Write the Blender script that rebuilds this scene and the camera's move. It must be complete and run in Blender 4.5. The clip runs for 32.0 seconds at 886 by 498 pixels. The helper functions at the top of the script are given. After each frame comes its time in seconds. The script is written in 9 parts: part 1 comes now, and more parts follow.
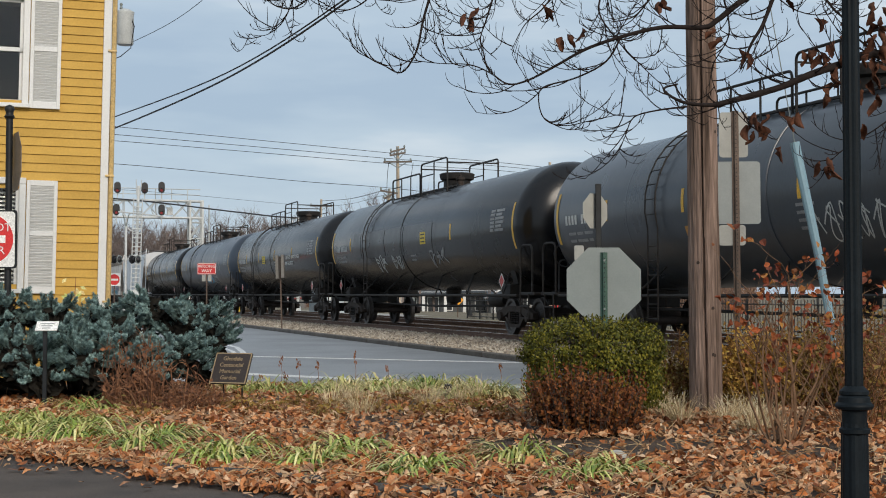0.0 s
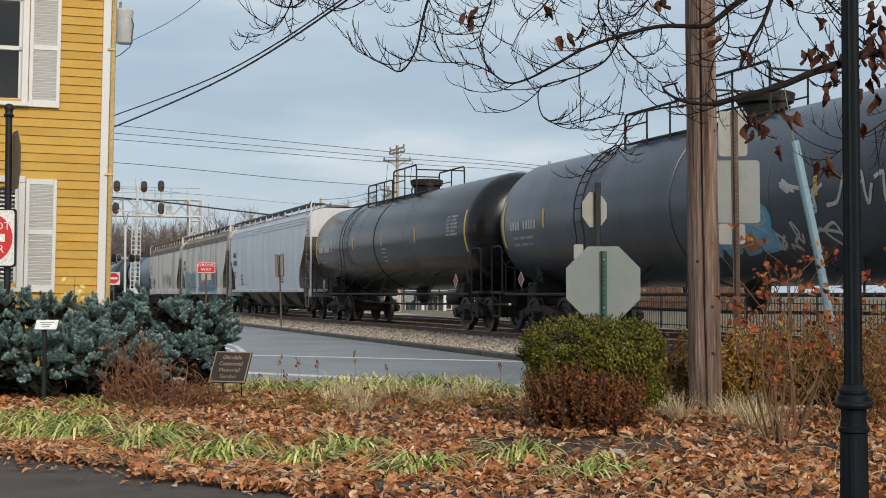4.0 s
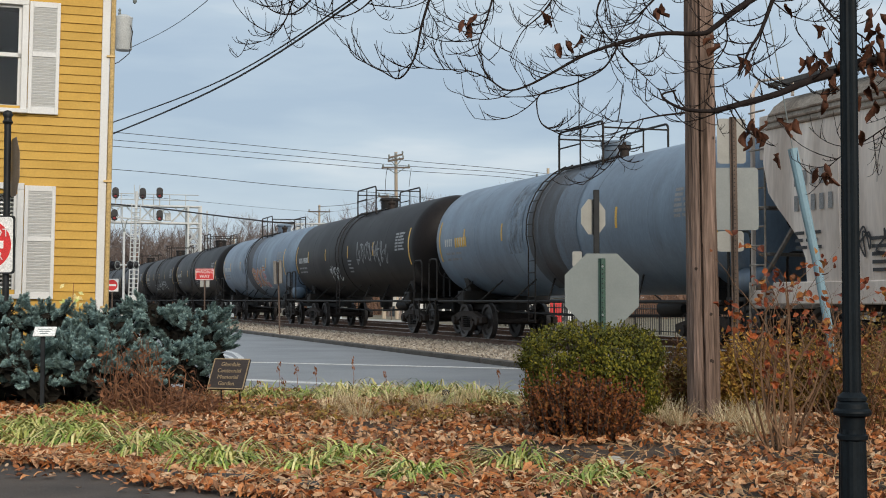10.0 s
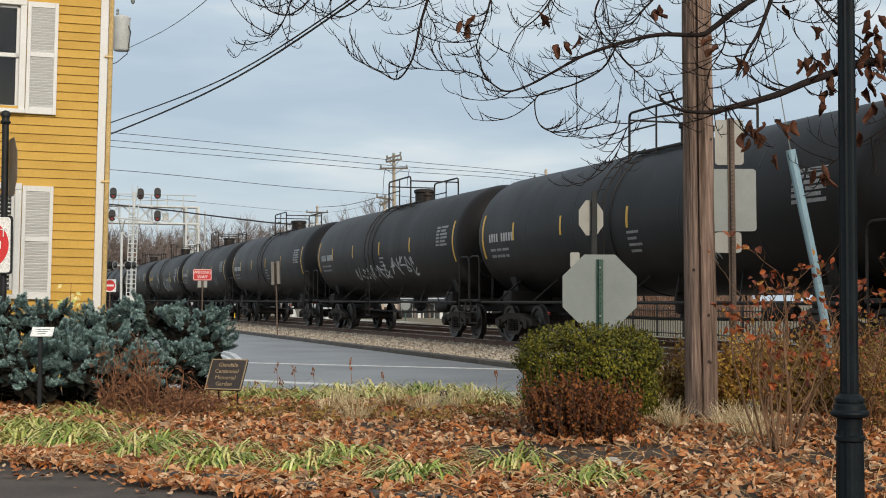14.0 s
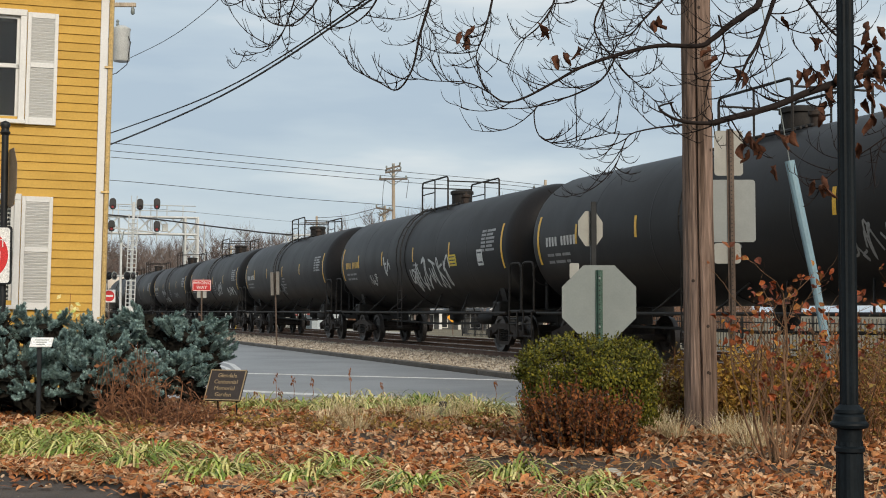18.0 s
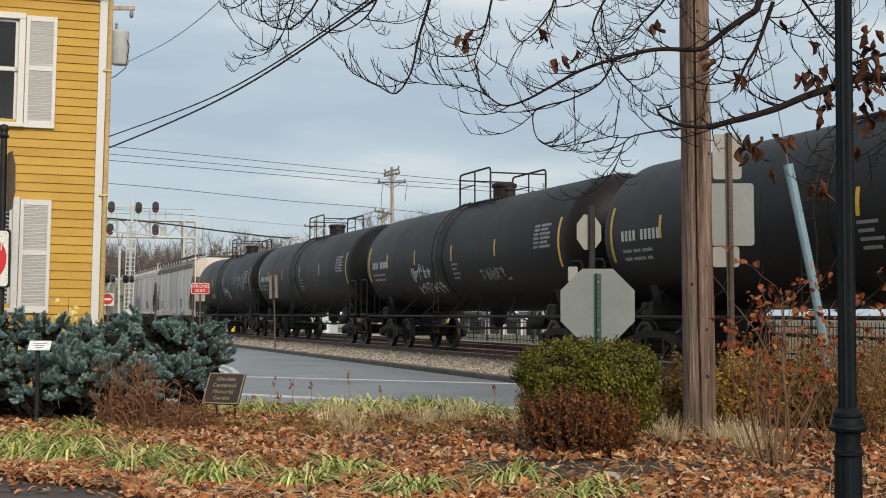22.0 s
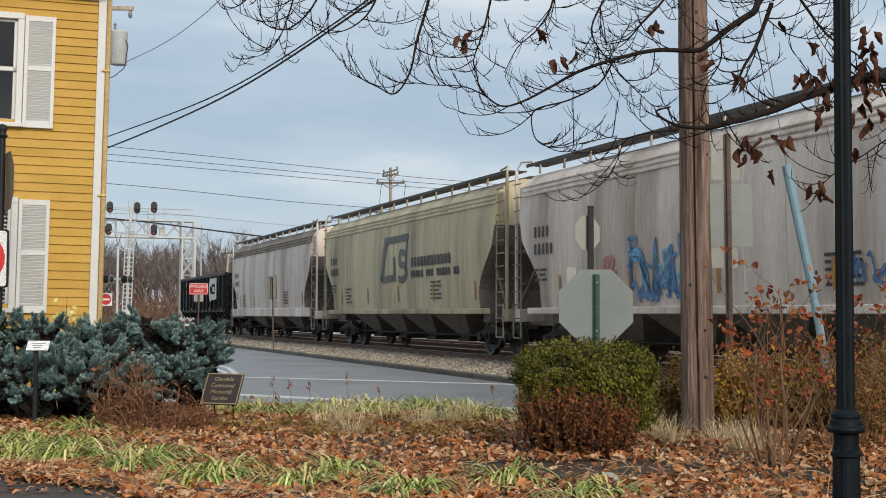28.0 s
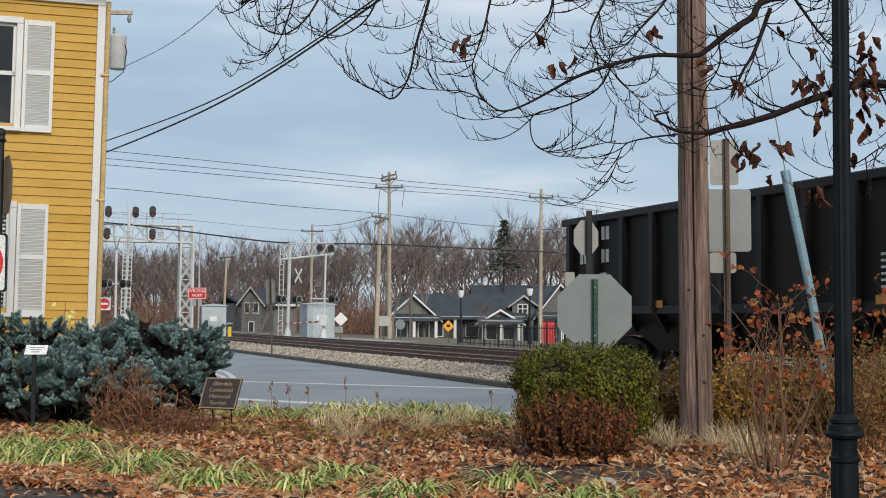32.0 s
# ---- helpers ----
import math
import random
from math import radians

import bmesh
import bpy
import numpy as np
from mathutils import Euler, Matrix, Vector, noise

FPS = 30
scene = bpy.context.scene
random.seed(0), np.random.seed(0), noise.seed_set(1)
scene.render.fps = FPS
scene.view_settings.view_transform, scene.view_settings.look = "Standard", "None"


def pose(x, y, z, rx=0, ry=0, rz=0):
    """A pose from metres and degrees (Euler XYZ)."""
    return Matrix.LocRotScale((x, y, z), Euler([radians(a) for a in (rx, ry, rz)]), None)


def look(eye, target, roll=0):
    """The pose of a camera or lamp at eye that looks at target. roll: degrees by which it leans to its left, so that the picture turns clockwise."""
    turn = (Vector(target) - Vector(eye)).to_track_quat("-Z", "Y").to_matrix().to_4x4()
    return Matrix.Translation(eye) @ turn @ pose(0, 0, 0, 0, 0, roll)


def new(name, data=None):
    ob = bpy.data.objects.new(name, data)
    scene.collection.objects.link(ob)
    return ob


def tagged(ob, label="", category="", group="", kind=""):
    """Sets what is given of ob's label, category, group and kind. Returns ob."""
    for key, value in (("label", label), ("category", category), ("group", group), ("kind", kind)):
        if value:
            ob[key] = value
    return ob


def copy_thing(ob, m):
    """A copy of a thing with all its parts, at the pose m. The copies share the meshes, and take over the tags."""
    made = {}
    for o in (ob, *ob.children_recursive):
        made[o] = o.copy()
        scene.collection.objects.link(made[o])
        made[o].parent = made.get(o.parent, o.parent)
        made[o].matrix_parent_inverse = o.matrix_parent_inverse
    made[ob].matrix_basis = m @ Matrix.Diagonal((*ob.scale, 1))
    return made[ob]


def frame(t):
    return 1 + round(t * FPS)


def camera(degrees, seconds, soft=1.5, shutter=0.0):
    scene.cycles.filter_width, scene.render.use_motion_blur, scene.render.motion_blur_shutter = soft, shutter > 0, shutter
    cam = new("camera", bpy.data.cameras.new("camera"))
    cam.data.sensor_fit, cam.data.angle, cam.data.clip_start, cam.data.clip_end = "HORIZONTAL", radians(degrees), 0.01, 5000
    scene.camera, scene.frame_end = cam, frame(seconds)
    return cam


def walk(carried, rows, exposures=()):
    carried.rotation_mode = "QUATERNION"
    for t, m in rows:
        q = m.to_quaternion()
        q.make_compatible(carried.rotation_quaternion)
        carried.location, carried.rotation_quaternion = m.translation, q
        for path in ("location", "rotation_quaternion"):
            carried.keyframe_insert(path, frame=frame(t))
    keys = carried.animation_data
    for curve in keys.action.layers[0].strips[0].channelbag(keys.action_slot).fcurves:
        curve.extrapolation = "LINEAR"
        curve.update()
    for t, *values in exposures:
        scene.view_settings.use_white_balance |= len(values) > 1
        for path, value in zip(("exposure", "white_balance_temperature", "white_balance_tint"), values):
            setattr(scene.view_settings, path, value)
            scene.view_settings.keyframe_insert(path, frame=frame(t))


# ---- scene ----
cam = camera(36.0, 32.0, soft=1.0)
EYE = (0.0, 0.0, 1.3)
# seconds, heading to the right, tilt up, roll (degrees)
AIM = [
    (0.0, 0.000, 1.915, 0.000), (0.5, 0.012, 1.921, 0.019), (1.0, 0.019, 1.912, 0.025), (1.5, 0.018, 1.908, 0.017),
    (2.0, 0.012, 1.901, 0.008), (2.5, 0.006, 1.897, 0.012), (3.0, 0.008, 1.890, 0.019), (3.5, 0.018, 1.867, 0.017),
    (5.5, 0.033, 1.862, 0.019), (6.0, 0.042, 1.886, 0.031), (6.5, 0.042, 1.857, 0.046), (7.0, 0.042, 1.858, 0.054),
    (7.5, 0.046, 1.886, 0.054), (8.0, 0.051, 1.932, 0.050), (8.5, 0.059, 2.042, 0.047), (9.0, 0.067, 2.145, 0.051),
    (9.5, 0.074, 2.168, 0.055), (10.0, 0.080, 2.160, 0.056), (10.5, 0.086, 2.159, 0.062), (11.0, 0.093, 2.166, 0.074),
    (11.5, 0.098, 2.178, 0.088), (12.0, 0.102, 2.177, 0.106), (12.5, 0.113, 2.174, 0.124), (13.0, 0.134, 2.209, 0.132),
    (13.5, 0.156, 2.192, 0.132), (14.0, 0.172, 2.194, 0.131), (14.5, 0.179, 2.204, 0.131), (16.5, 0.182, 2.247, 0.129),
    (17.0, 0.186, 2.409, 0.131), (17.5, 0.191, 2.506, 0.142), (18.0, 0.196, 2.641, 0.159), (18.5, 0.203, 2.675, 0.168),
    (19.0, 0.215, 2.677, 0.164), (19.5, 0.227, 2.662, 0.156), (20.0, 0.232, 2.662, 0.159), (20.5, 0.232, 2.713, 0.173),
    (21.0, 0.235, 2.791, 0.181), (21.5, 0.243, 2.786, 0.179), (22.0, 0.254, 2.785, 0.182), (23.0, 0.266, 2.801, 0.199),
    (24.0, 0.276, 2.805, 0.212), (25.0, 0.286, 2.782, 0.216), (25.5, 0.297, 2.775, 0.227), (27.5, 0.309, 2.790, 0.243),
    (28.0, 0.318, 2.809, 0.256), (29.0, 0.327, 2.795, 0.270), (29.5, 0.339, 2.788, 0.286), (30.0, 0.349, 2.786, 0.298),
    (30.5, 0.356, 2.932, 0.308), (31.0, 0.366, 3.003, 0.314), (31.5, 0.373, 3.005, 0.314), (32.0, 0.376, 3.005, 0.312)]


def aimed(head, tilt, roll):
    h, p = radians(head), radians(tilt)
    way = (math.sin(h) * math.cos(p), math.cos(h) * math.cos(p), EYE[2] + math.sin(p))
    return look(EYE, way, roll)


walk(cam, [(t, aimed(a, b, c)) for t, a, b, c in AIM], exposures=[(0, -0.05, 6470, 10), (6, 0.0, 6700, 10), (10, 0.0, 6560, 10), (14, 0.08, 6830, 10), (18, 0.05, 6900, 10), (23, 0.0, 6850, 10), (28, 0.0, 6570, 10), (32, -0.06, 6300, 10)])

# ---- world and sun: a bright overcast winter day ----
SUN_EL, SUN_ROT = radians(27.5), radians(158)
world = bpy.data.worlds.new("overcast_sky")
scene.world = world
world.use_nodes = True
wn, wl = world.node_tree.nodes, world.node_tree.links
wn.clear()
w_out = wn.new("ShaderNodeOutputWorld")
w_bg = wn.new("ShaderNodeBackground")
w_sky = wn.new("ShaderNodeTexSky")
w_sky.sky_type, w_sky.sun_disc, w_sky.sun_elevation, w_sky.sun_rotation = "NISHITA", False, SUN_EL, SUN_ROT
w_sky.air_density, w_sky.dust_density, w_sky.ozone_density = 1.0, 2.0, 1.5
w_scale = wn.new("ShaderNodeMix")
w_scale.data_type, w_scale.blend_type = "RGBA", "MULTIPLY"
w_scale.inputs["Factor"].default_value = 1.0
w_scale.inputs["B"].default_value = (0.085, 0.085, 0.085, 1)
w_tc = wn.new("ShaderNodeTexCoord")
w_map = wn.new("ShaderNodeMapping")
w_map.inputs["Scale"].default_value = (2.2, 2.2, 11.0)
w_map.inputs["Location"].default_value = (0.9, 0.2, 0.35)
w_noise = wn.new("ShaderNodeTexNoise")
w_noise.inputs["Scale"].default_value, w_noise.inputs["Detail"].default_value = 1.5, 5.0
w_noise.inputs["Roughness"].default_value = 0.48
w_ramp = wn.new("ShaderNodeValToRGB")
w_ramp.color_ramp.elements[0].position, w_ramp.color_ramp.elements[0].color = 0.36, (0.398, 0.508, 0.632, 1)
w_ramp.color_ramp.elements[1].position, w_ramp.color_ramp.elements[1].color = 0.68, (0.815, 0.853, 0.872, 1)
w_mid = w_ramp.color_ramp.elements.new(0.5)
w_mid.color = (0.496, 0.603, 0.703, 1)
w_mix = wn.new("ShaderNodeMix")
w_mix.data_type = "RGBA"
w_mix.inputs["Factor"].default_value = 0.86
wl.new(w_tc.outputs["Generated"], w_map.inputs["Vector"])
wl.new(w_map.outputs["Vector"], w_noise.inputs["Vector"])
wl.new(w_noise.outputs["Fac"], w_ramp.inputs["Fac"])
wl.new(w_sky.outputs["Color"], w_scale.inputs["A"])
wl.new(w_scale.outputs["Result"], w_mix.inputs["A"])
wl.new(w_ramp.outputs["Color"], w_mix.inputs["B"])
wl.new(w_mix.outputs["Result"], w_bg.inputs["Color"])
w_bg.inputs["Strength"].default_value = 1.1
wl.new(w_bg.outputs["Background"], w_out.inputs["Surface"])

sun = new("sun", bpy.data.lights.new("sun", "SUN"))
sun.data.energy, sun.data.angle, sun.data.color = 2.65, radians(24), (1.0, 0.89, 0.755)
sun.matrix_world = look((10, -25, 14), (0, 0, 0))


# ---- materials ----
def surface(name, base, rough=0.6, metal=0.0, dark=None, amount=0.5, scale=2.0, grain=60.0, bump=0.15, depth=0.01,
            squash=1.0, rand=0.12, islands=None, grainy=0.25, spec=0.5, coords="Object", streak=None, streaks=0.6, run=(1.6, 1.6, 0.09), onset=0.5):
    """A painted or natural surface: broad stains, fine grain, relief, and a little change from piece to piece."""
    m = bpy.data.materials.new(name)
    m.use_nodes = True
    n, l = m.node_tree.nodes, m.node_tree.links
    b = n["Principled BSDF"]
    b.inputs["Metallic"].default_value = metal
    b.inputs["Specular IOR Level"].default_value = spec
    tc = n.new("ShaderNodeTexCoord")
    mp = n.new("ShaderNodeMapping")
    mp.inputs["Scale"].default_value = (1, 1, squash)
    l.new(tc.outputs[coords], mp.inputs["Vector"])
    info = n.new("ShaderNodeObjectInfo")
    shift = n.new("ShaderNodeVectorMath")
    shift.operation = "ADD"
    mul = n.new("ShaderNodeMath")
    mul.operation = "MULTIPLY"
    mul.inputs[1].default_value = 37.0
    l.new(info.outputs["Random"], mul.inputs[0])
    l.new(mp.outputs["Vector"], shift.inputs[0])
    l.new(mul.outputs[0], shift.inputs[1])
    big = n.new("ShaderNodeTexNoise")
    big.inputs["Scale"].default_value, big.inputs["Detail"].default_value, big.inputs["Roughness"].default_value = scale, 6, 0.62
    fine = n.new("ShaderNodeTexNoise")
    fine.inputs["Scale"].default_value, fine.inputs["Detail"].default_value = grain, 3
    l.new(shift.outputs[0], big.inputs["Vector"])
    l.new(shift.outputs[0], fine.inputs["Vector"])
    rng = n.new("ShaderNodeMapRange")
    rng.inputs["From Min"].default_value, rng.inputs["From Max"].default_value = 0.4, 0.68
    rng.inputs["To Max"].default_value = amount
    l.new(big.outputs["Fac"], rng.inputs["Value"])
    mix = n.new("ShaderNodeMix")
    mix.data_type = "RGBA"
    dark = dark or tuple(c * 0.45 for c in base)
    l.new(rng.outputs["Result"], mix.inputs["Factor"])
    mix.inputs["B"].default_value = (*dark, 1)
    if islands:
        geo = n.new("ShaderNodeNewGeometry")
        ramp = n.new("ShaderNodeValToRGB")
        ramp.color_ramp.interpolation = "LINEAR"
        els = ramp.color_ramp.elements
        while len(els) < len(islands):
            els.new(0.5)
        for i, c in enumerate(islands):
            els[i].position, els[i].color = i / (len(islands) - 1), (*c, 1)
        l.new(geo.outputs["Random Per Island"], ramp.inputs["Fac"])
        l.new(ramp.outputs["Color"], mix.inputs["A"])
    else:
        mix.inputs["A"].default_value = (*base, 1)
    skin = mix.outputs["Result"]
    if streak:
        # long run-down streaks of another colour
        sm = n.new("ShaderNodeMapping")
        sm.inputs["Scale"].default_value = run
        l.new(tc.outputs[coords], sm.inputs["Vector"])
        sa = n.new("ShaderNodeVectorMath")
        l.new(sm.outputs["Vector"], sa.inputs[0])
        l.new(mul.outputs[0], sa.inputs[1])
        sn = n.new("ShaderNodeTexNoise")
        sn.inputs["Scale"].default_value, sn.inputs["Detail"].default_value, sn.inputs["Roughness"].default_value = 1.0, 7, 0.66
        l.new(sa.outputs[0], sn.inputs["Vector"])
        sr = n.new("ShaderNodeMapRange")
        sr.inputs["From Min"].default_value, sr.inputs["From Max"].default_value = onset, onset + 0.22
        sr.inputs["To Max"].default_value = streaks
        l.new(sn.outputs["Fac"], sr.inputs["Value"])
        sx = n.new("ShaderNodeMix")
        sx.data_type = "RGBA"
        l.new(sr.outputs["Result"], sx.inputs["Factor"])
        l.new(skin, sx.inputs["A"])
        sx.inputs["B"].default_value = (*streak, 1)
        skin = sx.outputs["Result"]
    hsv = n.new("ShaderNodeHueSaturation")
    val = n.new("ShaderNodeMapRange")
    val.inputs["To Min"].default_value, val.inputs["To Max"].default_value = 1 - rand, 1 + rand
    l.new(info.outputs["Random"], val.inputs["Value"])
    val2 = n.new("ShaderNodeMapRange")
    val2.inputs["From Min"].default_value, val2.inputs["From Max"].default_value = 0.3, 0.7
    val2.inputs["To Min"].default_value, val2.inputs["To Max"].default_value = 1 - grainy, 1 + grainy
    l.new(fine.outputs["Fac"], val2.inputs["Value"])
    vm = n.new("ShaderNodeMath")
    vm.operation = "MULTIPLY"
    l.new(val.outputs["Result"], vm.inputs[0])
    l.new(val2.outputs["Result"], vm.inputs[1])
    l.new(vm.outputs[0], hsv.inputs["Value"])
    l.new(skin, hsv.inputs["Color"])
    l.new(hsv.outputs["Color"], b.inputs["Base Color"])
    rr = n.new("ShaderNodeMapRange")
    rr.inputs["To Min"].default_value, rr.inputs["To Max"].default_value = max(rough - 0.12, 0.05), min(rough + 0.12, 1)
    l.new(big.outputs["Fac"], rr.inputs["Value"])
    l.new(rr.outputs["Result"], b.inputs["Roughness"])
    if bump:
        bp = n.new("ShaderNodeBump")
        bp.inputs["Strength"].default_value, bp.inputs["Distance"].default_value = bump, depth
        l.new(fine.outputs["Fac"], bp.inputs["Height"])
        l.new(bp.outputs["Normal"], b.inputs["Normal"])
    return m


def glowing(name, colour, strength):
    m = bpy.data.materials.new(name)
    m.use_nodes = True
    b = m.node_tree.nodes["Principled BSDF"]
    b.inputs["Base Color"].default_value = (*colour, 1)
    b.inputs["Emission Color"].default_value = (*colour, 1)
    b.inputs["Emission Strength"].default_value = strength
    return m


# train paint and iron
PAINT_BLACK = surface("tank_black_paint", (0.0095, 0.0088, 0.0094), 0.47, spec=0.2, dark=(0.0145, 0.0128, 0.0124), streak=(0.027, 0.0242, 0.023), streaks=0.3, amount=0.6, scale=0.9, squash=0.35, grain=25, bump=0.03, grainy=0.1, rand=0.2)
PAINT_GLOSS = surface("fresh_black_tank_enamel", (0.007, 0.007, 0.008), 0.24, spec=0.36, dark=(0.009, 0.0088, 0.0085), amount=0.5, scale=0.6, squash=0.35, grain=25, bump=0.015, grainy=0.08, rand=0.15)
PAINT_BROWN = surface("tank_brown_black_paint", (0.0108, 0.0087, 0.0085), 0.49, spec=0.2, streak=(0.032, 0.026, 0.0235), streaks=0.35, dark=(0.015, 0.0122, 0.011), amount=0.65, scale=0.8, squash=0.35, grain=25, bump=0.03, grainy=0.12)
PAINT_SLATE = surface("tank_slate_paint", (0.04, 0.049, 0.062), 0.3, spec=0.5, dark=(0.03, 0.035, 0.043), amount=0.6, scale=0.7, squash=0.35, grain=25, bump=0.02, grainy=0.1)
PAINT_BLUE = surface("tank_blue_grey_paint", (0.16, 0.225, 0.30), 0.42, streak=(0.075, 0.085, 0.10), streaks=0.5, dark=(0.10, 0.12, 0.15), amount=0.7, scale=0.8, squash=0.3, grain=25, bump=0.04, grainy=0.1)
PAINT_NAVY = surface("tank_navy_paint", (0.04, 0.055, 0.08), 0.3, spec=0.5, dark=(0.025, 0.03, 0.04), amount=0.6, scale=0.8, squash=0.3, grain=25, bump=0.02, grainy=0.1, streak=(0.09, 0.10, 0.12), streaks=0.35)
HOP_BLUEGREY = surface("hopper_pale_blue_grey", (0.62, 0.64, 0.66), 0.5, dark=(0.48, 0.49, 0.49), amount=0.6, scale=0.9, squash=0.15, grain=20, bump=0.05, grainy=0.06)
HOP_GREY = surface("hopper_weathered_grey", (0.80, 0.74, 0.67), 0.6, spec=0.3, dark=(0.58, 0.515, 0.45), streak=(0.27, 0.21, 0.165), streaks=0.8, run=(0.8, 0.8, 0.07), onset=0.44, amount=0.85, scale=0.9, squash=0.16, grain=20, bump=0.06, grainy=0.08)
HOP_PALE = surface("hopper_weathered_pale_grey", (0.80, 0.715, 0.645), 0.65, spec=0.25, dark=(0.57, 0.48, 0.42), streak=(0.24, 0.165, 0.12), streaks=0.7, run=(0.8, 0.8, 0.07), onset=0.46, amount=0.8, scale=0.9, squash=0.16, grain=20, bump=0.06, grainy=0.08)
HOP_TAN = surface("hopper_faded_tan", (0.63, 0.55, 0.36), 0.65, spec=0.25, dark=(0.46, 0.39, 0.27), streak=(0.16, 0.135, 0.10), streaks=0.7, run=(0.8, 0.8, 0.07), onset=0.46, amount=0.85, scale=0.9, squash=0.14, grain=20, bump=0.06, grainy=0.08)
# dark base colour holds both grime and the shade of the recessed ends
HOP_DARK = surface("grimy_shaded_hopper_steel", (0.17, 0.148, 0.128), 0.7, amount=0.6, grain=20, bump=0.1)
HOP_ROOF = surface("hopper_weathered_roof", (0.36, 0.315, 0.265), 0.75, spec=0.15, dark=(0.17, 0.14, 0.115), streak=(0.11, 0.085, 0.068), streaks=0.8, run=(1.2, 0.4, 0.4), amount=0.8, scale=1.6, grain=20, bump=0.06)
EAVE_RUST = surface("rust_grimed_moulding", (0.22, 0.165, 0.125), 0.75, spec=0.15, dark=(0.11, 0.075, 0.053), streak=(0.42, 0.39, 0.35), streaks=0.7, run=(1.4, 1, 1), amount=0.8, scale=2, grain=30, bump=0.05)
ROOF_GREY = surface("hopper_roof_grime", (0.10, 0.09, 0.082), 0.7, amount=0.6, grain=20, bump=0.1)
COAL_PANEL = surface("dusty_coal_car_panel", (0.010, 0.0095, 0.009), 0.6, spec=0.22, dark=(0.02, 0.018, 0.016), amount=0.6, scale=1.2, squash=0.3, grain=25, bump=0.05, grainy=0.15)
COAL_BLACK = surface("coal_car_black", (0.0075, 0.0075, 0.008), 0.5, spec=0.24, dark=(0.024, 0.0225, 0.021), amount=0.5, scale=1.2, squash=0.3, grain=25, bump=0.05, grainy=0.15)
IRON = surface("grimy_black_iron", (0.015, 0.0143, 0.0138), 0.65, spec=0.3, dark=(0.034, 0.027, 0.023), amount=0.7, scale=3, grain=40, bump=0.15)
RUSTY = surface("rusty_cast_steel", (0.04, 0.029, 0.0235), 0.75, spec=0.3, dark=(0.026, 0.022, 0.02), amount=0.8, scale=4, grain=40, bump=0.2)
TREAD = surface("worn_wheel_steel", (0.06, 0.052, 0.048), 0.5, metal=0.3, amount=0.5, scale=3, grain=30, bump=0.08)
YELLOW_REF = surface("reflective_yellow_tape", (0.75, 0.42, 0.02), 0.4, amount=0.25, scale=6, grain=50, bump=0.02, rand=0.15)
ORANGE_REF = surface("worn_orange_tape", (0.55, 0.25, 0.04), 0.5, amount=0.5, scale=6, grain=50, bump=0.02)
STENCIL = surface("white_stencil_paint", (0.62, 0.62, 0.60), 0.6, amount=0.4, scale=5, grain=60, bump=0.0)
STENCIL_DIM = surface("faded_stencil_paint", (0.30, 0.30, 0.30), 0.6, amount=0.5, scale=5, grain=60, bump=0.0)
STENCIL_DARK = surface("dark_stencil_paint", (0.045, 0.047, 0.052), 0.6, amount=0.4, scale=5, grain=60, bump=0.0)
PLACARD_RED = surface("faded_placard_red", (0.45, 0.04, 0.035), 0.5, amount=0.4, scale=8, bump=0)
SIGN_YELLOW = surface("yellow_placard", (0.72, 0.52, 0.03), 0.5, amount=0.3, scale=6, bump=0)
GRAF_WHITE = surface("white_spray_paint", (0.55, 0.56, 0.55), 0.5, amount=0.5, scale=8, bump=0)
GRAF_TEAL = surface("teal_spray_paint", (0.12, 0.36, 0.35), 0.5, amount=0.5, scale=6, bump=0)
GRAF_BLUE = surface("blue_spray_paint", (0.09, 0.24, 0.50), 0.5, amount=0.4, scale=6, bump=0)
GRAF_SKY = surface("sky_blue_spray_paint", (0.16, 0.42, 0.62), 0.5, amount=0.4, scale=6, bump=0)
GRAF_ORANGE = surface("orange_spray_paint", (0.55, 0.22, 0.07), 0.5, amount=0.5, scale=6, bump=0)
GRAF_PINK = surface("pink_spray_paint", (0.55, 0.22, 0.22), 0.5, amount=0.5, scale=6, bump=0)
GRAF_NAVY = surface("dark_blue_spray_paint", (0.03, 0.055, 0.13), 0.5, amount=0.4, scale=6, bump=0)
GRAF_PALE = surface("pale_blue_spray_paint", (0.50, 0.56, 0.62), 0.5, amount=0.4, scale=6, bump=0)
GRAF_BLACK = surface("black_spray_paint", (0.03, 0.03, 0.035), 0.5, amount=0.4, scale=6, bump=0)
# place
ASPHALT = surface("worn_asphalt", (0.265, 0.272, 0.282), 0.45, dark=(0.18, 0.187, 0.195), amount=0.7, scale=0.35, grain=90, bump=0.2, grainy=0.15)
DRIVE = surface("dark_asphalt_path", (0.085, 0.066, 0.054), 0.9, dark=(0.03, 0.028, 0.027), amount=0.7, scale=1.2, grain=70, bump=0.5, depth=0.02)
ROADPAINT = surface("worn_white_road_paint", (0.66, 0.67, 0.67), 0.6, dark=(0.36, 0.37, 0.38), amount=0.6, scale=2.5, grain=70, bump=0.05)
CONCRETE = surface("weathered_concrete", (0.34, 0.325, 0.29), 0.85, amount=0.6, scale=1.5, grain=60, bump=0.3)
KERB_DARK = surface("dark_edging_stone", (0.06, 0.056, 0.052), 0.85, amount=0.5, scale=2, grain=40, bump=0.5, depth=0.02)
BALLAST = surface("ballast_bed", (0.24, 0.215, 0.185), 0.9, dark=(0.11, 0.095, 0.08), amount=0.8, scale=3.0, grain=22, bump=0.9, depth=0.05, grainy=0.5)
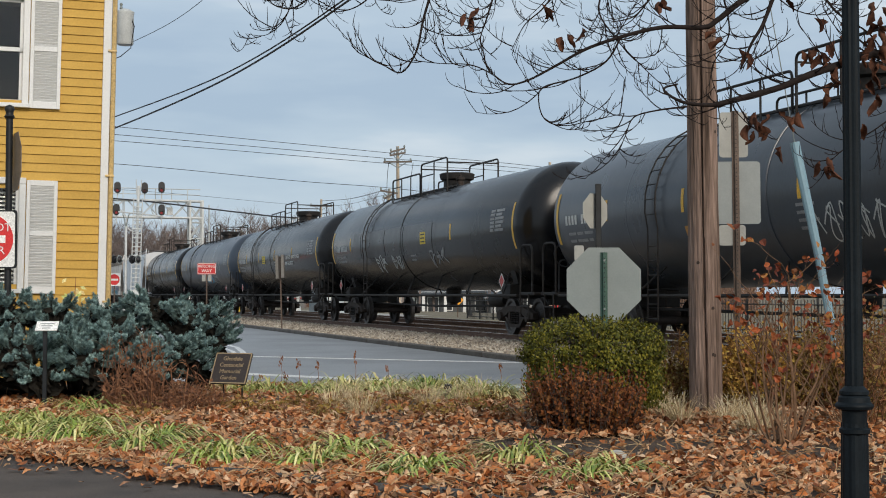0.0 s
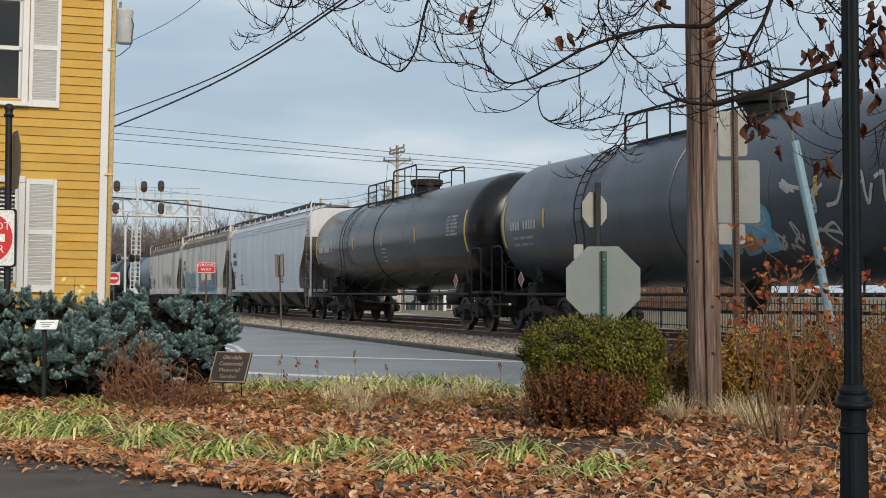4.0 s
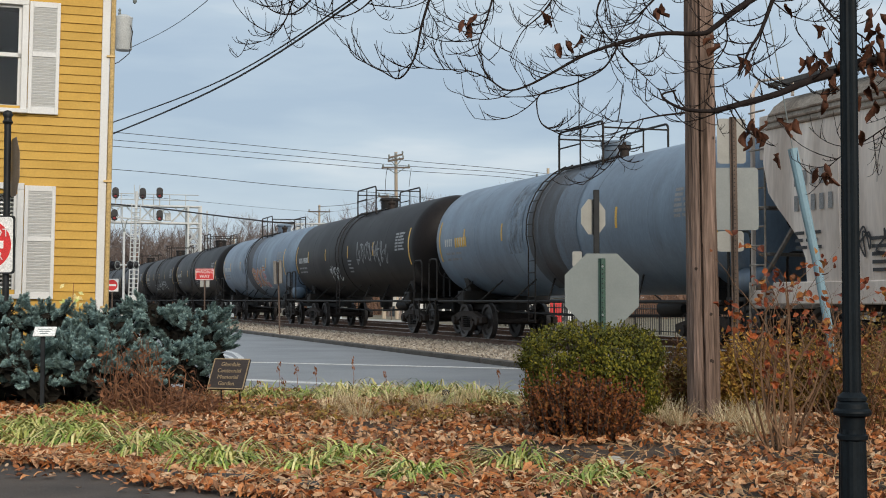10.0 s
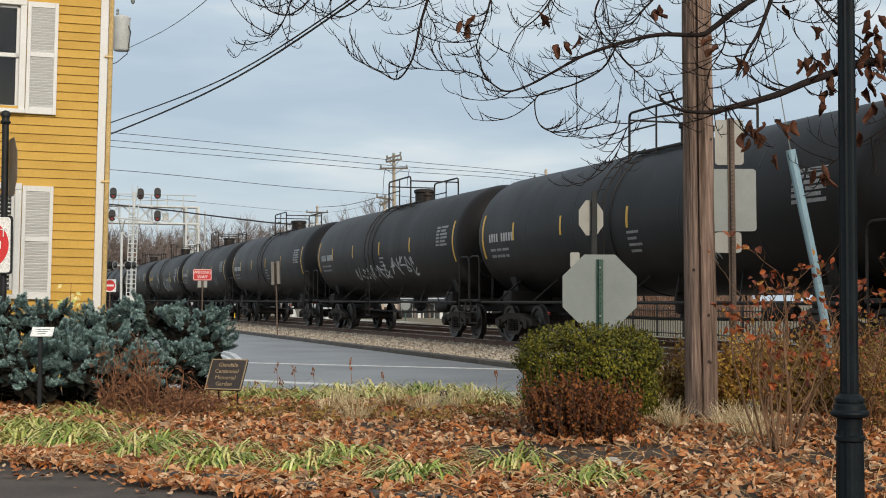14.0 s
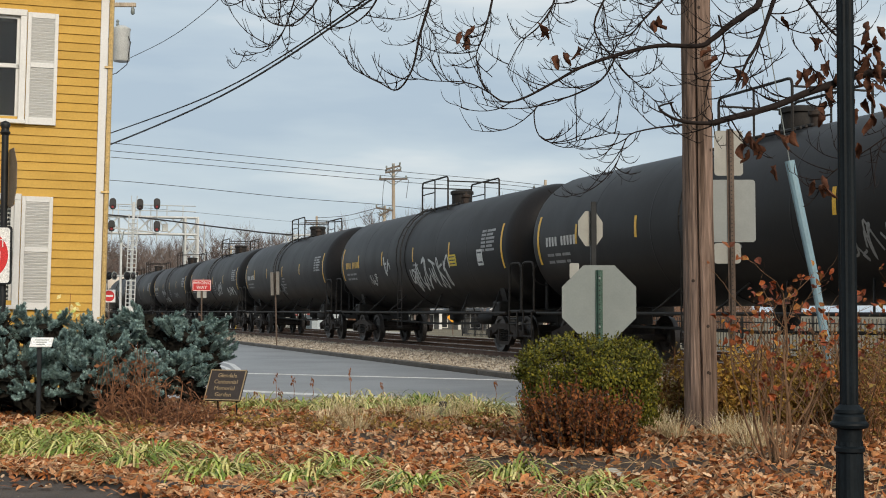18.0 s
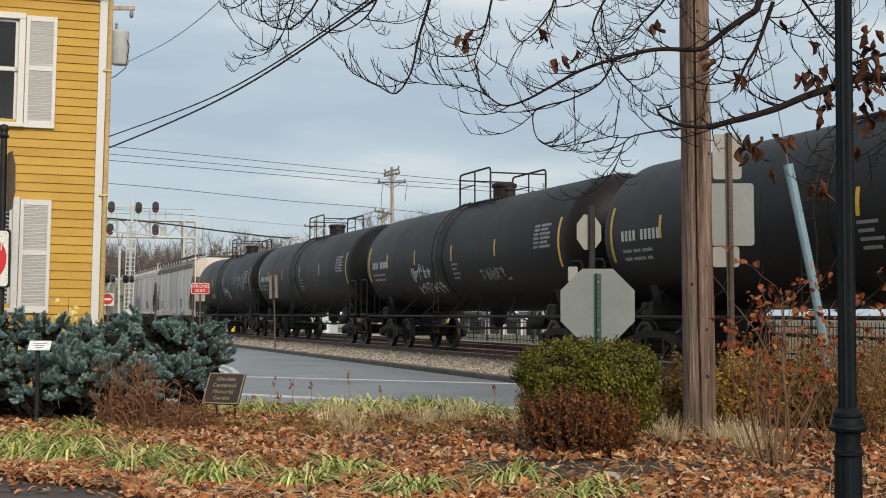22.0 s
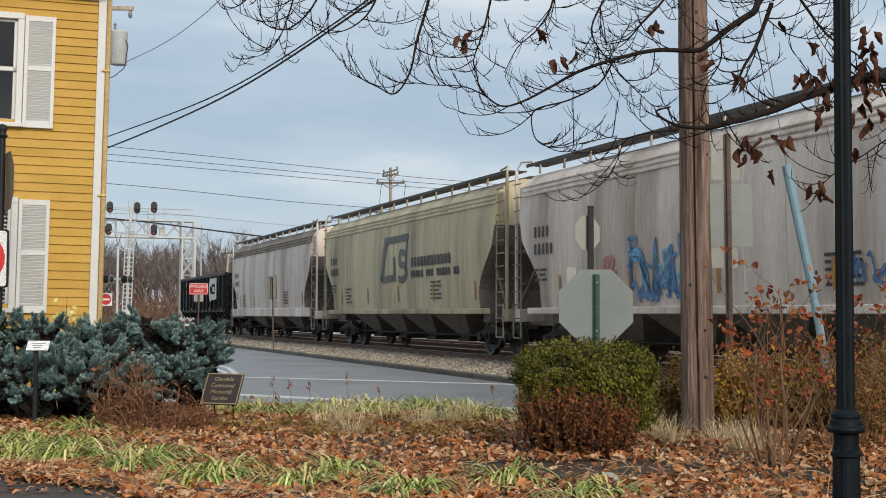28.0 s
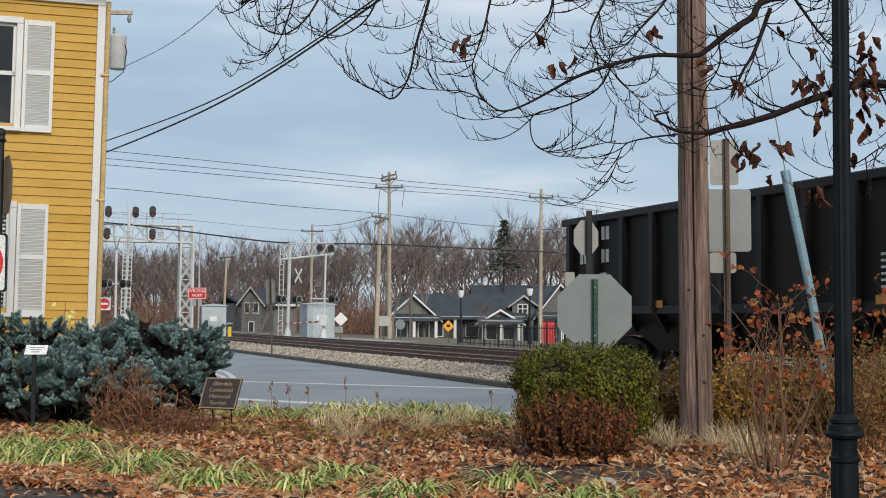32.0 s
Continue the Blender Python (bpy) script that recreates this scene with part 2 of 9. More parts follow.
STONE = surface("ballast_stone", (0.34, 0.315, 0.28), 0.9, islands=[(0.15, 0.12, 0.095), (0.30, 0.25, 0.195), (0.42, 0.365, 0.29), (0.54, 0.48, 0.40)], amount=0.3, scale=20, grain=80)
TIE = surface("creosoted_tie", (0.06, 0.048, 0.04), 0.85, dark=(0.11, 0.095, 0.08), amount=0.6, scale=5, grain=50, bump=0.4)
RAIL = surface("rusty_rail", (0.15, 0.075, 0.045), 0.65, amount=0.6, scale=4, grain=40, bump=0.15)
RAILTOP = surface("polished_rail_head", (0.42, 0.40, 0.38), 0.3, metal=0.8, amount=0.2, scale=4, grain=40, bump=0.0)
SOIL = surface("dark_garden_soil", (0.075, 0.05, 0.034), 0.95, dark=(0.035, 0.025, 0.018), amount=0.8, scale=1.5, grain=45, bump=0.9, depth=0.03, grainy=0.4)
GRASS_GROUND = surface("winter_grass_ground", (0.16, 0.135, 0.085), 0.95, dark=(0.11, 0.09, 0.06), amount=0.8, scale=0.25, grain=14, bump=0.6, depth=0.04, grainy=0.4)


# ---- mesh helpers ----
class Geo:
    """Vertices and faces of one part, gathered from simple solids."""

    def __init__(self):
        self.v, self.f = [], []

    def add(self, verts, faces):
        k = len(self.v)
        self.v.extend(tuple(p) for p in verts)
        self.f.extend(tuple(i + k for i in f) for f in faces)
        return self

    def box(self, x, y, z, sx, sy, sz, b=None, rot=None):
        """A box with chamfered edges, its middle at x, y, z."""
        h = (sx / 2, sy / 2, sz / 2)
        b = min(0.12 * min(sx, sy, sz), 0.02) if b is None else b
        mt = Matrix.Translation((x, y, z)) @ (rot.to_4x4() if rot is not None else Matrix.Identity(4))
        vs, idx = [], {}
        for a in range(3):
            for s in [(i, j, k) for i in (-1, 1) for j in (-1, 1) for k in (-1, 1)]:
                p = [s[i] * (h[i] - (0 if i == a else b)) for i in range(3)]
                idx[(a, s)] = len(vs)
                vs.append(mt @ Vector(p))
        fs = []

        def put(face, out):
            p = [vs[i] for i in face]
            nn = (p[1] - p[0]).cross(p[2] - p[0])
            fs.append(face if nn.dot(out) >= 0 else face[::-1])
        r3 = mt.to_3x3()
        for a in range(3):
            for s in (-1, 1):
                o = [(a + 1) % 3, (a + 2) % 3]
                ring = []
                for i, j in ((-1, -1), (1, -1), (1, 1), (-1, 1)):
                    q = [0, 0, 0]
                    q[a], q[o[0]], q[o[1]] = s, i, j
                    ring.append(idx[(a, tuple(q))])
                d = [0, 0, 0]
                d[a] = s
                put(tuple(ring), r3 @ Vector(d))
        for a in range(3):
            c, e = (a + 1) % 3, (a + 2) % 3
            for sc in (-1, 1):
                for se in (-1, 1):
                    q1, q2 = [0, 0, 0], [0, 0, 0]
                    q1[c], q1[e], q1[a] = sc, se, -1
                    q2[c], q2[e], q2[a] = sc, se, 1
                    d = [0, 0, 0]
                    d[c], d[e] = sc, se
                    put((idx[(c, tuple(q1))], idx[(c, tuple(q2))], idx[(e, tuple(q2))], idx[(e, tuple(q1))]), r3 @ Vector(d))
        for s in [(i, j, k) for i in (-1, 1) for j in (-1, 1) for k in (-1, 1)]:
            put((idx[(0, s)], idx[(1, s)], idx[(2, s)]), r3 @ Vector(s))
        return self.add(vs, fs)

    def tube(self, path, r, n=6, caps=True):
        """A round bar along a path; r one radius, or one for each point."""
        path = [Vector(p) for p in path]
        rs = r if hasattr(r, "__len__") else [r] * len(path)
        vs, fs = [], []
        side = None
        for i, p in enumerate(path):
            d = (path[min(i + 1, len(path) - 1)] - path[max(i - 1, 0)])
            d = d.normalized() if d.length > 1e-9 else Vector((0, 0, 1))
            ref = side if side is not None and abs(side.dot(d)) < 0.95 else (Vector((0, 0, 1)) if abs(d.z) < 0.9 else Vector((1, 0, 0)))
            a = (ref - d * ref.dot(d)).normalized()
            side = a
            c = d.cross(a)
            for k in range(n):
                t = 2 * math.pi * k / n
                vs.append(p + (a * math.cos(t) + c * math.sin(t)) * rs[i])
        for i in range(len(path) - 1):
            for k in range(n):
                k2 = (k + 1) % n
                fs.append((i * n + k, i * n + k2, (i + 1) * n + k2, (i + 1) * n + k))
        if caps:
            fs.append(tuple(range(n))[::-1])
            fs.append(tuple(range((len(path) - 1) * n, len(path) * n)))
        return self.add(vs, fs)

    def turned(self, profile, origin=(0, 0, 0), axis="z", n=24, caps=True):
        """A turned solid: profile of (along, radius) round an axis."""
        vs, fs = [], []
        ring = []
        for a, r in profile:
            if r < 1e-6:
                ring.append((len(vs), 1))
                pts = [(a, 0, 0)]
            else:
                ring.append((len(vs), n))
                pts = [(a, r * math.cos(2 * math.pi * k / n), r * math.sin(2 * math.pi * k / n)) for k in range(n)]
            for al, u, w in pts:
                q = (al, u, w) if axis == "x" else ((w, al, u) if axis == "y" else (u, w, al))
                vs.append((q[0] + origin[0], q[1] + origin[1], q[2] + origin[2]))
        for (i, a), (j, b) in zip(ring, ring[1:]):
            for k in range(n):
                k2 = (k + 1) % n
                if a == 1 and b == 1:
                    continue
                if a == 1:
                    fs.append((i, j + k2, j + k))
                elif b == 1:
                    fs.append((i + k, i + k2, j))
                else:
                    fs.append((i + k, i + k2, j + k2, j + k))
        if caps and ring[0][1] > 1:
            fs.append(tuple(range(ring[0][0], ring[0][0] + n))[::-1])
        if caps and ring[-1][1] > 1:
            fs.append(tuple(range(ring[-1][0], ring[-1][0] + n)))
        return self.add(vs, fs)

    def prism(self, poly, axis, lo, hi):
        """A flat outline pushed out along an axis from lo to hi; outline in the other two axes in order."""
        n = len(poly)
        vs = []
        for d in (lo, hi):
            for a, b in poly:
                vs.append((d, a, b) if axis == "x" else ((a, d, b) if axis == "y" else (a, b, d)))
        fs = [tuple(range(n)), tuple(range(n, 2 * n))[::-1]]
        fs += [(i, i + n, (i + 1) % n + n, (i + 1) % n) for i in range(n)]
        return self.add(vs, fs)

    def sheet(self, rows):
        """A skin through equal rows of points."""
        n = len(rows[0])
        vs = [p for r in rows for p in r]
        fs = [(i * n + k, i * n + k + 1, (i + 1) * n + k + 1, (i + 1) * n + k) for i in range(len(rows) - 1) for k in range(n - 1)]
        return self.add(vs, fs)

    def mesh(self, name, mat, smooth=0):
        me = bpy.data.meshes.new(name)
        me.from_pydata(self.v, [], self.f)
        if mat:
            me.materials.append(mat)
        bm = bmesh.new()
        bm.from_mesh(me)
        bmesh.ops.recalc_face_normals(bm, faces=bm.faces) if len(self.f) < 60000 else None
        bm.to_mesh(me)
        bm.free()
        if smooth:
            me.polygons.foreach_set("use_smooth", [True] * len(me.polygons))
            me.set_sharp_from_angle(angle=radians(smooth))
        me.update()
        return me


def part(name, geo, mat, parent=None, label="", smooth=0, at=None):
    ob = new(name, geo.mesh(name, mat, smooth) if isinstance(geo, Geo) else geo)
    if at is not None:
        ob.matrix_basis = at
    if parent is not None:
        ob.parent = parent
    if label:
        ob["label"] = label
    return ob


def thing(name, label, category, at=None, group="", kind=""):
    ob = new(name)
    ob.empty_display_size = 0.2
    if at is not None:
        ob.matrix_basis = at
    return tagged(ob, label, category, group, kind)


def repaint(ob, mat):
    ob.material_slots[0].link = "OBJECT"
    ob.material_slots[0].material = mat


def lettering(name, words, size, mat, parent, at, thick=0.002, spacing=1.0):
    """Words as a thin mesh, middle at the pose, reading along local x, up local y."""
    cu = bpy.data.curves.new(name, "FONT")
    cu.body, cu.size, cu.align_x, cu.align_y, cu.extrude, cu.resolution_u = words, size, "CENTER", "CENTER", thick, 2
    cu.space_line, cu.space_character = 0.95, spacing
    tmp = bpy.data.objects.new(name, cu)
    me = bpy.data.meshes.new_from_object(tmp)
    bpy.data.objects.remove(tmp)
    me.materials.clear()
    me.materials.append(mat)
    ob = new(name, me)
    ob.matrix_basis = at
    ob.parent = parent
    return ob


def scatter_leafy(geo, centre, normal, up, w, l, bend=0.3):
    """One small bent leaf of two quads and a tip."""
    n, u = Vector(normal).normalized(), Vector(up)
    u = (u - n * u.dot(n)).normalized() if (u - n * u.dot(n)).length > 1e-4 else n.orthogonal().normalized()
    s = u.cross(n)
    c = Vector(centre)
    pts = [c - u * l * 0.5, c - s * w * 0.5 + n * bend * w * 0.4, c + s * w * 0.5 + n * bend * w * 0.4,
           c + u * l * 0.5 - n * bend * l * 0.35, c]
    geo.add(pts, [(0, 4, 1), (0, 2, 4), (1, 4, 3), (4, 2, 3)])


def broad_leaf(geo, centre, normal, up, w, l, bend, rng):
    """One fallen leaf: a curled blade with an uneven, rounded outline."""
    n, u = Vector(normal).normalized(), Vector(up)
    u = (u - n * u.dot(n)).normalized() if (u - n * u.dot(n)).length > 1e-4 else n.orthogonal().normalized()
    s = u.cross(n)
    c = Vector(centre)
    k = len(geo.v)
    geo.v.append(tuple(c))
    for x, y in ((0, -0.55), (-0.34, -0.34), (-0.52, 0.0), (-0.36, 0.3), (0, 0.56), (0.36, 0.3), (0.52, 0.0), (0.34, -0.34)):
        x, y = x * rng.uniform(0.75, 1.2), y * rng.uniform(0.8, 1.15)
        geo.v.append(tuple(c + s * (x * w) + u * (y * l) + n * (bend * w * (1.6 * x * x - 0.9 * y * y))))
    geo.f.extend((k, k + 1 + i, k + 1 + (i + 1) % 8) for i in range(8))


# the track: points by distance along the train's way (s) and off it (lat), metres
WAY, OFF = Vector((0.3186, -0.9479, 0)), Vector((0.9479, 0.3186, 0))
TRACK_LAT, RAIL_TOP, TRACK_TURN = 13.35, 0.30, -71.42


def by_track(s, lat, z=0.0):
    return WAY * s + OFF * lat + Vector((0, 0, z))


# ---- ground, road and track bed ----
def ground_height(lat, y):
    if lat < 15:
        return -0.02
    k = min(max((lat - 24) / 40, 0), 1)
    return -0.02 + 0.10 * min((lat - 15) / 6, 1) - 1.15 * k


lats = [-3000, -400, -60, 0, 8, 15, 18, 21, 24, 30, 38, 48, 64, 120, 400, 3000]
ss = [-4000, -1200, -500, -250, -150, -100, -60, -30, 0, 30, 200, 3000]
g = Geo().sheet([[by_track(s, L, ground_height(L, s)) for L in lats] for s in ss])
tagged(part("ground", g, GRASS_GROUND), "dormant brown-green winter grass ground", "ground", kind="structure")

road_outline = [by_track(-15.2, 9.75), by_track(-40, 9.75), by_track(-130, 9.5), by_track(-130, -20), (-34, 30), (-14, 24.3), (-2.6, 19.9), (1.0, 18.5), (3.4, 17.5)]
g = Geo().prism([(p[0], p[1]) for p in road_outline], "z", -0.1, 0.008)
tagged(part("road", g, ASPHALT), "damp grey asphalt street beside the railway", "road", kind="structure")


def road_line(name, pts, w, parent=None):
    vs, fs = [], []
    pts = [Vector((p[0], p[1], 0)) for p in pts]
    for i, p in enumerate(pts):
        d = (pts[min(i + 1, len(pts) - 1)] - pts[max(i - 1, 0)]).normalized()
        c = Vector((-d.y, d.x, 0)) * w / 2
        vs += [p + c + Vector((0, 0, 0.008)), p - c + Vector((0, 0, 0.008)), p + c + Vector((0, 0, 0.013)), p - c + Vector((0, 0, 0.013))]
    for i in range(len(pts) - 1):
        a, b = i * 4, i * 4 + 4
        fs += [(a + 2, a + 3, b + 3, b + 2), (a, a + 2, b + 2, b), (a + 1, b + 1, b + 3, a + 3)]
    return tagged(part(name, Geo().add(vs, fs), ROADPAINT, parent), "worn white painted line on the asphalt", "road marking", kind="structure")


road_line("road_line", [(-4.6, 28.8), (1.46, 25.95), (5.2, 24.2)], 0.2)
road_line("road_line", [(-3.6, 22.55), (-0.8, 20.5), (1.6, 18.75)], 0.34)
road_line("road_line", [(-6.01, 36.42, 0.00), (-5.59, 35.20, 0.00), (-5.03, 33.34, 0.00), (-4.50, 30.73, 0.00), (-3.91, 27.04, 0.00)], 0.13)
road_line("road_line", [(-5.58, 33.69, 0.00), (-5.21, 32.64, 0.00), (-4.78, 31.04, 0.00), (-4.39, 29.03, 0.00), (-3.93, 26.14, 0.00)], 0.1)

# garden bed: soil sheet with a slight crown, dark edging stones towards the path
rows = []
for j in range(15):
    v = j / 14
    row = []
    for i in range(31):
        u = i / 30
        x = -9 + 17 * u
        near = 10.9 - 0.67 * (x + 3.5) if x > -3.5 else 10.9
        near = max(near, 7.2)
        far = 19.85 - 0.386 * (x + 2.6)
        y = near + (far - near) * v
        z = 0.012 + 0.05 * math.sin(math.pi * v) + 0.02 * noise.noise(Vector((x * 0.7, y * 0.7, 0)))
        row.append((x, y, z if 0 < j < 14 else 0.0))
    rows.append(row)
tagged(part("garden_bed", Geo().sheet(rows), SOIL, smooth=40), "dark mulched garden bed strewn with leaves", "garden bed", kind="structure")

g = Geo().prism([(-14, 3), (9, 3), (9, 6.4), (1.9, 7.3), (-3.5, 10.9), (-14, 10.9)], "z", -0.1, 0.005)
tagged(part("path", g, DRIVE), "dark damp asphalt path with leaves along its edge", "path", kind="structure")

g = Geo().box(-7.4, 17.75, 0.05, 7.4, 1.3, 0.1, 0.015)
tagged(part("front_walk", g, CONCRETE), "pale concrete walk between the house and the spruce", "pavement", kind="structure")

edging = thing("edging", "low dark stone edging along the path", "edging", kind="structure")
rng = random.Random(4)
stone_me = [Geo().box(0, 0, 0.0, 0.44, 0.13, 0.12, 0.025).mesh("edging_stone", KERB_DARK) for _ in range(1)][0]
for i in range(26):
    x = -9 + i * 0.47
    y = 10.92 if x < -3.5 else 10.92 - 0.67 * (x + 3.5)
    ob = new("edging_stone", stone_me)
    ob.parent = edging
    ob.matrix_basis = pose(x, y, 0.02 + rng.uniform(-0.012, 0.012), rng.uniform(-3, 3), rng.uniform(-3, 3), (0 if x < -3.5 else -33) + rng.uniform(-3, 3))

# kerb between street and ballast
kerb = thing("kerb", "low concrete kerb between street and ballast", "kerb", kind="structure")
kerb_me = Geo().box(0, 0, 0.04, 2.96, 0.16, 0.16, 0.02).mesh("kerb_stone", surface("grimy_kerb", (0.13, 0.115, 0.10), 0.85, amount=0.6, scale=2, grain=40, bump=0.3))
for i in range(38):
    ob = new("kerb_stone", kerb_me)
    ob.parent = kerb
    ob.matrix_basis = Matrix.Translation(by_track(-13 - 3 * i, 9.83)) @ pose(0, 0, 0, 0, 0, TRACK_TURN)

# ballast bed across both tracks
prof = [(9.9, 0.0), (10.5, 0.06), (11.5, 0.10), (12.1, 0.135), (14.6, 0.135), (15.4, 0.10), (16.2, 0.135), (18.7, 0.135), (19.6, 0.08), (20.6, 0.0)]
rows = []
for i in range(80):
    s = -190 + i * 2.75
    rows.append([by_track(s, L + 0.12 * noise.noise(Vector((s * 0.9, L, 1))), z + (0.03 * noise.noise(Vector((s, L * 2, 3))) if 0 < k < 9 else -0.03)) for k, (L, z) in enumerate(prof)])
tagged(part("ballast", Geo().sheet(rows), BALLAST, smooth=50), "pale grey-brown crushed stone track ballast", "ballast", kind="structure")

rng = random.Random(9)
oct_v = [(1, 0, 0), (-1, 0, 0), (0, 1, 0), (0, -1, 0), (0, 0, 1), (0, 0, -1)]
oct_f = [(0, 2, 4), (2, 1, 4), (1, 3, 4), (3, 0, 4), (2, 0, 5), (1, 2, 5), (3, 1, 5), (0, 3, 5)]


def stones(name, count, s0, s1, l0, l1, size):
    g = Geo()
    for _ in range(count):
        s, L = s0 + (s1 - s0) * rng.random() ** 0.75, rng.uniform(l0, l1)
        z = np.interp(L, [p[0] for p in prof], [p[1] for p in prof])
        c = by_track(s, L, z + 0.015)
        e = Euler((rng.uniform(0, 6), rng.uniform(0, 6), rng.uniform(0, 6))).to_matrix()
        k = size * rng.uniform(0.6, 1.4)
        sc = (k * rng.uniform(0.7, 1.2), k * rng.uniform(0.7, 1.2), k * rng.uniform(0.5, 0.9))
        g.add([c + e @ Vector((x * sc[0], y * sc[1], z2 * sc[2])) for x, y, z2 in oct_v], oct_f)
    return tagged(part(name, g, STONE), "loose crushed ballast stones beside the rails", "ballast stones", kind="stuff")


stones("ballast_stones", 11000, -62, -16, 9.95, 12.4, 0.055)
stones("ballast_stones", 3500, -105, -62, 9.95, 12.4, 0.075)
stones("ballast_stones", 2500, -60, -16, 12.8, 15.6, 0.06)

# two tracks
tie_me = Geo().box(0, 0, 0, 0.23, 2.6, 0.18, 0.012).mesh("tie", TIE)
for k, lat in enumerate((TRACK_LAT, TRACK_LAT + 4.1)):
    track = thing("railway_track", "rusty steel rails on creosoted timber ties", "railway track", kind="structure")
    for side in (-0.755, 0.755):
        web = [(-0.076, 0), (0.076, 0), (0.076, 0.012), (0.012, 0.03), (0.012, 0.125), (0.036, 0.135), (0.036, 0.168), (-0.036, 0.168), (-0.036, 0.135), (-0.012, 0.125), (-0.012, 0.03), (-0.076, 0.012)]
        g = Geo().prism([(side + a, b + RAIL_TOP - 0.172) for a, b in web], "x", -330, 60)
        r = part("rail", g, RAIL, track, at=Matrix.Translation(by_track(0, lat)) @ pose(0, 0, 0, 0, 0, TRACK_TURN))
        g = Geo().box(-135, side, RAIL_TOP - 0.001, 390, 0.05, 0.006, 0.001)
        part("rail_head", g, RAILTOP, r, "polished running surface")
    for i in range(210 if k == 0 else 90):
        ob = new("tie", tie_me)
        ob.parent = track
        ob.matrix_basis = Matrix.Translation(by_track(-12 - 0.56 * i, lat, 0.06 + rng.uniform(-0.008, 0.008))) @ pose(0, 0, 0, 0, 0, TRACK_TURN + rng.uniform(-1, 1))


# ---- the train ----
WHEEL_R = 0.457
SPEED = 14.2
wheel_profile = [(-0.07, 0.10), (-0.07, 0.16), (-0.02, 0.2), (-0.02, 0.34), (-0.06, 0.38), (-0.065, WHEEL_R), (0.035, WHEEL_R + 0.004), (0.045, WHEEL_R + 0.025), (0.068, WHEEL_R + 0.022), (0.068, 0.36), (0.02, 0.33), (0.02, 0.2), (0.07, 0.15), (0.07, 0.09)]
ME = {}


def shared(key, geo, mat, smooth=0):
    if key not in ME:
        ME[key] = geo().mesh(key, mat, smooth)
    return ME[key]


def sideframe_geo():
    g = Geo()
    upper = [(-1.2, 0.42), (-1.2, 0.56), (-0.85, 0.63), (-0.45, 0.72), (0.45, 0.72), (0.85, 0.63), (1.2, 0.56), (1.2, 0.42), (0.95, 0.40), (0.5, 0.52), (0.42, 0.58), (-0.42, 0.58), (-0.5, 0.52), (-0.95, 0.40)]
    g.prism(upper, "y", -0.07, 0.07)
    lower = [(-0.62, 0.44), (-0.34, 0.2), (0.34, 0.2), (0.62, 0.44), (0.5, 0.46), (0.3, 0.29), (-0.3, 0.29), (-0.5, 0.46)]
    g.prism(lower, "y", -0.07, 0.07)
    for x in (-0.36, 0.36):
        g.box(x, 0, 0.43, 0.12, 0.13, 0.34)
    return g


def spring_geo():
    return Geo().tube([(0.075 * math.cos(t), 0.075 * math.sin(t), 0.29 + 0.26 * t / 31.4) for t in np.linspace(0, 31.4, 41)], 0.016, 5)


def truck(car, x):
    """Two axles, two side frames, bolster: a thing's part with its pieces."""
    bogie = part("truck", Geo().box(0, 0, 0.56, 0.36, 1.9, 0.24), RUSTY, car, at=pose(x, 0, 0))
    for ax in (-0.89, 0.89):
        for sy in (-1, 1):
            part("wheel", shared("wheel", lambda: Geo().turned(wheel_profile, (0, 0, 0), "y", 28), TREAD, 35), None, bogie, at=pose(ax, sy * 0.745, WHEEL_R, 0, 0, 0 if sy < 0 else 180))
            part("bearing", shared("bearing", lambda: Geo().turned([(-0.09, 0.05), (-0.085, 0.11), (0.06, 0.125), (0.11, 0.12)], (0, 0, 0), "y", 14), RUSTY, 40), None, bogie, at=pose(ax, sy * 1.04, WHEEL_R, 0, 0, 0 if sy < 0 else 180))
        part("axle", shared("axle", lambda: Geo().turned([(-0.95, 0.07), (-0.6, 0.085), (0.6, 0.085), (0.95, 0.07)], (0, 0, 0), "y", 10), RUSTY, 40), None, bogie, at=pose(ax, 0, WHEEL_R))
    for sy in (-1, 1):
        part("side_frame", shared("side_frame", sideframe_geo, RUSTY), None, bogie, at=pose(0, sy * 1.0, 0))
        for dx in (-0.19, 0, 0.19):
            part("spring", shared("spring", spring_geo, IRON, 40), None, bogie, at=pose(dx, sy * 1.0, 0))
    return bogie


def coupler(car, x, way):
    g = Geo().box(x - way * 0.45, 0, 0.85, 0.9, 0.2, 0.22)
    g.box(x + way * 0.05, 0.02, 0.86, 0.3, 0.30, 0.28, 0.05)
    return part("coupler", g, RUSTY, car)


def on_shell(r, zc, x, a, up=0.004):
    """A point on the near side of a tank: a degrees above its axis."""
    t = radians(a)
    return (x, -(r + up) * math.cos(t), zc + (r + up) * math.sin(t))


def shell_patch(g, r, zc, x0, x1, a0, a1, n=4, up=0.005):
    rows = [[on_shell(r, zc, x, a0 + (a1 - a0) * k / n, up) for k in range(n + 1)] for x in (x0, x1)]
    g.sheet(rows)
    return g


def stencil_bars(g, patch, x0, top, rows, widths, h, gap):
    """Rows of short plain bars, as small lettering is seen."""
    for i in range(rows):
        x = x0
        for w in widths[i % len(widths)]:
            patch(g, x, x + w, top - i * (h + gap), h)
            x += w + 0.07
    return g


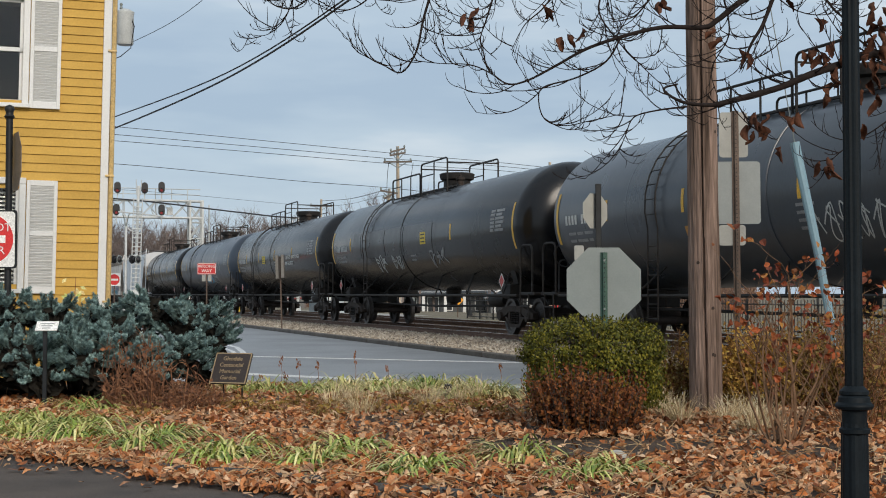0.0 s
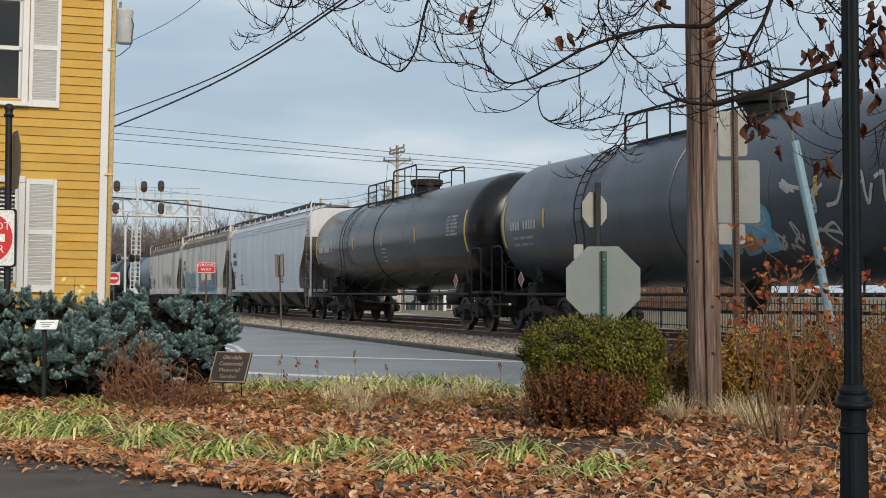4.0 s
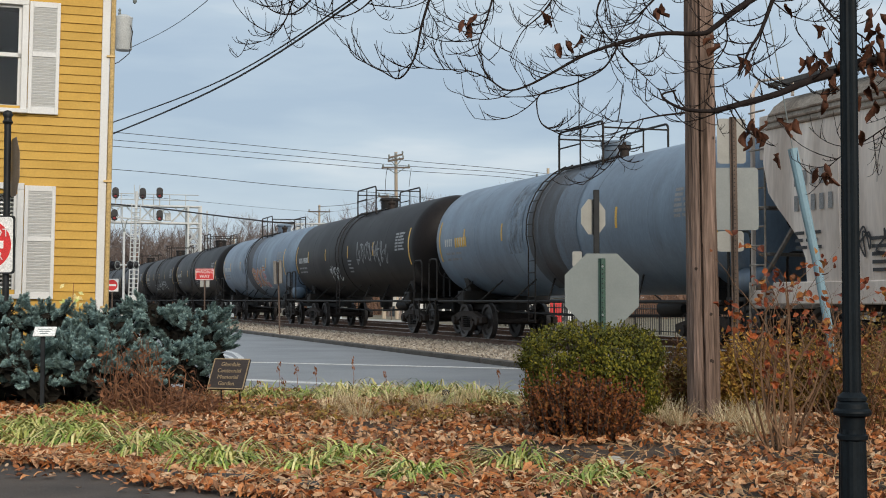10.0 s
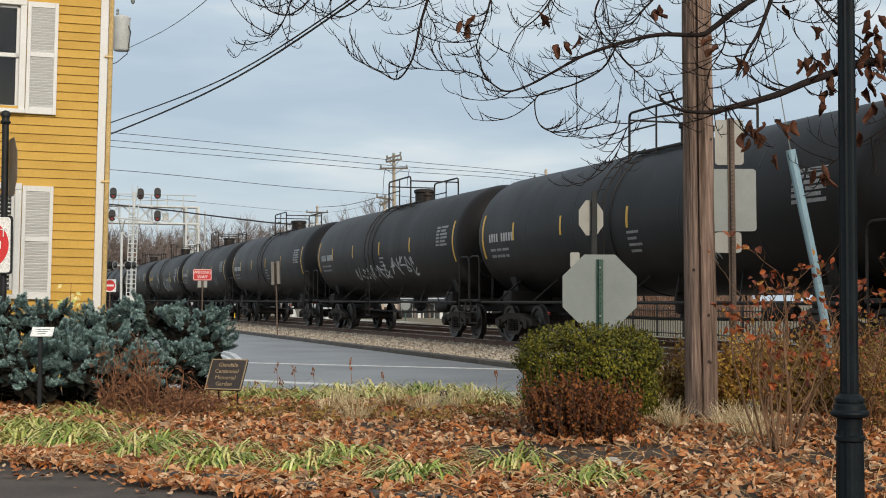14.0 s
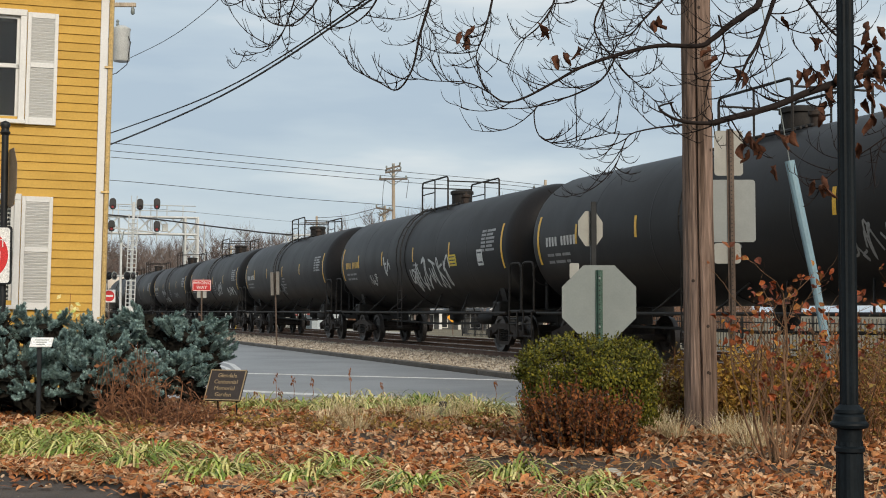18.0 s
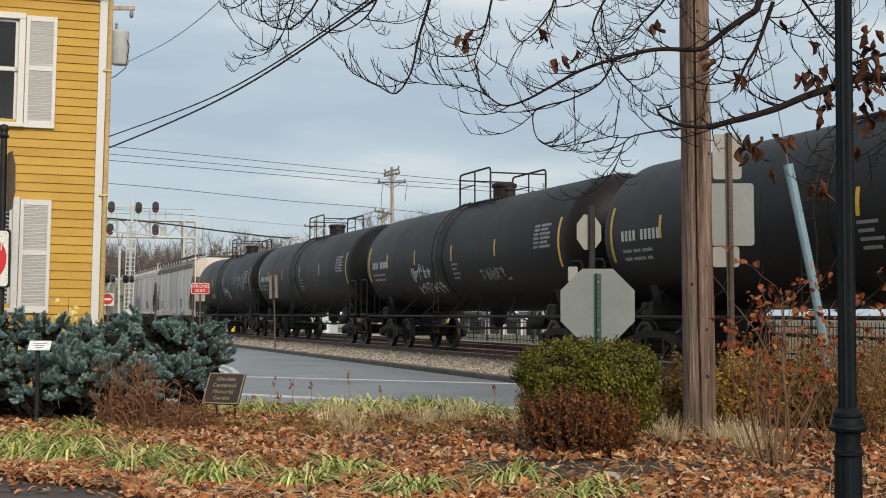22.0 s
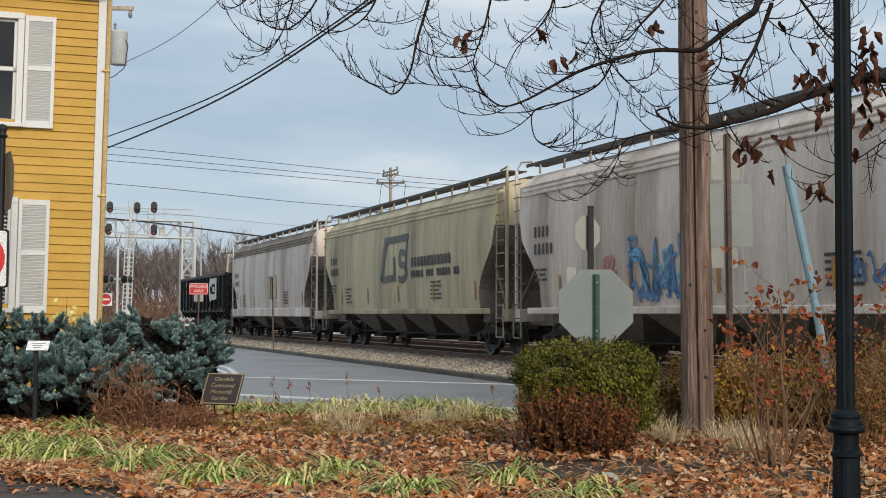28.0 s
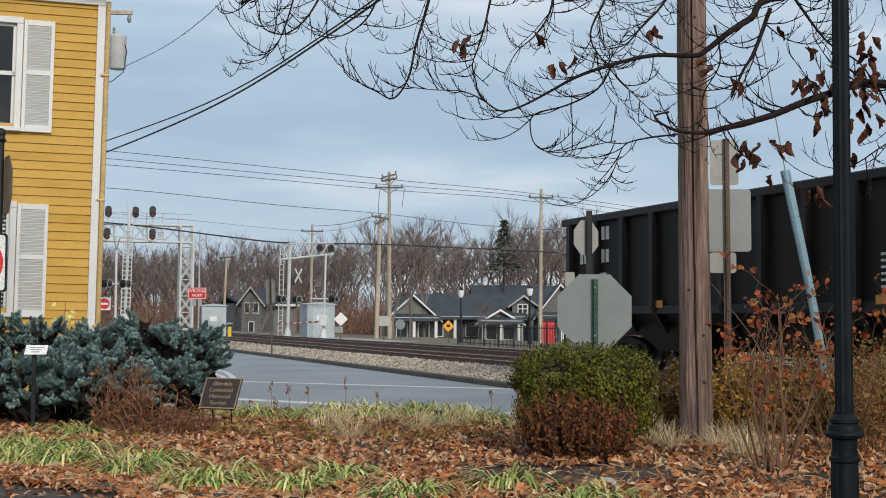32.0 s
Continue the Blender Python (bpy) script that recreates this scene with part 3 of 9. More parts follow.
def bent_pipe(*corners, bend=0.13):
    """Points of a pipe run with its corners rounded off."""
    P = [Vector(c) for c in corners]
    out = [P[0]]
    for a, b, c in zip(P, P[1:], P[2:]):
        p, q = b + (a - b).normalized() * bend, b + (c - b).normalized() * bend
        out += [p.lerp(b, t).lerp(b.lerp(q, t), t) for t in (0, 0.25, 0.5, 0.75, 1)]
    return out + [P[-1]]


def tank_car(length, r, zc, style):
    """A tank car; length between the end arcs of yellow tape. Style changes the top fittings."""
    car = thing("tank_car", "", "tank car")
    e = length / 2
    heads = [(0.0, 1.0), (0.12, 0.985), (0.24, 0.95), (0.36, 0.885), (0.47, 0.79), (0.56, 0.66), (0.63, 0.5), (0.68, 0.3), (0.70, 0.0)]
    prof = [(-e - 0.12 - a, r * k) for a, k in reversed(heads)] + [(-e * 0.5, r), (0, r), (e * 0.5, r)] + [(e + 0.12 + a, r * k) for a, k in heads]
    part("tank", Geo().turned(prof, (0, 0, zc), "x", 64), PAINT_BLACK, car, smooth=50)
    # welded seams and the belt round the middle
    for x in (-e * 0.62, -e * 0.28, e * 0.33, e * 0.66):
        part("weld_seam", Geo().turned([(x - 0.03, r - 0.001), (x - 0.012, r + 0.003), (x + 0.012, r + 0.003), (x + 0.03, r - 0.001)], (0, 0, zc), "x", 64), PAINT_BLACK, car, smooth=60)
    bx = -0.45
    bw = 0.15 if style == "belt" else 0.05
    part("belt", Geo().turned([(bx - bw - 0.01, r - 0.002), (bx - bw, r + 0.016), (bx + bw, r + 0.016), (bx + bw + 0.01, r - 0.002)], (0, 0, zc), "x", 64), PAINT_BLACK, car, smooth=40)
    # yellow tape
    arc = e if style == "long" else e - 0.1
    for x in (-arc, arc):
        part("end_tape", shell_patch(Geo(), r, zc, x - 0.055, x + 0.055, -22, 20, 12), YELLOW_REF, car, "curved yellow reflective tape")
    for x in (-e * 0.72, -e * 0.36, e * 0.06, e * 0.48):
        part("tape", shell_patch(Geo(), r, zc, x - 0.05, x + 0.05, -7, 9, 4), YELLOW_REF, car, "short yellow reflective tape")
    # small lettering: number row at the trailing end, data blocks
    patch = lambda g, x0, x1, z, h: shell_patch(g, r, zc, x0, x1, math.degrees(math.asin((z - h) / r)), math.degrees(math.asin(z / r)), 2)
    g = Geo()
    x = -arc + 0.42
    for i in range(10):
        if i != 4:
            patch(g, x + 0.02, x + 0.125, 0.02, 0.2)
        x += 0.16
    tagged(part("car_number", g, STENCIL, car, "white stencilled marks"), kind="stuff")
    g = stencil_bars(Geo(), patch, -e + 0.55, -0.34, 2, [(0.35, 0.3, 0.42), (0.3, 0.5, 0.2)], 0.06, 0.09)
    tagged(part("stencil", g, STENCIL_DIM, car), kind="stuff")
    g = stencil_bars(Geo(), patch, e - 1.5, 0.42, 6, [(0.3, 0.55), (0.3, 0.42), (0.25, 0.6)], 0.06, 0.035)
    tagged(part("data_panel", g, STENCIL_DIM, car), kind="stuff")
    g = stencil_bars(Geo(), patch, 0.4, -0.25, 4, [(0.5,), (0.38,), (0.55,), (0.44,)], 0.05, 0.07)
    tagged(part("stencil", g, STENCIL_DIM, car), kind="stuff")
    # ladder over the side, straight down from the widest part
    lx = -4.25 if style == "long" else bx - 0.25
    g = Geo()
    foot = on_shell(r, zc, lx, -16, 0.09)
    for dx in (-0.2, 0.2):
        g.tube([on_shell(r, zc, lx + dx, a, 0.09) for a in range(68, -20, -12)] + [(lx + dx, foot[1], 0.5)], 0.016, 6)
    for a in range(64, -16, -10):
        g.tube([on_shell(r, zc, lx - 0.2, a, 0.09), on_shell(r, zc, lx + 0.2, a, 0.09)], 0.012, 5)
    for k in range(6):
        g.tube([(lx - 0.2, foot[1], 0.55 + 0.27 * k), (lx + 0.2, foot[1], 0.55 + 0.27 * k)], 0.012, 5)
    part("ladder", g, IRON, car)
    # top walkway with bent pipe rails, and the valve housing
    top = zc + r
    spans = ((-3.7, -0.78, 0.5), (-0.66, 1.8, 0.76)) if style == "long" else ((-0.85, 1.5, 0.74),)
    for sy in (-1, 1):
        g = Geo()
        for k in range(4):
            g.box((spans[0][0] + spans[-1][1]) / 2, sy * (0.4 + 0.11 * k), top - 0.02 - 0.03 * k, spans[-1][1] - spans[0][0], 0.05, 0.045, 0.008)
        part("platform", g, IRON, car)
        for x0, x1, h in spans:
            y = sy * 0.78
            foot = top - 0.21
            rail = part("guard_rail", Geo().tube(bent_pipe((x0, y, foot), (x0, y, top + h), (x1, y, top + h), (x1, y, foot)), 0.026, 7), IRON, car)
            n = 4 if x1 - x0 > 2.7 else 3
            for x in np.linspace(x0, x1, n)[1:-1]:
                part("rail_post", Geo().tube([(x, y, foot), (x, y, top + h)], 0.02, 6), IRON, rail)
            part("mid_rail", Geo().tube([(x0, y, top + h * 0.5), (x0 + (x1 - x0) / (n - 1), y, top + h * 0.5)], 0.018, 6), IRON, rail)
    x0, x1, h = spans[-1]
    for x in (x0, x1):
        part("end_rail", Geo().tube([(x, -0.78, top + h - 0.14), (x, 0.78, top + h - 0.14)], 0.02, 6), IRON, car)
    dx = 0.4 if style == "long" else 0.5
    if style == "long":
        part("valve_housing", Geo().turned([(top - 0.12, 0.40), (top + 0.2, 0.40), (top + 0.24, 0.5), (top + 0.4, 0.53), (top + 0.43, 0.47), (top + 0.44, 0.0)], (dx, 0, 0), "z", 24), IRON, car, smooth=40)
    else:
        part("valve_housing" if style == "belt" else "housing_cover", Geo().turned([(top - 0.12, 0.3), (top + 0.3, 0.3), (top + 0.32, 0.34), (top + 0.4, 0.34), (top + 0.43, 0.28), (top + 0.44, 0.0)], (dx, 0, 0), "z", 20), IRON, car, smooth=40)
    part("valve", Geo().turned([(top - 0.05, 0.1), (top + 0.14, 0.1), (top + 0.18, 0.14), (top + 0.25, 0.14), (top + 0.27, 0.04), (top + 0.33, 0.04)], (dx + 0.75, -0.15, 0), "z", 12), RUSTY, car, smooth=40)
    part("vent_pipe", Geo().tube([(dx - 0.7, 0.1, top - 0.05), (dx - 0.7, 0.1, top + 0.2), (dx - 0.5, 0.1, top + 0.25)], 0.05, 8), IRON, car)
    # hazard placards on their holders at the ends of the gas cars
    for x in (-e + 1.0, e - 0.85) if style == "long" else ():
        pl = part("hazard_placard", Geo().prism([(0.0, -0.19), (0.19, 0.0), (0.0, 0.19), (-0.19, 0.0)], "y", -0.006, 0.0), STENCIL, car, "diamond hazard placard", at=pose(x, -1.47, 1.33))
        part("placard_band", Geo().prism([(0.0, -0.15), (0.15, 0.0), (0.0, 0.15), (-0.15, 0.0)], "y", -0.009, -0.006), PLACARD_RED, pl)
        part("placard_holder", Geo().box(0, 0.02, -0.22, 0.05, 0.02, 0.3, 0.003), IRON, pl)
    # side pipe and braces under the tank
    zr = 0.98
    for sy in (-1, 1):
        part("side_pipe", Geo().tube([(-e - 0.1, sy * 1.45, zr), (e + 0.1, sy * 1.45, zr)], 0.032, 8), IRON, car)
        for i in range(7):
            x = -e + 0.9 + i * (length - 1.8) / 6
            dxx = 0.55 if x < 0 else -0.55
            part("brace", Geo().tube([(x, sy * 1.43, zr), (x + dxx, sy * 1.02, zc - 1.12)], 0.022, 6), IRON, car)
    # stub sills, end platforms, bolsters
    for w in (-1, 1):
        g = Geo().box(w * (e - 0.6), 0, 0.92, 3.6, 0.34, 0.36)
        g.box(w * (e - 1.1), 0, 1.08, 0.5, 2.5, 0.36, 0.03)
        part("stub_sill", g, IRON, car)
        for sy in (-1, 1):
            part("saddle", Geo().prism([(sy * 0.35, 1.1), (sy * 0.95, 1.1), (sy * 1.1, 1.62), (sy * 0.9, 1.5), (sy * 0.6, 1.3)], "x", w * (e - 1.1) - 0.16, w * (e - 1.1) + 0.16), IRON, car)
        part("end_platform", Geo().box(w * (e + 0.68), 0, 1.02, 0.9, 2.9, 0.07, 0.01), IRON, car)
        part("end_sill", Geo().box(w * (e + 0.95), 0, 0.84, 0.2, 1.0, 0.34, 0.03), IRON, car)
        for sy in (-1, 1):
            g = Geo()
            g.tube(bent_pipe((w * (e + 0.3), sy * 1.44, 1.0), (w * (e + 0.3), sy * 1.44, 2.15), (w * (e + 1.02), sy * 1.44, 2.15), (w * (e + 1.02), sy * 1.44, 1.0), bend=0.2), 0.024, 7)
            part("end_handrail", g, IRON, car)
            g = Geo()
            for dxx in (0.36, 0.86):
                g.tube([(w * (e + dxx), sy * 1.47, 0.42), (w * (e + dxx), sy * 1.47, 1.02)], 0.02, 6)
            for z in (0.45, 0.73):
                g.tube([(w * (e + 0.36), sy * 1.47, z), (w * (e + 0.86), sy * 1.47, z)], 0.02, 6)
            part("step", g, IRON, car)
        g = Geo().tube(bent_pipe((w * (e + 1.08), -0.8, 1.0), (w * (e + 1.08), -0.8, 1.8), (w * (e + 1.08), 0.8, 1.8), (w * (e + 1.08), 0.8, 1.0)), 0.022, 6)
        part("end_rail", g, IRON, car)
        truck(car, w * (e - 1.05))
        coupler(car, w * (e + 1.12), w)
    part("brake_cylinder", Geo().turned([(-0.4, 0.0), (-0.4, 0.17), (0.2, 0.17), (0.4, 0.08), (0.4, 0.0)], (e - 2.9, -0.75, 0.85), "x", 14), IRON, car, smooth=40)
    part("brake_wheel", Geo().tube([(-e - 1.0, -0.9 + 0.27 * math.cos(t), 1.9 + 0.27 * math.sin(t)) for t in np.linspace(0, 2 * math.pi, 17)], 0.02, 5), IRON, car)
    part("brake_pipe", Geo().tube([(-e + 1.8, -0.4, 0.72), (0, -0.5, 0.66), (e - 1.8, -0.4, 0.72)], 0.03, 6), IRON, car)
    part("bottom_outlet", Geo().turned([(0.62, 0.12), (0.75, 0.12), (0.78, 0.22), (1.2, 0.25)], (0.1, 0, 0), "z", 12), IRON, car, smooth=40)
    if style == "dome":
        part("air_tank", Geo().turned([(-0.5, 0.0), (-0.46, 0.16), (-0.38, 0.24), (0.38, 0.24), (0.46, 0.16), (0.5, 0.0)], (e + 0.62, -1.05, 1.32), "x", 18), PAINT_BLACK, car, smooth=50)
    return car


def hopper_side(z):
    """Half width of a covered hopper's curved side at a height."""
    keys = [(1.12, 1.50), (1.35, 1.535), (2.2, 1.58), (3.2, 1.58), (3.75, 1.54), (4.05, 1.42), (4.25, 1.18), (4.36, 0.8), (4.42, 0.0)]
    return float(np.interp(z, [k[0] for k in keys], [k[1] for k in keys]))


HOPPER_OUT = [(-1.50, 1.12), (-1.535, 1.35), (-1.551, 1.65), (-1.567, 1.95), (-1.58, 2.2), (-1.586, 2.45), (-1.59, 2.7), (-1.58, 3.2), (-1.555, 3.55), (-1.54, 3.72), (-1.49, 3.95), (-1.38, 4.1), (-1.18, 4.24), (-0.8, 4.34), (0.0, 4.40)]


def end_inset(z):
    """How far the end of a hopper's side is cut back at a height: straight near the roof, a curve, then upright."""
    t = max(0.0, min(1.0, (3.05 - z) / 1.45))
    return 1.12 * t * t * (3 - 2 * t)


def hopper_car(length, sill):
    """A covered grain hopper; length over the body at the roof. sill: depth of the plate along the foot of the side."""
    car = thing("covered_hopper", "", "hopper car")
    e = length / 2
    half = HOPPER_OUT
    ring = half + [(-y, z) for y, z in reversed(half[:-1])]
    stations = []
    for k in range(33):
        x = -e + length * k / 32
        ripple = 0.004 * math.cos(k * 1.3) + 0.003 * math.sin(k * 0.7)
        stations.append([(x, y * (1 + ripple / 1.58) if abs(y) > 1.3 and 1.2 < z < 3.9 else y, z) for y, z in ring])
    # the ends slope inwards below the roof
    body = []
    for i, st in enumerate(stations):
        w = (i - 16) / 16
        body.append([(p[0] - (math.copysign(1, w) * abs(w) ** 6 * end_inset(p[2])), p[1], p[2]) for p in st])
    n = len(ring)
    lo, hi = 9, n - 10
    g = Geo().sheet([st[:lo + 1] for st in body])
    g.sheet([st[hi:] for st in body])
    part("roof", Geo().sheet([st[lo:hi + 1] for st in body]), HOP_ROOF, car, "grimy curved roof", smooth=40)
    for st in (body[0], body[-1]):
        cap, low = Geo(), Geo()
        cap.v.extend(st[7:n - 7])
        low.v.extend(st[:8] + st[n - 8:])
        for i in range(n // 2 - 1):
            if i < 7:
                low.f.append((i, i + 1, 14 - i, 15 - i))
            else:
                cap.f.append((i - 7, i - 6, n - 9 - i, n - 8 - i))
        part("end_wall", cap, HOP_PALE, car)
        # the recess's shade is painted in along with the grime
        part("slope_sheet", low, HOP_DARK, car, "grimy sloping end sheet, darkened as if in shade")
    part("body", g, HOP_GREY, car, smooth=32)
    for sy in (-1, 1):
        g = Geo()
        for z, w in ((3.73, 0.034), (3.84, 0.026), (3.95, 0.026)):
            y = float(np.interp(z, [q[1] for q in HOPPER_OUT], [-q[0] for q in HOPPER_OUT])) + 0.012
            g.box(0, sy * y, z, length - 0.06, w, 0.04, 0.008)
        part("eave_moulding", g, EAVE_RUST, car)
        g = Geo().box(0, sy * 1.535, 1.12, length - 0.5 if sill > 0.2 else length - 0.9, 0.09, sill, 0.015)
        part("side_sill", g, HOP_GREY, car)
    # weld seams up the sides
    for i in range(1, 12):
        x = -e + 0.8 + (length - 1.6) * i / 12
        g = Geo()
        pts = [(x, y - 0.006, z) for y, z in half if 1.3 < z < 3.75]
        g.sheet([[(p[0] - 0.012, p[1] + 0.004, p[2]) for p in pts], [(p[0], p[1] - 0.004, p[2]) for p in pts], [(p[0] + 0.012, p[1] + 0.004, p[2]) for p in pts]])
        part("weld_seam", g, HOP_GREY, car)
    # running boards and hatches
    for sy in (-1, 1):
        g = Geo()
        for k in range(3):
            g.box(0, sy * (0.88 + 0.17 * k), 4.49, length + 0.5, 0.12, 0.035, 0.006)
        part("running_board", g, ROOF_GREY, car, "grimy steel roof walkway")
        for i in range(13):
            x = -e + 0.2 + (length - 0.4) * i / 12
            part("walk_bracket", Geo().box(x, sy * 1.16, 4.38, 0.035, 0.05, 0.24, 0.006), HOP_PALE, car)
        part("walk_edge", Geo().box(0, sy * 1.31, 4.48, length + 0.5, 0.03, 0.08, 0.006), ROOF_GREY, car)
    part("roof_hatch", Geo().box(0, 0, 4.44, length - 1.4, 0.7, 0.12, 0.03), ROOF_GREY, car)
    # ends: posts, ladders, platforms
    for w in (-1, 1):
        for sy in (-1, 1):
            part("corner_post", Geo().box(w * (e + 0.52), sy * 1.45, 2.72, 0.06, 0.07, 3.35, 0.012), HOP_ROOF, car)
            part("roof_rail", Geo().tube([(w * (e + 0.52), sy * 1.45, 4.38), (w * (e + 0.42), sy * 1.38, 4.58), (w * (e - 0.2), sy * 1.33, 4.54)], 0.026, 6), HOP_ROOF, car)
            part("corner_plate", Geo().box(w * (e + 0.12), sy * 1.44, 3.62, 0.34, 0.06, 0.7, 0.01), HOP_PALE, car)
            g = Geo()
            for k in range(11):
                g.tube([(w * (e + 0.5), sy * 1.53, 0.95 + k * 0.31), (w * (e + 0.04), sy * 1.53, 0.95 + k * 0.31)], 0.016, 5)
            g.tube([(w * (e + 0.04), sy * 1.53, 0.5), (w * (e + 0.04), sy * 1.53, 3.3)], 0.018, 6)
            g.tube([(w * (e + 0.5), sy * 1.53, 0.5), (w * (e + 0.5), sy * 1.53, 1.3)], 0.02, 6)
            g.tube([(w * (e + 0.5), sy * 1.53, 0.5), (w * (e + 0.04), sy * 1.53, 0.5)], 0.02, 6)
            part("ladder", g, HOP_ROOF, car)
            part("end_brace", Geo().tube([(w * (e + 0.5), sy * 1.4, 1.15), (w * (e - 0.9), sy * 1.3, 2.6)], 0.04, 6), HOP_DARK, car)
        for z in (1.75, 2.5):
            part("end_shelf", Geo().box(w * (e + 0.3), 0, z, 0.32, 2.8, 0.05, 0.01), HOP_DARK, car)
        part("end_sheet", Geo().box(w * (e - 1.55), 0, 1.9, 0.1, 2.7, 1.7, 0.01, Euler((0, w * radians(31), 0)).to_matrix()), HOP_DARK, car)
        g = Geo().box(w * (e - 0.55), 0, 0.95, 2.9, 0.36, 0.36)
        g.box(w * (e + 0.42), 0, 1.02, 0.3, 2.95, 0.3, 0.02)
        part("end_frame", g, HOP_PALE, car)
        part("bolster", Geo().box(w * (e - 1.35), 0, 0.98, 0.5, 2.5, 0.3, 0.03), HOP_DARK, car)
        truck(car, w * (e - 1.35))
        coupler(car, w * (e + 0.72), w)
    # discharge bays under the body
    bays = 4 if sill < 0.2 else 3
    span = (length - 5.6) / bays
    for i in range(bays):
        xc = -(length - 5.6) / 2 + span * (i + 0.5)
        top, bot = span * 0.56, 0.34
        vs = [(xc - top, -1.42, 1.2), (xc + top, -1.42, 1.2), (xc + top, 1.42, 1.2), (xc - top, 1.42, 1.2), (xc - bot, -0.75, 0.42), (xc + bot, -0.75, 0.42), (xc + bot, 0.75, 0.42), (xc - bot, 0.75, 0.42)]
        g = Geo().add(vs, [(0, 1, 5, 4), (1, 2, 6, 5), (2, 3, 7, 6), (3, 0, 4, 7), (4, 5, 6, 7), (3, 2, 1, 0)])
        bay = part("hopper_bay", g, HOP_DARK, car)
        part("discharge_gate", Geo().box(xc, 0, 0.37, 0.85, 1.7, 0.1, 0.015), RUSTY, bay)
    for sy in (-1, 1):
        part("train_line", Geo().tube([(-e + 2, sy * 0.95, 0.5), (e - 2, sy * 0.95, 0.5)], 0.025, 6), IRON, car)
    part("brake_wheel", Geo().tube([(-e - 0.6, -0.5 + 0.27 * math.cos(t), 2.4 + 0.27 * math.sin(t)) for t in np.linspace(0, 2 * math.pi, 17)], 0.02, 5), IRON, car)
    # small lettering
    for x0, z0, rows, wd in ((-e + 0.9, 2.05, 3, [(0.25, 0.35), (0.2, 0.3), (0.3, 0.3)]), (-e * 0.66, 1.9, 5, [(0.75,), (0.4,), (0.62,), (0.5,)]), (e * 0.42, 1.95, 5, [(0.5, 0.3), (0.9,), (0.7,)])):
        g = Geo()
        for i in range(rows):
            x = x0
            for ww in wd[i % len(wd)]:
                z = z0 - i * 0.11
                y = -hopper_side(z) - 0.022
                g.add([(x, y, z), (x + ww, y, z), (x + ww, y, z - 0.05), (x, y, z - 0.05)], [(0, 1, 2, 3)])
                x += ww + 0.08
        tagged(part("stencil", g, STENCIL_DARK, car), kind="stuff")
    return car


def side_marks(car, x, z, count, w, h, gap, mat, name="car_number"):
    g = Geo()
    for i in range(count):
        y = -hopper_side(z) - 0.024
        g.add([(x, y, z), (x + w, y, z), (x + w, y, z - h), (x, y, z - h)], [(0, 1, 2, 3)])
        x += w + gap
    return part(name, g, mat, car)


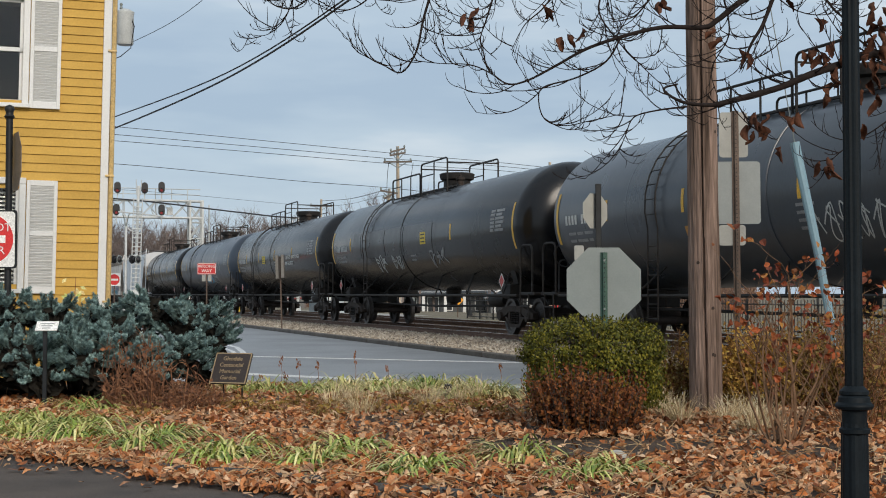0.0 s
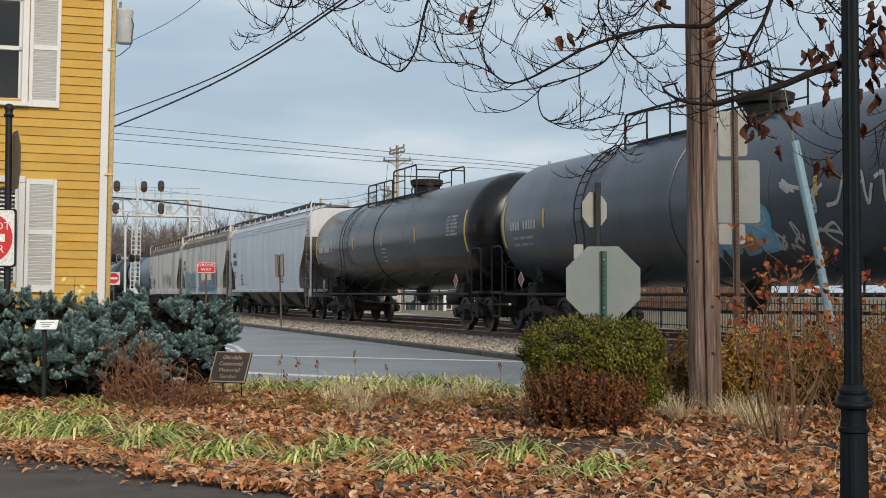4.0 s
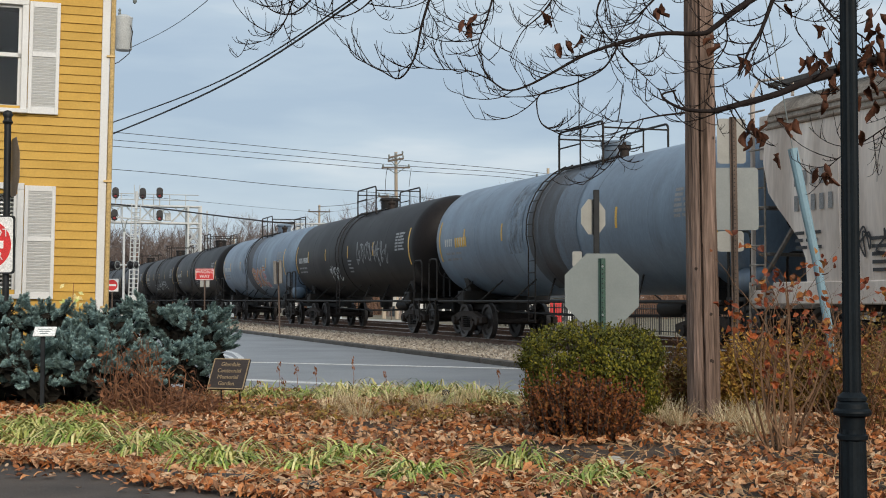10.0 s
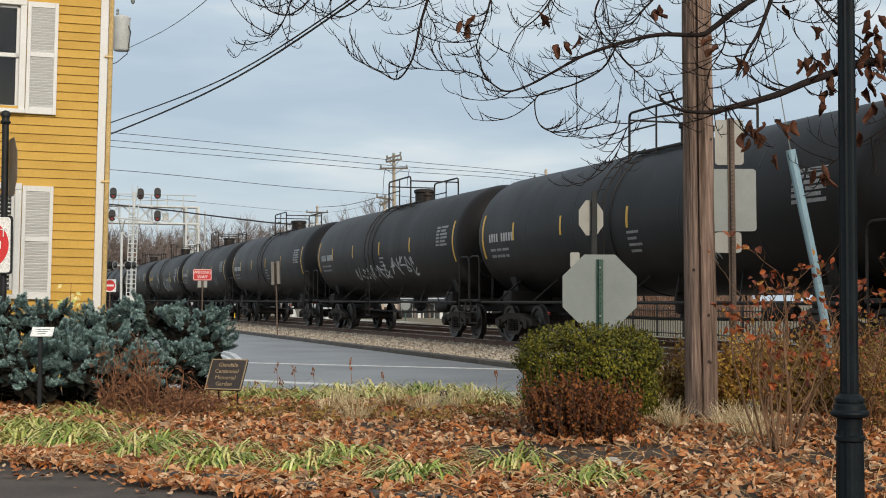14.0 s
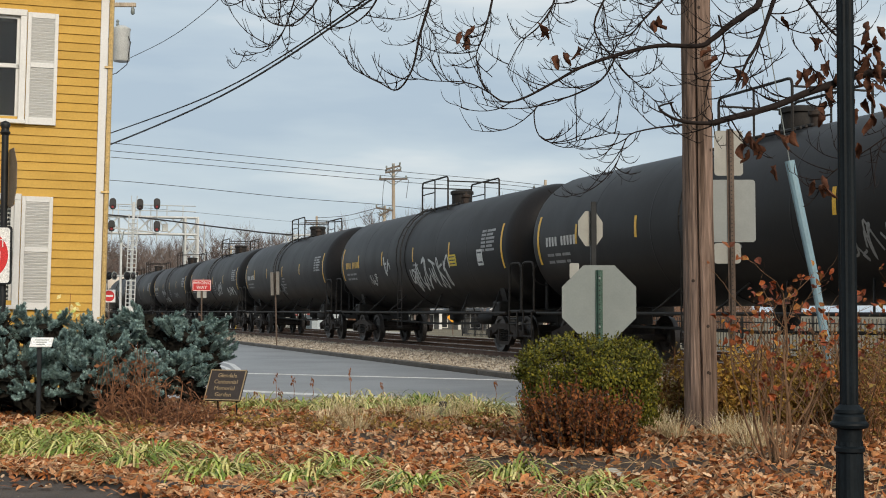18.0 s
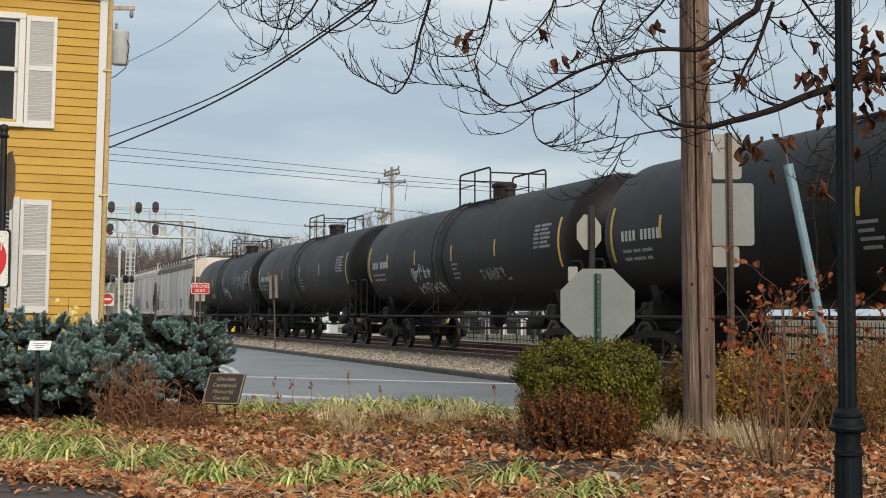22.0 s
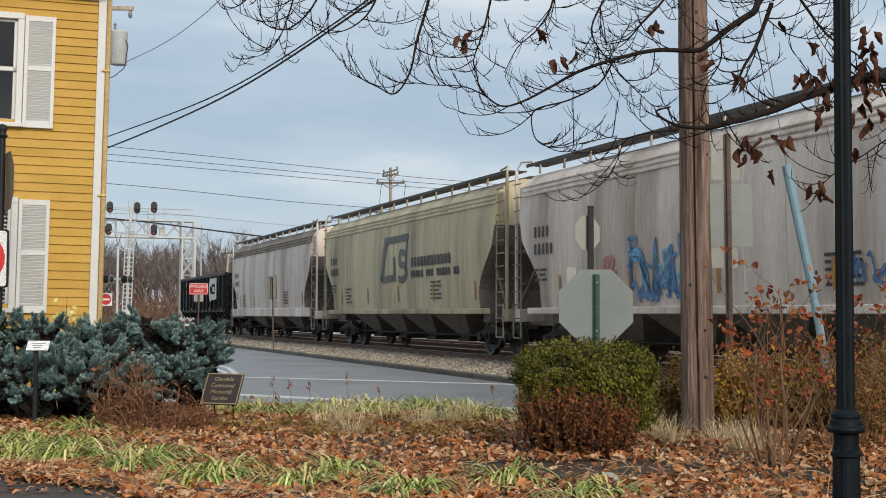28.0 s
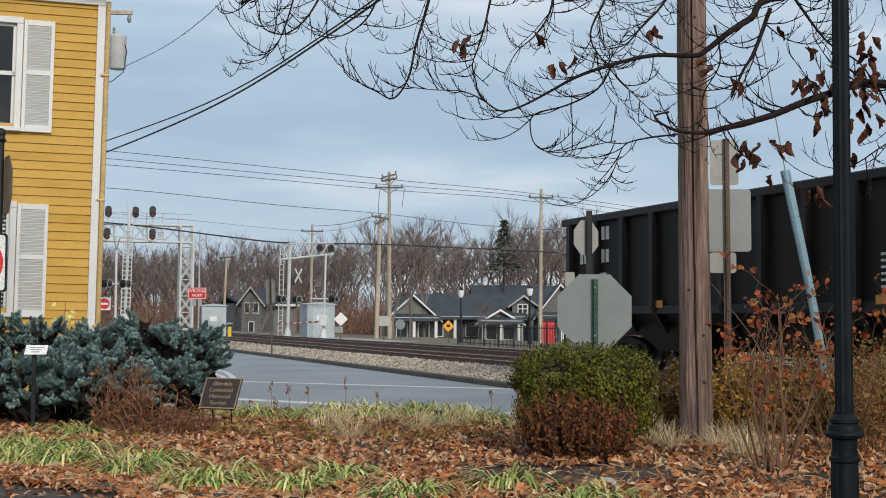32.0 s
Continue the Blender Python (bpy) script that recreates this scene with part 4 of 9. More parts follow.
def coal_car():
    car = thing("coal_hopper", "black ribbed open coal hopper with a white emblem", "hopper car")
    e = 7.65
    g = Geo()
    outer = [(-1.55, 3.1), (-1.55, 1.25), (-1.3, 0.95), (1.3, 0.95), (1.55, 1.25), (1.55, 3.1)]
    inner = [(1.47, 3.1), (1.47, 1.3), (-1.47, 1.3), (-1.47, 3.1)]
    g.sheet([[(x, y, z) for y, z in outer + inner + outer[:1]] for x in (-e, e)])
    part("body", g, COAL_PANEL, car)
    for w in (-1, 1):
        part("end_wall", Geo().prism([(-1.55, 1.05), (1.55, 1.05), (1.55, 3.1), (-1.55, 3.1)], "x", w * e - 0.05, w * e + 0.05), COAL_BLACK, car)
        for z in (1.5, 2.0, 2.5):
            part("end_rib", Geo().box(w * (e + 0.09), 0, z, 0.1, 3.0, 0.12, 0.015), COAL_BLACK, car)
    for sy in (-1, 1):
        part("top_chord", Geo().box(0, sy * 1.56, 3.06, 2 * e + 0.2, 0.17, 0.15, 0.02), COAL_BLACK, car)
        for i in range(13):
            x = -e + 0.35 + (2 * e - 0.7) * i / 12
            g = Geo().prism([(sy * 1.55, 3.0), (sy * 1.69, 3.0), (sy * 1.69, 1.28), (sy * 1.36, 0.78), (sy * 1.28, 0.9), (sy * 1.55, 1.2)], "x", x - 0.06, x + 0.06)
            part("rib", g, COAL_BLACK, car)
        part("side_sill", Geo().box(0, sy * 1.56, 1.22, 2 * e, 0.1, 0.16, 0.015), COAL_BLACK, car)
        for i in range(5):
            x = -e + 1.0 + i * 3.2
            part("tape", Geo().box(x, sy * 1.615, 1.32, 0.24, 0.012, 0.13, 0.002), ORANGE_REF, car)
        for w in (-1, 1):
            g = Geo()
            for k in range(7):
                g.tube([(w * (e + 0.12), sy * 1.6, 0.6 + 0.36 * k), (w * (e - 0.33), sy * 1.64, 0.6 + 0.36 * k)], 0.016, 5)
            part("ladder", g, IRON, car)
    for i in range(3):
        xc = -3.9 + i * 3.9
        vs = [(xc - 1.5, -1.3, 1.0), (xc + 1.5, -1.3, 1.0), (xc + 1.5, 1.3, 1.0), (xc - 1.5, 1.3, 1.0), (xc - 0.5, -1.1, 0.45), (xc + 0.5, -1.1, 0.45), (xc + 0.5, 1.1, 0.45), (xc - 0.5, 1.1, 0.45)]
        part("hopper_bay", Geo().add(vs, [(0, 1, 5, 4), (1, 2, 6, 5), (2, 3, 7, 6), (3, 0, 4, 7), (4, 5, 6, 7), (3, 2, 1, 0)]), COAL_BLACK, car)
    for w in (-1, 1):
        part("center_sill", Geo().box(w * (e - 0.8), 0, 0.9, 2.8, 0.36, 0.36), IRON, car)
        truck(car, w * (e - 1.45))
        coupler(car, w * (e + 0.55), w)
    # emblem: plain white shapes
    y0, y1 = -1.70, -1.715
    g = Geo()
    ring = []
    for t in np.linspace(radians(35), radians(325), 15):
        ring.append((math.cos(t) * 0.62 * 0.9, math.sin(t) * 0.62))
    for t in np.linspace(radians(325), radians(35), 15):
        ring.append((math.cos(t) * 0.3, math.sin(t) * 0.24))
    g.prism([(3.85 + a, 2.3 + b) for a, b in ring], "y", y0, y1)
    g.box(4.65, (y0 + y1) / 2, 2.74, 0.85, 0.015, 0.3, 0.002)
    g.box(4.7, (y0 + y1) / 2, 2.32, 0.6, 0.015, 0.26, 0.002)
    g.box(4.8, (y0 + y1) / 2, 1.92, 0.9, 0.015, 0.3, 0.002)
    g.box(5.4, (y0 + y1) / 2, 2.35, 0.42, 0.015, 1.1, 0.002)
    part("emblem", g, STENCIL, car, "white painted emblem")
    g = Geo()
    for x in (-e + 0.75, -e + 1.75):
        for z in (2.75, 2.3):
            for k in range(2):
                g.box(x + k * 0.2, -1.558, z, 0.13, 0.012, 0.26, 0.002)
    for k in range(6):
        g.box(-e + 1.75, -1.558, 1.95 - 0.09 * k, 0.3, 0.012, 0.035, 0.002)
        g.box(e - 4.6, -1.558, 1.95 - 0.09 * k, 0.34, 0.012, 0.035, 0.002)
    part("car_number", g, STENCIL, car, "white stencilled marks")
    return car


# one of each build, then copies: middle of each car along the train, paint, words on its look
long_tank = tank_car(17.55, 1.53, 2.66, "long")
mid_tank = tank_car(16.65, 1.53, 2.66, "long")
belt_tank = tank_car(15.25, 1.5, 2.62, "belt")
dome_tank = tank_car(14.95, 1.5, 2.62, "dome")
plate_hopper = hopper_car(16.3, 0.34)
open_hopper = hopper_car(16.7, 0.14)
coal = coal_car()
BODY_PARTS = ("tank", "housing_cover", "weld_seam", "belt", "air_tank", "body", "side_sill")
TRAIN = []
used = set()


def in_train(proto, u, mat, label, side=None):
    """Place one car: the prototype itself first, then copies. side: paint of the details at a hopper's ends."""
    car = proto if proto not in used else copy_thing(proto, Matrix.Identity(4))
    used.add(proto)
    tagged(car, label, group="freight train")
    for ch in car.children:
        base = ch.name.split(".")[0]
        if mat and base in BODY_PARTS:
            repaint(ch, mat)
        elif side and base in ("roof", "eave_moulding"):
            repaint(ch, mat if proto is open_hopper else HOP_ROOF if base == "roof" else EAVE_RUST)
        elif side and base in ("corner_post", "corner_plate", "roof_rail", "end_frame", "walk_bracket", "end_wall"):
            repaint(ch, side)
    TRAIN.append((car, u))
    return car


car_a = in_train(long_tank, -18.57, PAINT_SLATE, "slate grey long gas tank car with yellow tape and graffiti")
car_b = in_train(long_tank, -38.80, PAINT_GLOSS, "black long gas tank car with patched shiny panels")
car_c = in_train(mid_tank, -58.55, PAINT_GLOSS, "black gas tank car with white warning lettering")
car_d = in_train(long_tank, -78.60, PAINT_NAVY, "dark blue-grey tank car with sky-blue graffiti")
car_e = in_train(mid_tank, -98.50, PAINT_GLOSS, "black gas tank car coupled before the grain hoppers")
car_f = in_train(open_hopper, -116.95, HOP_BLUEGREY, "clean pale blue-grey covered grain hopper", HOP_BLUEGREY)
car_g = in_train(plate_hopper, -134.95, HOP_GREY, "dirty grey covered hopper with teal and blue graffiti", HOP_PALE)
car_h = in_train(plate_hopper, -152.75, HOP_PALE, "pale weathered covered hopper with black scrawl", HOP_PALE)
car_i = in_train(dome_tank, -170.00, PAINT_BLUE, "pale blue tank car with dark streak at the belt")
car_j = in_train(belt_tank, -187.80, PAINT_BROWN, "brown-black tank car with white scrawled graffiti")
car_k = in_train(dome_tank, -205.20, PAINT_BLUE, "blue-grey tank car with orange graffiti")
car_m = in_train(belt_tank, -223.10, PAINT_BLACK, "black tank car with belt and yellow tape")
car_n = in_train(belt_tank, -240.45, PAINT_BROWN, "black tank car with white graffiti letters")
car_o = in_train(belt_tank, -258.50, PAINT_BLACK, "clean black tank car with yellow tape")
car_p = in_train(belt_tank, -276.30, PAINT_BLACK, "black tank car with bright rust mark")
car_q = in_train(belt_tank, -293.65, PAINT_BLACK, "black tank car with large white graffiti")
car_r = in_train(belt_tank, -311.65, PAINT_BLACK, "dull black tank car with yellow tape")
car_s = in_train(belt_tank, -329.30, PAINT_BLACK, "black tank car with white tagged letters")
car_t = in_train(belt_tank, -346.95, PAINT_BROWN, "black tank car with rust-brown belt")
car_u = in_train(belt_tank, -364.95, PAINT_BLACK, "black tank car, dusty along the top")
car_v = in_train(belt_tank, -382.45, PAINT_BLACK, "black tank car, last before the hoppers")
car_w = in_train(plate_hopper, -400.35, HOP_GREY, "weathered pale grey covered hopper with rust streaks", HOP_GREY)
car_x = in_train(open_hopper, -418.20, HOP_PALE, "pale grey covered hopper with blue graffiti", HOP_PALE)
car_y = in_train(open_hopper, -436.55, HOP_TAN, "faded tan covered hopper with a dark emblem", HOP_TAN)
car_z = in_train(plate_hopper, -455.40, HOP_PALE, "grey streaked covered hopper", HOP_PALE)
car_end = in_train(coal, -473.05, None, "black ribbed open coal hopper with a white emblem")


# ---- what sets single cars apart: placards, spray paint, numbers ----
def ribbon(g, surf, pts, w):
    """A flat painted stroke on a car's side through points of (along, up)."""
    P = [Vector((a, b, 0)) for a, b in pts]
    C = []
    for i in range(len(P) - 1):
        a, b = P[max(i - 1, 0)], P[min(i + 2, len(P) - 1)]
        for k in range(5):
            t = k / 5
            C.append(P[i] * (2 * t ** 3 - 3 * t ** 2 + 1) + P[i + 1] * (-2 * t ** 3 + 3 * t ** 2) + (P[i + 1] - a) * 0.5 * (t ** 3 - 2 * t ** 2 + t) + (b - P[i]) * 0.5 * (t ** 3 - t ** 2))
    C.append(P[-1])
    k0 = len(g.v)
    for i, p in enumerate(C):
        d = C[min(i + 1, len(C) - 1)] - C[max(i - 1, 0)]
        d = d.normalized() if d.length > 1e-6 else Vector((1, 0, 0))
        s = Vector((-d.y, d.x, 0)) * w / 2
        g.v.append(surf(p.x + s.x, p.y + s.y))
        g.v.append(surf(p.x - s.x, p.y - s.y))
    g.f.extend((k0 + 2 * i, k0 + 2 * i + 1, k0 + 2 * i + 3, k0 + 2 * i + 2) for i in range(len(C) - 1))


def tank_surf(r, zc, up=0.008):
    return lambda x, h: on_shell(r, zc, x, math.degrees(math.asin(max(-0.98, min(0.98, h / r)))), up)


def hop_surf(up=0.03):
    return lambda x, z: (x, -hopper_side(z) - up, z)


def scrawl(car, surf, x0, x1, lo, hi, mat, seed, letters=5, w=0.06, label="sprayed graffiti"):
    """A loose tag: letter-like strokes side by side."""
    r = random.Random(seed)
    g = Geo()
    step = (x1 - x0) / letters
    for i in range(letters):
        cx = x0 + step * (i + 0.5)
        a, b = step * 0.42, (hi - lo) * 0.5
        cz = (lo + hi) / 2
        pts = [(cx - a, cz + b * r.uniform(-1, 1))]
        for k in range(r.randint(4, 6)):
            pts.append((cx + a * r.uniform(-1.1, 1.1), cz + b * r.choice((-1, -0.6, 0.2, 0.7, 1)) * r.uniform(0.7, 1.05)))
        pts.append((cx + a * 1.15, cz + b * r.uniform(-0.6, 0.6)))
        ribbon(g, surf, pts, w)
    return tagged(part("graffiti", g, mat, car, label), kind="stuff")


def piece(car, surf, x0, x1, lo, hi, fills, line, shine, seed, letters=5):
    """A graffiti piece: block letters in several colours over a dark outline, with thin highlights."""
    r = random.Random(seed)
    step, hgt = (x1 - x0) / letters, hi - lo
    fat = min(step * 0.27, 0.19)
    lift = lambda k: (lambda x, z: tuple(Vector(surf(x, z)) + Vector((0, -0.003 * k, 0))))
    under, glint = Geo(), Geo()
    fill = [Geo() for _ in fills]
    for i in range(letters):
        a, b = x0 + step * (i + 0.14), x0 + step * (i + 0.86)
        j = r.uniform(-0.06, 0.06) * hgt
        z0, z1, zm = lo + j, hi + j, (lo + hi) / 2 + j * 2
        lean = r.uniform(-0.08, 0.12)
        forms = [
            [[(a, z0), (a + lean, z1)], [(a, z1), (b, z1 - 0.1), (b - 0.05, zm), (a, zm)], [(a, zm), (b, zm - 0.15), (b, z0 + 0.05), (a, z0)]],
            [[(a, z0), (a + lean, z1)], [(a, z1), (b, z1)], [(a, zm), (b - 0.1, zm)], [(a, z0), (b, z0)]],
            [[(a, z0), (a + lean, z1)], [(b, z1), (a + 0.1, zm), (b, z0)]],
            [[(a, z0), (a + lean, z1), (b, z0), (b, z1)]],
            [[(b, z1 - 0.1), (a + 0.1, z1), (a, zm + 0.1), (b, zm - 0.1), (b - 0.1, z0), (a, z0 + 0.05)]]]
        for pts in r.choice(forms):
            ribbon(under, lift(0), pts, fat * 1.65)
            ribbon(fill[(i + (pts[0][1] > zm)) % len(fills)] if r.random() < 0.75 else fill[r.randrange(len(fills))], lift(1), pts, fat)
            ribbon(glint, lift(2), [(x - step * 0.06, z + 0.02) for x, z in pts], 0.025)
    tagged(part("graffiti_outline", under, line, car), kind="stuff")
    for g, m in zip(fill, fills):
        if g.v:
            tagged(part("graffiti", g, m, car, "sprayed block letters"), kind="stuff")
    tagged(part("graffiti_highlight", glint, shine, car), kind="stuff")


def placard(car, surf, x, h, w, ht, mat, lines=3):
    g = Geo().sheet([[surf(x - w / 2, h + ht / 2 - ht * k / 3) for k in range(4)], [surf(x + w / 2, h + ht / 2 - ht * k / 3) for k in range(4)]])
    p = part("placard", g, mat, car, "small placard")
    g = Geo()
    fwd = lambda a, b: tuple(Vector(surf(a, b)) + Vector((0, -0.004, 0)))
    for i in range(lines):
        z = h + ht * (0.3 - 0.6 * i / max(lines - 1, 1))
        g.sheet([[fwd(x - w * 0.38, z + ht * 0.05), fwd(x - w * 0.38, z - ht * 0.05)], [fwd(x + w * 0.38, z + ht * 0.05), fwd(x + w * 0.38, z - ht * 0.05)]])
    tagged(part("print_bar", g, STENCIL_DARK, p), kind="stuff")
    return p


LS, BS = tank_surf(1.53, 2.66), tank_surf(1.5, 2.62)
HS = hop_surf()
placard(car_a, LS, -2.8, -0.62, 0.75, 0.38, ORANGE_REF)
scrawl(car_a, LS, 0.6, 3.0, -0.85, -0.3, GRAF_WHITE, 1, 6, 0.03)
placard(car_b, LS, 1.8, -0.05, 0.5, 0.34, SIGN_YELLOW)
PATCH = surface("glossy_black_patch", (0.012, 0.012, 0.014), 0.3, amount=0.4, scale=2, bump=0.02)
for x0, x1 in ((-5.9, -5.0), (-4.4, -2.2), (-2.1, -0.2), (-0.1, 2.6)):
    part("paint_patch", shell_patch(Geo(), 1.53, 2.66, x0, x1, -18, 14, 16, 0.006), PATCH, car_b, "fresh glossy black paint patch")
scrawl(car_b, LS, -3.4, -2.3, -0.95, -0.45, GRAF_WHITE, 2, 3, 0.04)
scrawl(car_b, LS, -1.6, -0.6, -0.95, -0.45, GRAF_WHITE, 3, 3, 0.04)
scrawl(car_b, LS, 2.2, 3.6, -0.95, -0.35, STENCIL_DIM, 4, 3, 0.05)
placard(car_c, LS, -1.85, -0.12, 0.62, 0.34, SIGN_YELLOW)
lettering("word", "LIQUEFIED PETROLEUM GAS", 0.2, STENCIL, car_c, Matrix.Translation(on_shell(1.53, 2.66, 4.2, -5, 0.014)) @ pose(0, 0, 0, 90, 0, 0), 0.002)
lettering("word", "NON-ODORIZED", 0.2, STENCIL, car_c, Matrix.Translation(on_shell(1.53, 2.66, 3.4, -14, 0.02)) @ pose(0, 0, 0, 86, 0, 0), 0.002)
piece(car_d, LS, 0.4, 2.8, -0.9, -0.3, [GRAF_SKY, GRAF_SKY, GRAF_ORANGE], GRAF_SKY, GRAF_WHITE, 5, 4)
scrawl(car_d, LS, 3.2, 6.2, -0.4, 0.15, GRAF_WHITE, 6, 5, 0.06)
scrawl(car_d, LS, 2.6, 4.6, -1.0, -0.5, GRAF_WHITE, 7, 4, 0.05)
piece(car_g, HS, -6.6, -2.3, 1.4, 2.15, [GRAF_WHITE, GRAF_PALE, GRAF_WHITE], GRAF_TEAL, GRAF_BLACK, 8, 5)
scrawl(car_g, hop_surf(0.09), -6.6, -2.2, 1.05, 1.38, GRAF_TEAL, 10, 9, 0.13)
scrawl(car_g, hop_surf(0.094), -6.4, -2.4, 1.02, 1.3, GRAF_WHITE, 46, 7, 0.06)
scrawl(car_g, hop_surf(0.098), -0.8, 5.0, 1.05, 1.4, GRAF_TEAL, 47, 6, 0.06)
piece(car_g, HS, -1.0, 5.2, 1.45, 2.3, [GRAF_SKY, GRAF_BLUE, GRAF_SKY, GRAF_PALE], GRAF_PINK, GRAF_NAVY, 9, 7)
scrawl(car_g, hop_surf(0.09), -1.2, 5.3, 1.02, 1.45, GRAF_SKY, 44, 11, 0.13)
scrawl(car_g, hop_surf(0.09), -1.2, 1.3, 1.05, 1.4, GRAF_ORANGE, 45, 4, 0.07)
scrawl(car_h, HS, -5.7, -4.3, 1.6, 2.05, GRAF_BLACK, 11, 4, 0.035)
scrawl(car_h, HS, 0.0, 4.6, 1.5, 2.35, GRAF_BLACK, 12, 6, 0.035)
scrawl(car_j, BS, 1.6, 5.4, -0.45, 0.3, STENCIL_DIM, 13, 8, 0.05)
scrawl(car_j, BS, -2.4, -0.9, -0.95, -0.4, GRAF_WHITE, 14, 3, 0.05)
piece(car_k, BS, 0.4, 3.4, -0.95, -0.25, [GRAF_ORANGE, GRAF_PINK], GRAF_PALE, GRAF_WHITE, 15, 4)
scrawl(car_n, BS, -2.9, 1.2, -0.9, -0.4, GRAF_WHITE, 16, 6, 0.045)
scrawl(car_n, BS, 1.4, 4.0, -0.85, -0.3, GRAF_WHITE, 17, 5, 0.05)
scrawl(car_p, BS, 3.8, 5.0, -0.9, -0.3, STENCIL_DIM, 18, 3, 0.04)
scrawl(car_q, BS, 0.0, 3.6, -1.0, -0.1, GRAF_WHITE, 19, 6, 0.07)
scrawl(car_q, BS, -2.6, -1.9, -0.5, 0.1, GRAF_WHITE, 20, 2, 0.06)
scrawl(car_q, BS, -4.4, -3.5, -0.75, -0.45, GRAF_WHITE, 21, 3, 0.035)
placard(car_q, BS, 3.9, -0.25, 0.6, 0.3, SIGN_YELLOW)
placard(car_q, BS, 6.0, -0.25, 0.4, 0.4, STENCIL, 2)
scrawl(car_s, BS, 1.2, 3.2, -0.75, -0.15, GRAF_WHITE, 22, 3, 0.06)
scrawl(car_s, BS, 4.6, 6.6, -0.8, -0.4, GRAF_WHITE, 23, 4, 0.05)
scrawl(car_t, BS, -3.2, -1.4, -0.65, -0.2, GRAF_WHITE, 24, 5, 0.04)
scrawl(car_t, BS, -3.0, -0.6, -1.0, -0.7, GRAF_WHITE, 25, 6, 0.035)
scrawl(car_t, BS, 2.4, 4.4, -0.75, -0.45, STENCIL_DIM, 26, 6, 0.03)
scrawl(car_v, BS, 0.8, 2.0, -0.85, -0.3, GRAF_WHITE, 27, 3, 0.06)
scrawl(car_v, BS, -3.6, -2.4, -0.8, -0.5, GRAF_WHITE, 28, 3, 0.04)
scrawl(car_v, BS, 4.4, 6.4, -0.4, 0.3, STENCIL_DIM, 29, 5, 0.06)
scrawl(car_m, BS, 2.6, 3.8, -0.95, -0.6, STENCIL_DIM, 30, 3, 0.04)
scrawl(car_r, BS, -1.6, 0.4, -0.9, -0.45, STENCIL_DIM, 31, 4, 0.04)
scrawl(car_x, HS, -2.9, -0.4, 1.35, 2.45, GRAF_BLUE, 33, 5, 0.075)
scrawl(car_x, HS, -2.9, -0.4, 1.3, 2.3, GRAF_SKY, 52, 4, 0.07)
scrawl(car_x, HS, -2.8, -0.5, 1.3, 1.7, GRAF_BLUE, 53, 5, 0.07)
scrawl(car_x, HS, -3.9, -3.4, 1.5, 2.5, GRAF_PINK, 34, 1, 0.12)
scrawl(car_x, HS, 4.0, 5.0, 1.5, 1.9, GRAF_BLUE, 35, 4, 0.04)
# emblem and name bars on the tan hopper
fwd = hop_surf(0.026)
EMBLEM = surface("faded_dark_emblem", (0.13, 0.13, 0.125), 0.6, amount=0.5, scale=3, bump=0)
g = Geo()
for line, w in (([(1.5, 3.28), (0.4, 3.26), (-0.62, 3.26)], 0.2), ([(-0.7, 3.36), (-0.95, 2.7), (-1.2, 2.02)], 0.3), ([(-1.25, 2.1), (-0.6, 2.1), (-0.05, 2.12)], 0.2),
                ([(0.1, 2.75), (0.14, 2.4), (0.1, 2.02)], 0.2), ([(1.25, 2.8), (0.75, 2.84), (0.72, 2.52), (1.2, 2.45), (1.3, 2.2), (0.95, 2.04), (0.55, 2.1)], 0.2), ([(1.4, 3.2), (1.3, 2.6), (1.25, 2.1)], 0.12)):
    ribbon(g, fwd, line, w)
part("emblem", g, EMBLEM, car_y, "faded dark painted emblem")
for x0, z, w, h, n in ((1.8, 2.66, 0.2, 0.27, 12), (1.8, 2.29, 0.14, 0.2, 18)):
    g = Geo()
    for i in range(n):
        if not (n == 18 and i in (5, 9, 15)):
            xx = x0 + i * (w + 0.09)
            g.sheet([[fwd(xx, z), fwd(xx, z - h)], [fwd(xx + w, z), fwd(xx + w, z - h)]])
    tagged(part("name_bar", g, STENCIL_DARK, car_y), kind="stuff")
for car, e, mat in ((car_f, 8.35, STENCIL_DARK), (car_g, 8.15, STENCIL_DARK), (car_h, 8.15, STENCIL_DIM), (car_w, 8.15, STENCIL_DIM), (car_x, 8.35, STENCIL_DARK), (car_y, 8.35, STENCIL_DARK), (car_z, 8.15, STENCIL_DIM)):
    for z, n in ((2.98, 4), (2.6, 5)):
        tagged(side_marks(car, -e + 0.9, z, n, 0.11, 0.24, 0.11, mat), kind="stuff")
    for i in range(5):
        x = -e + 2.2 + i * (2 * e - 3.6) / 4
        if car is car_f:
            part("tape", Geo().box(x, -1.585, 1.12, 0.34, 0.012, 0.09, 0.002), YELLOW_REF, car, "yellow reflective tape")
        else:
            g = Geo().sheet([[fwd(x, 1.4 + 0.16 * k) for k in range(4)], [fwd(x + 0.1, 1.4 + 0.16 * k) for k in range(4)]])
            part("tape", g, ORANGE_REF, car, "worn orange reflective tape")
g = Geo()
for i in range(5):
    x = -7.275 + 1.16 + 0.19 * i
    shell_patch(g, 1.5, 2.62, x, x + 0.13, -8.4, 1.2, 3, 0.009)
tagged(part("car_number", g, YELLOW_REF, car_i, "orange-yellow stencilled marks"), kind="stuff")
for ch in car_q.children:
    if ch.name.startswith("car_number"):
        repaint(ch, YELLOW_REF)
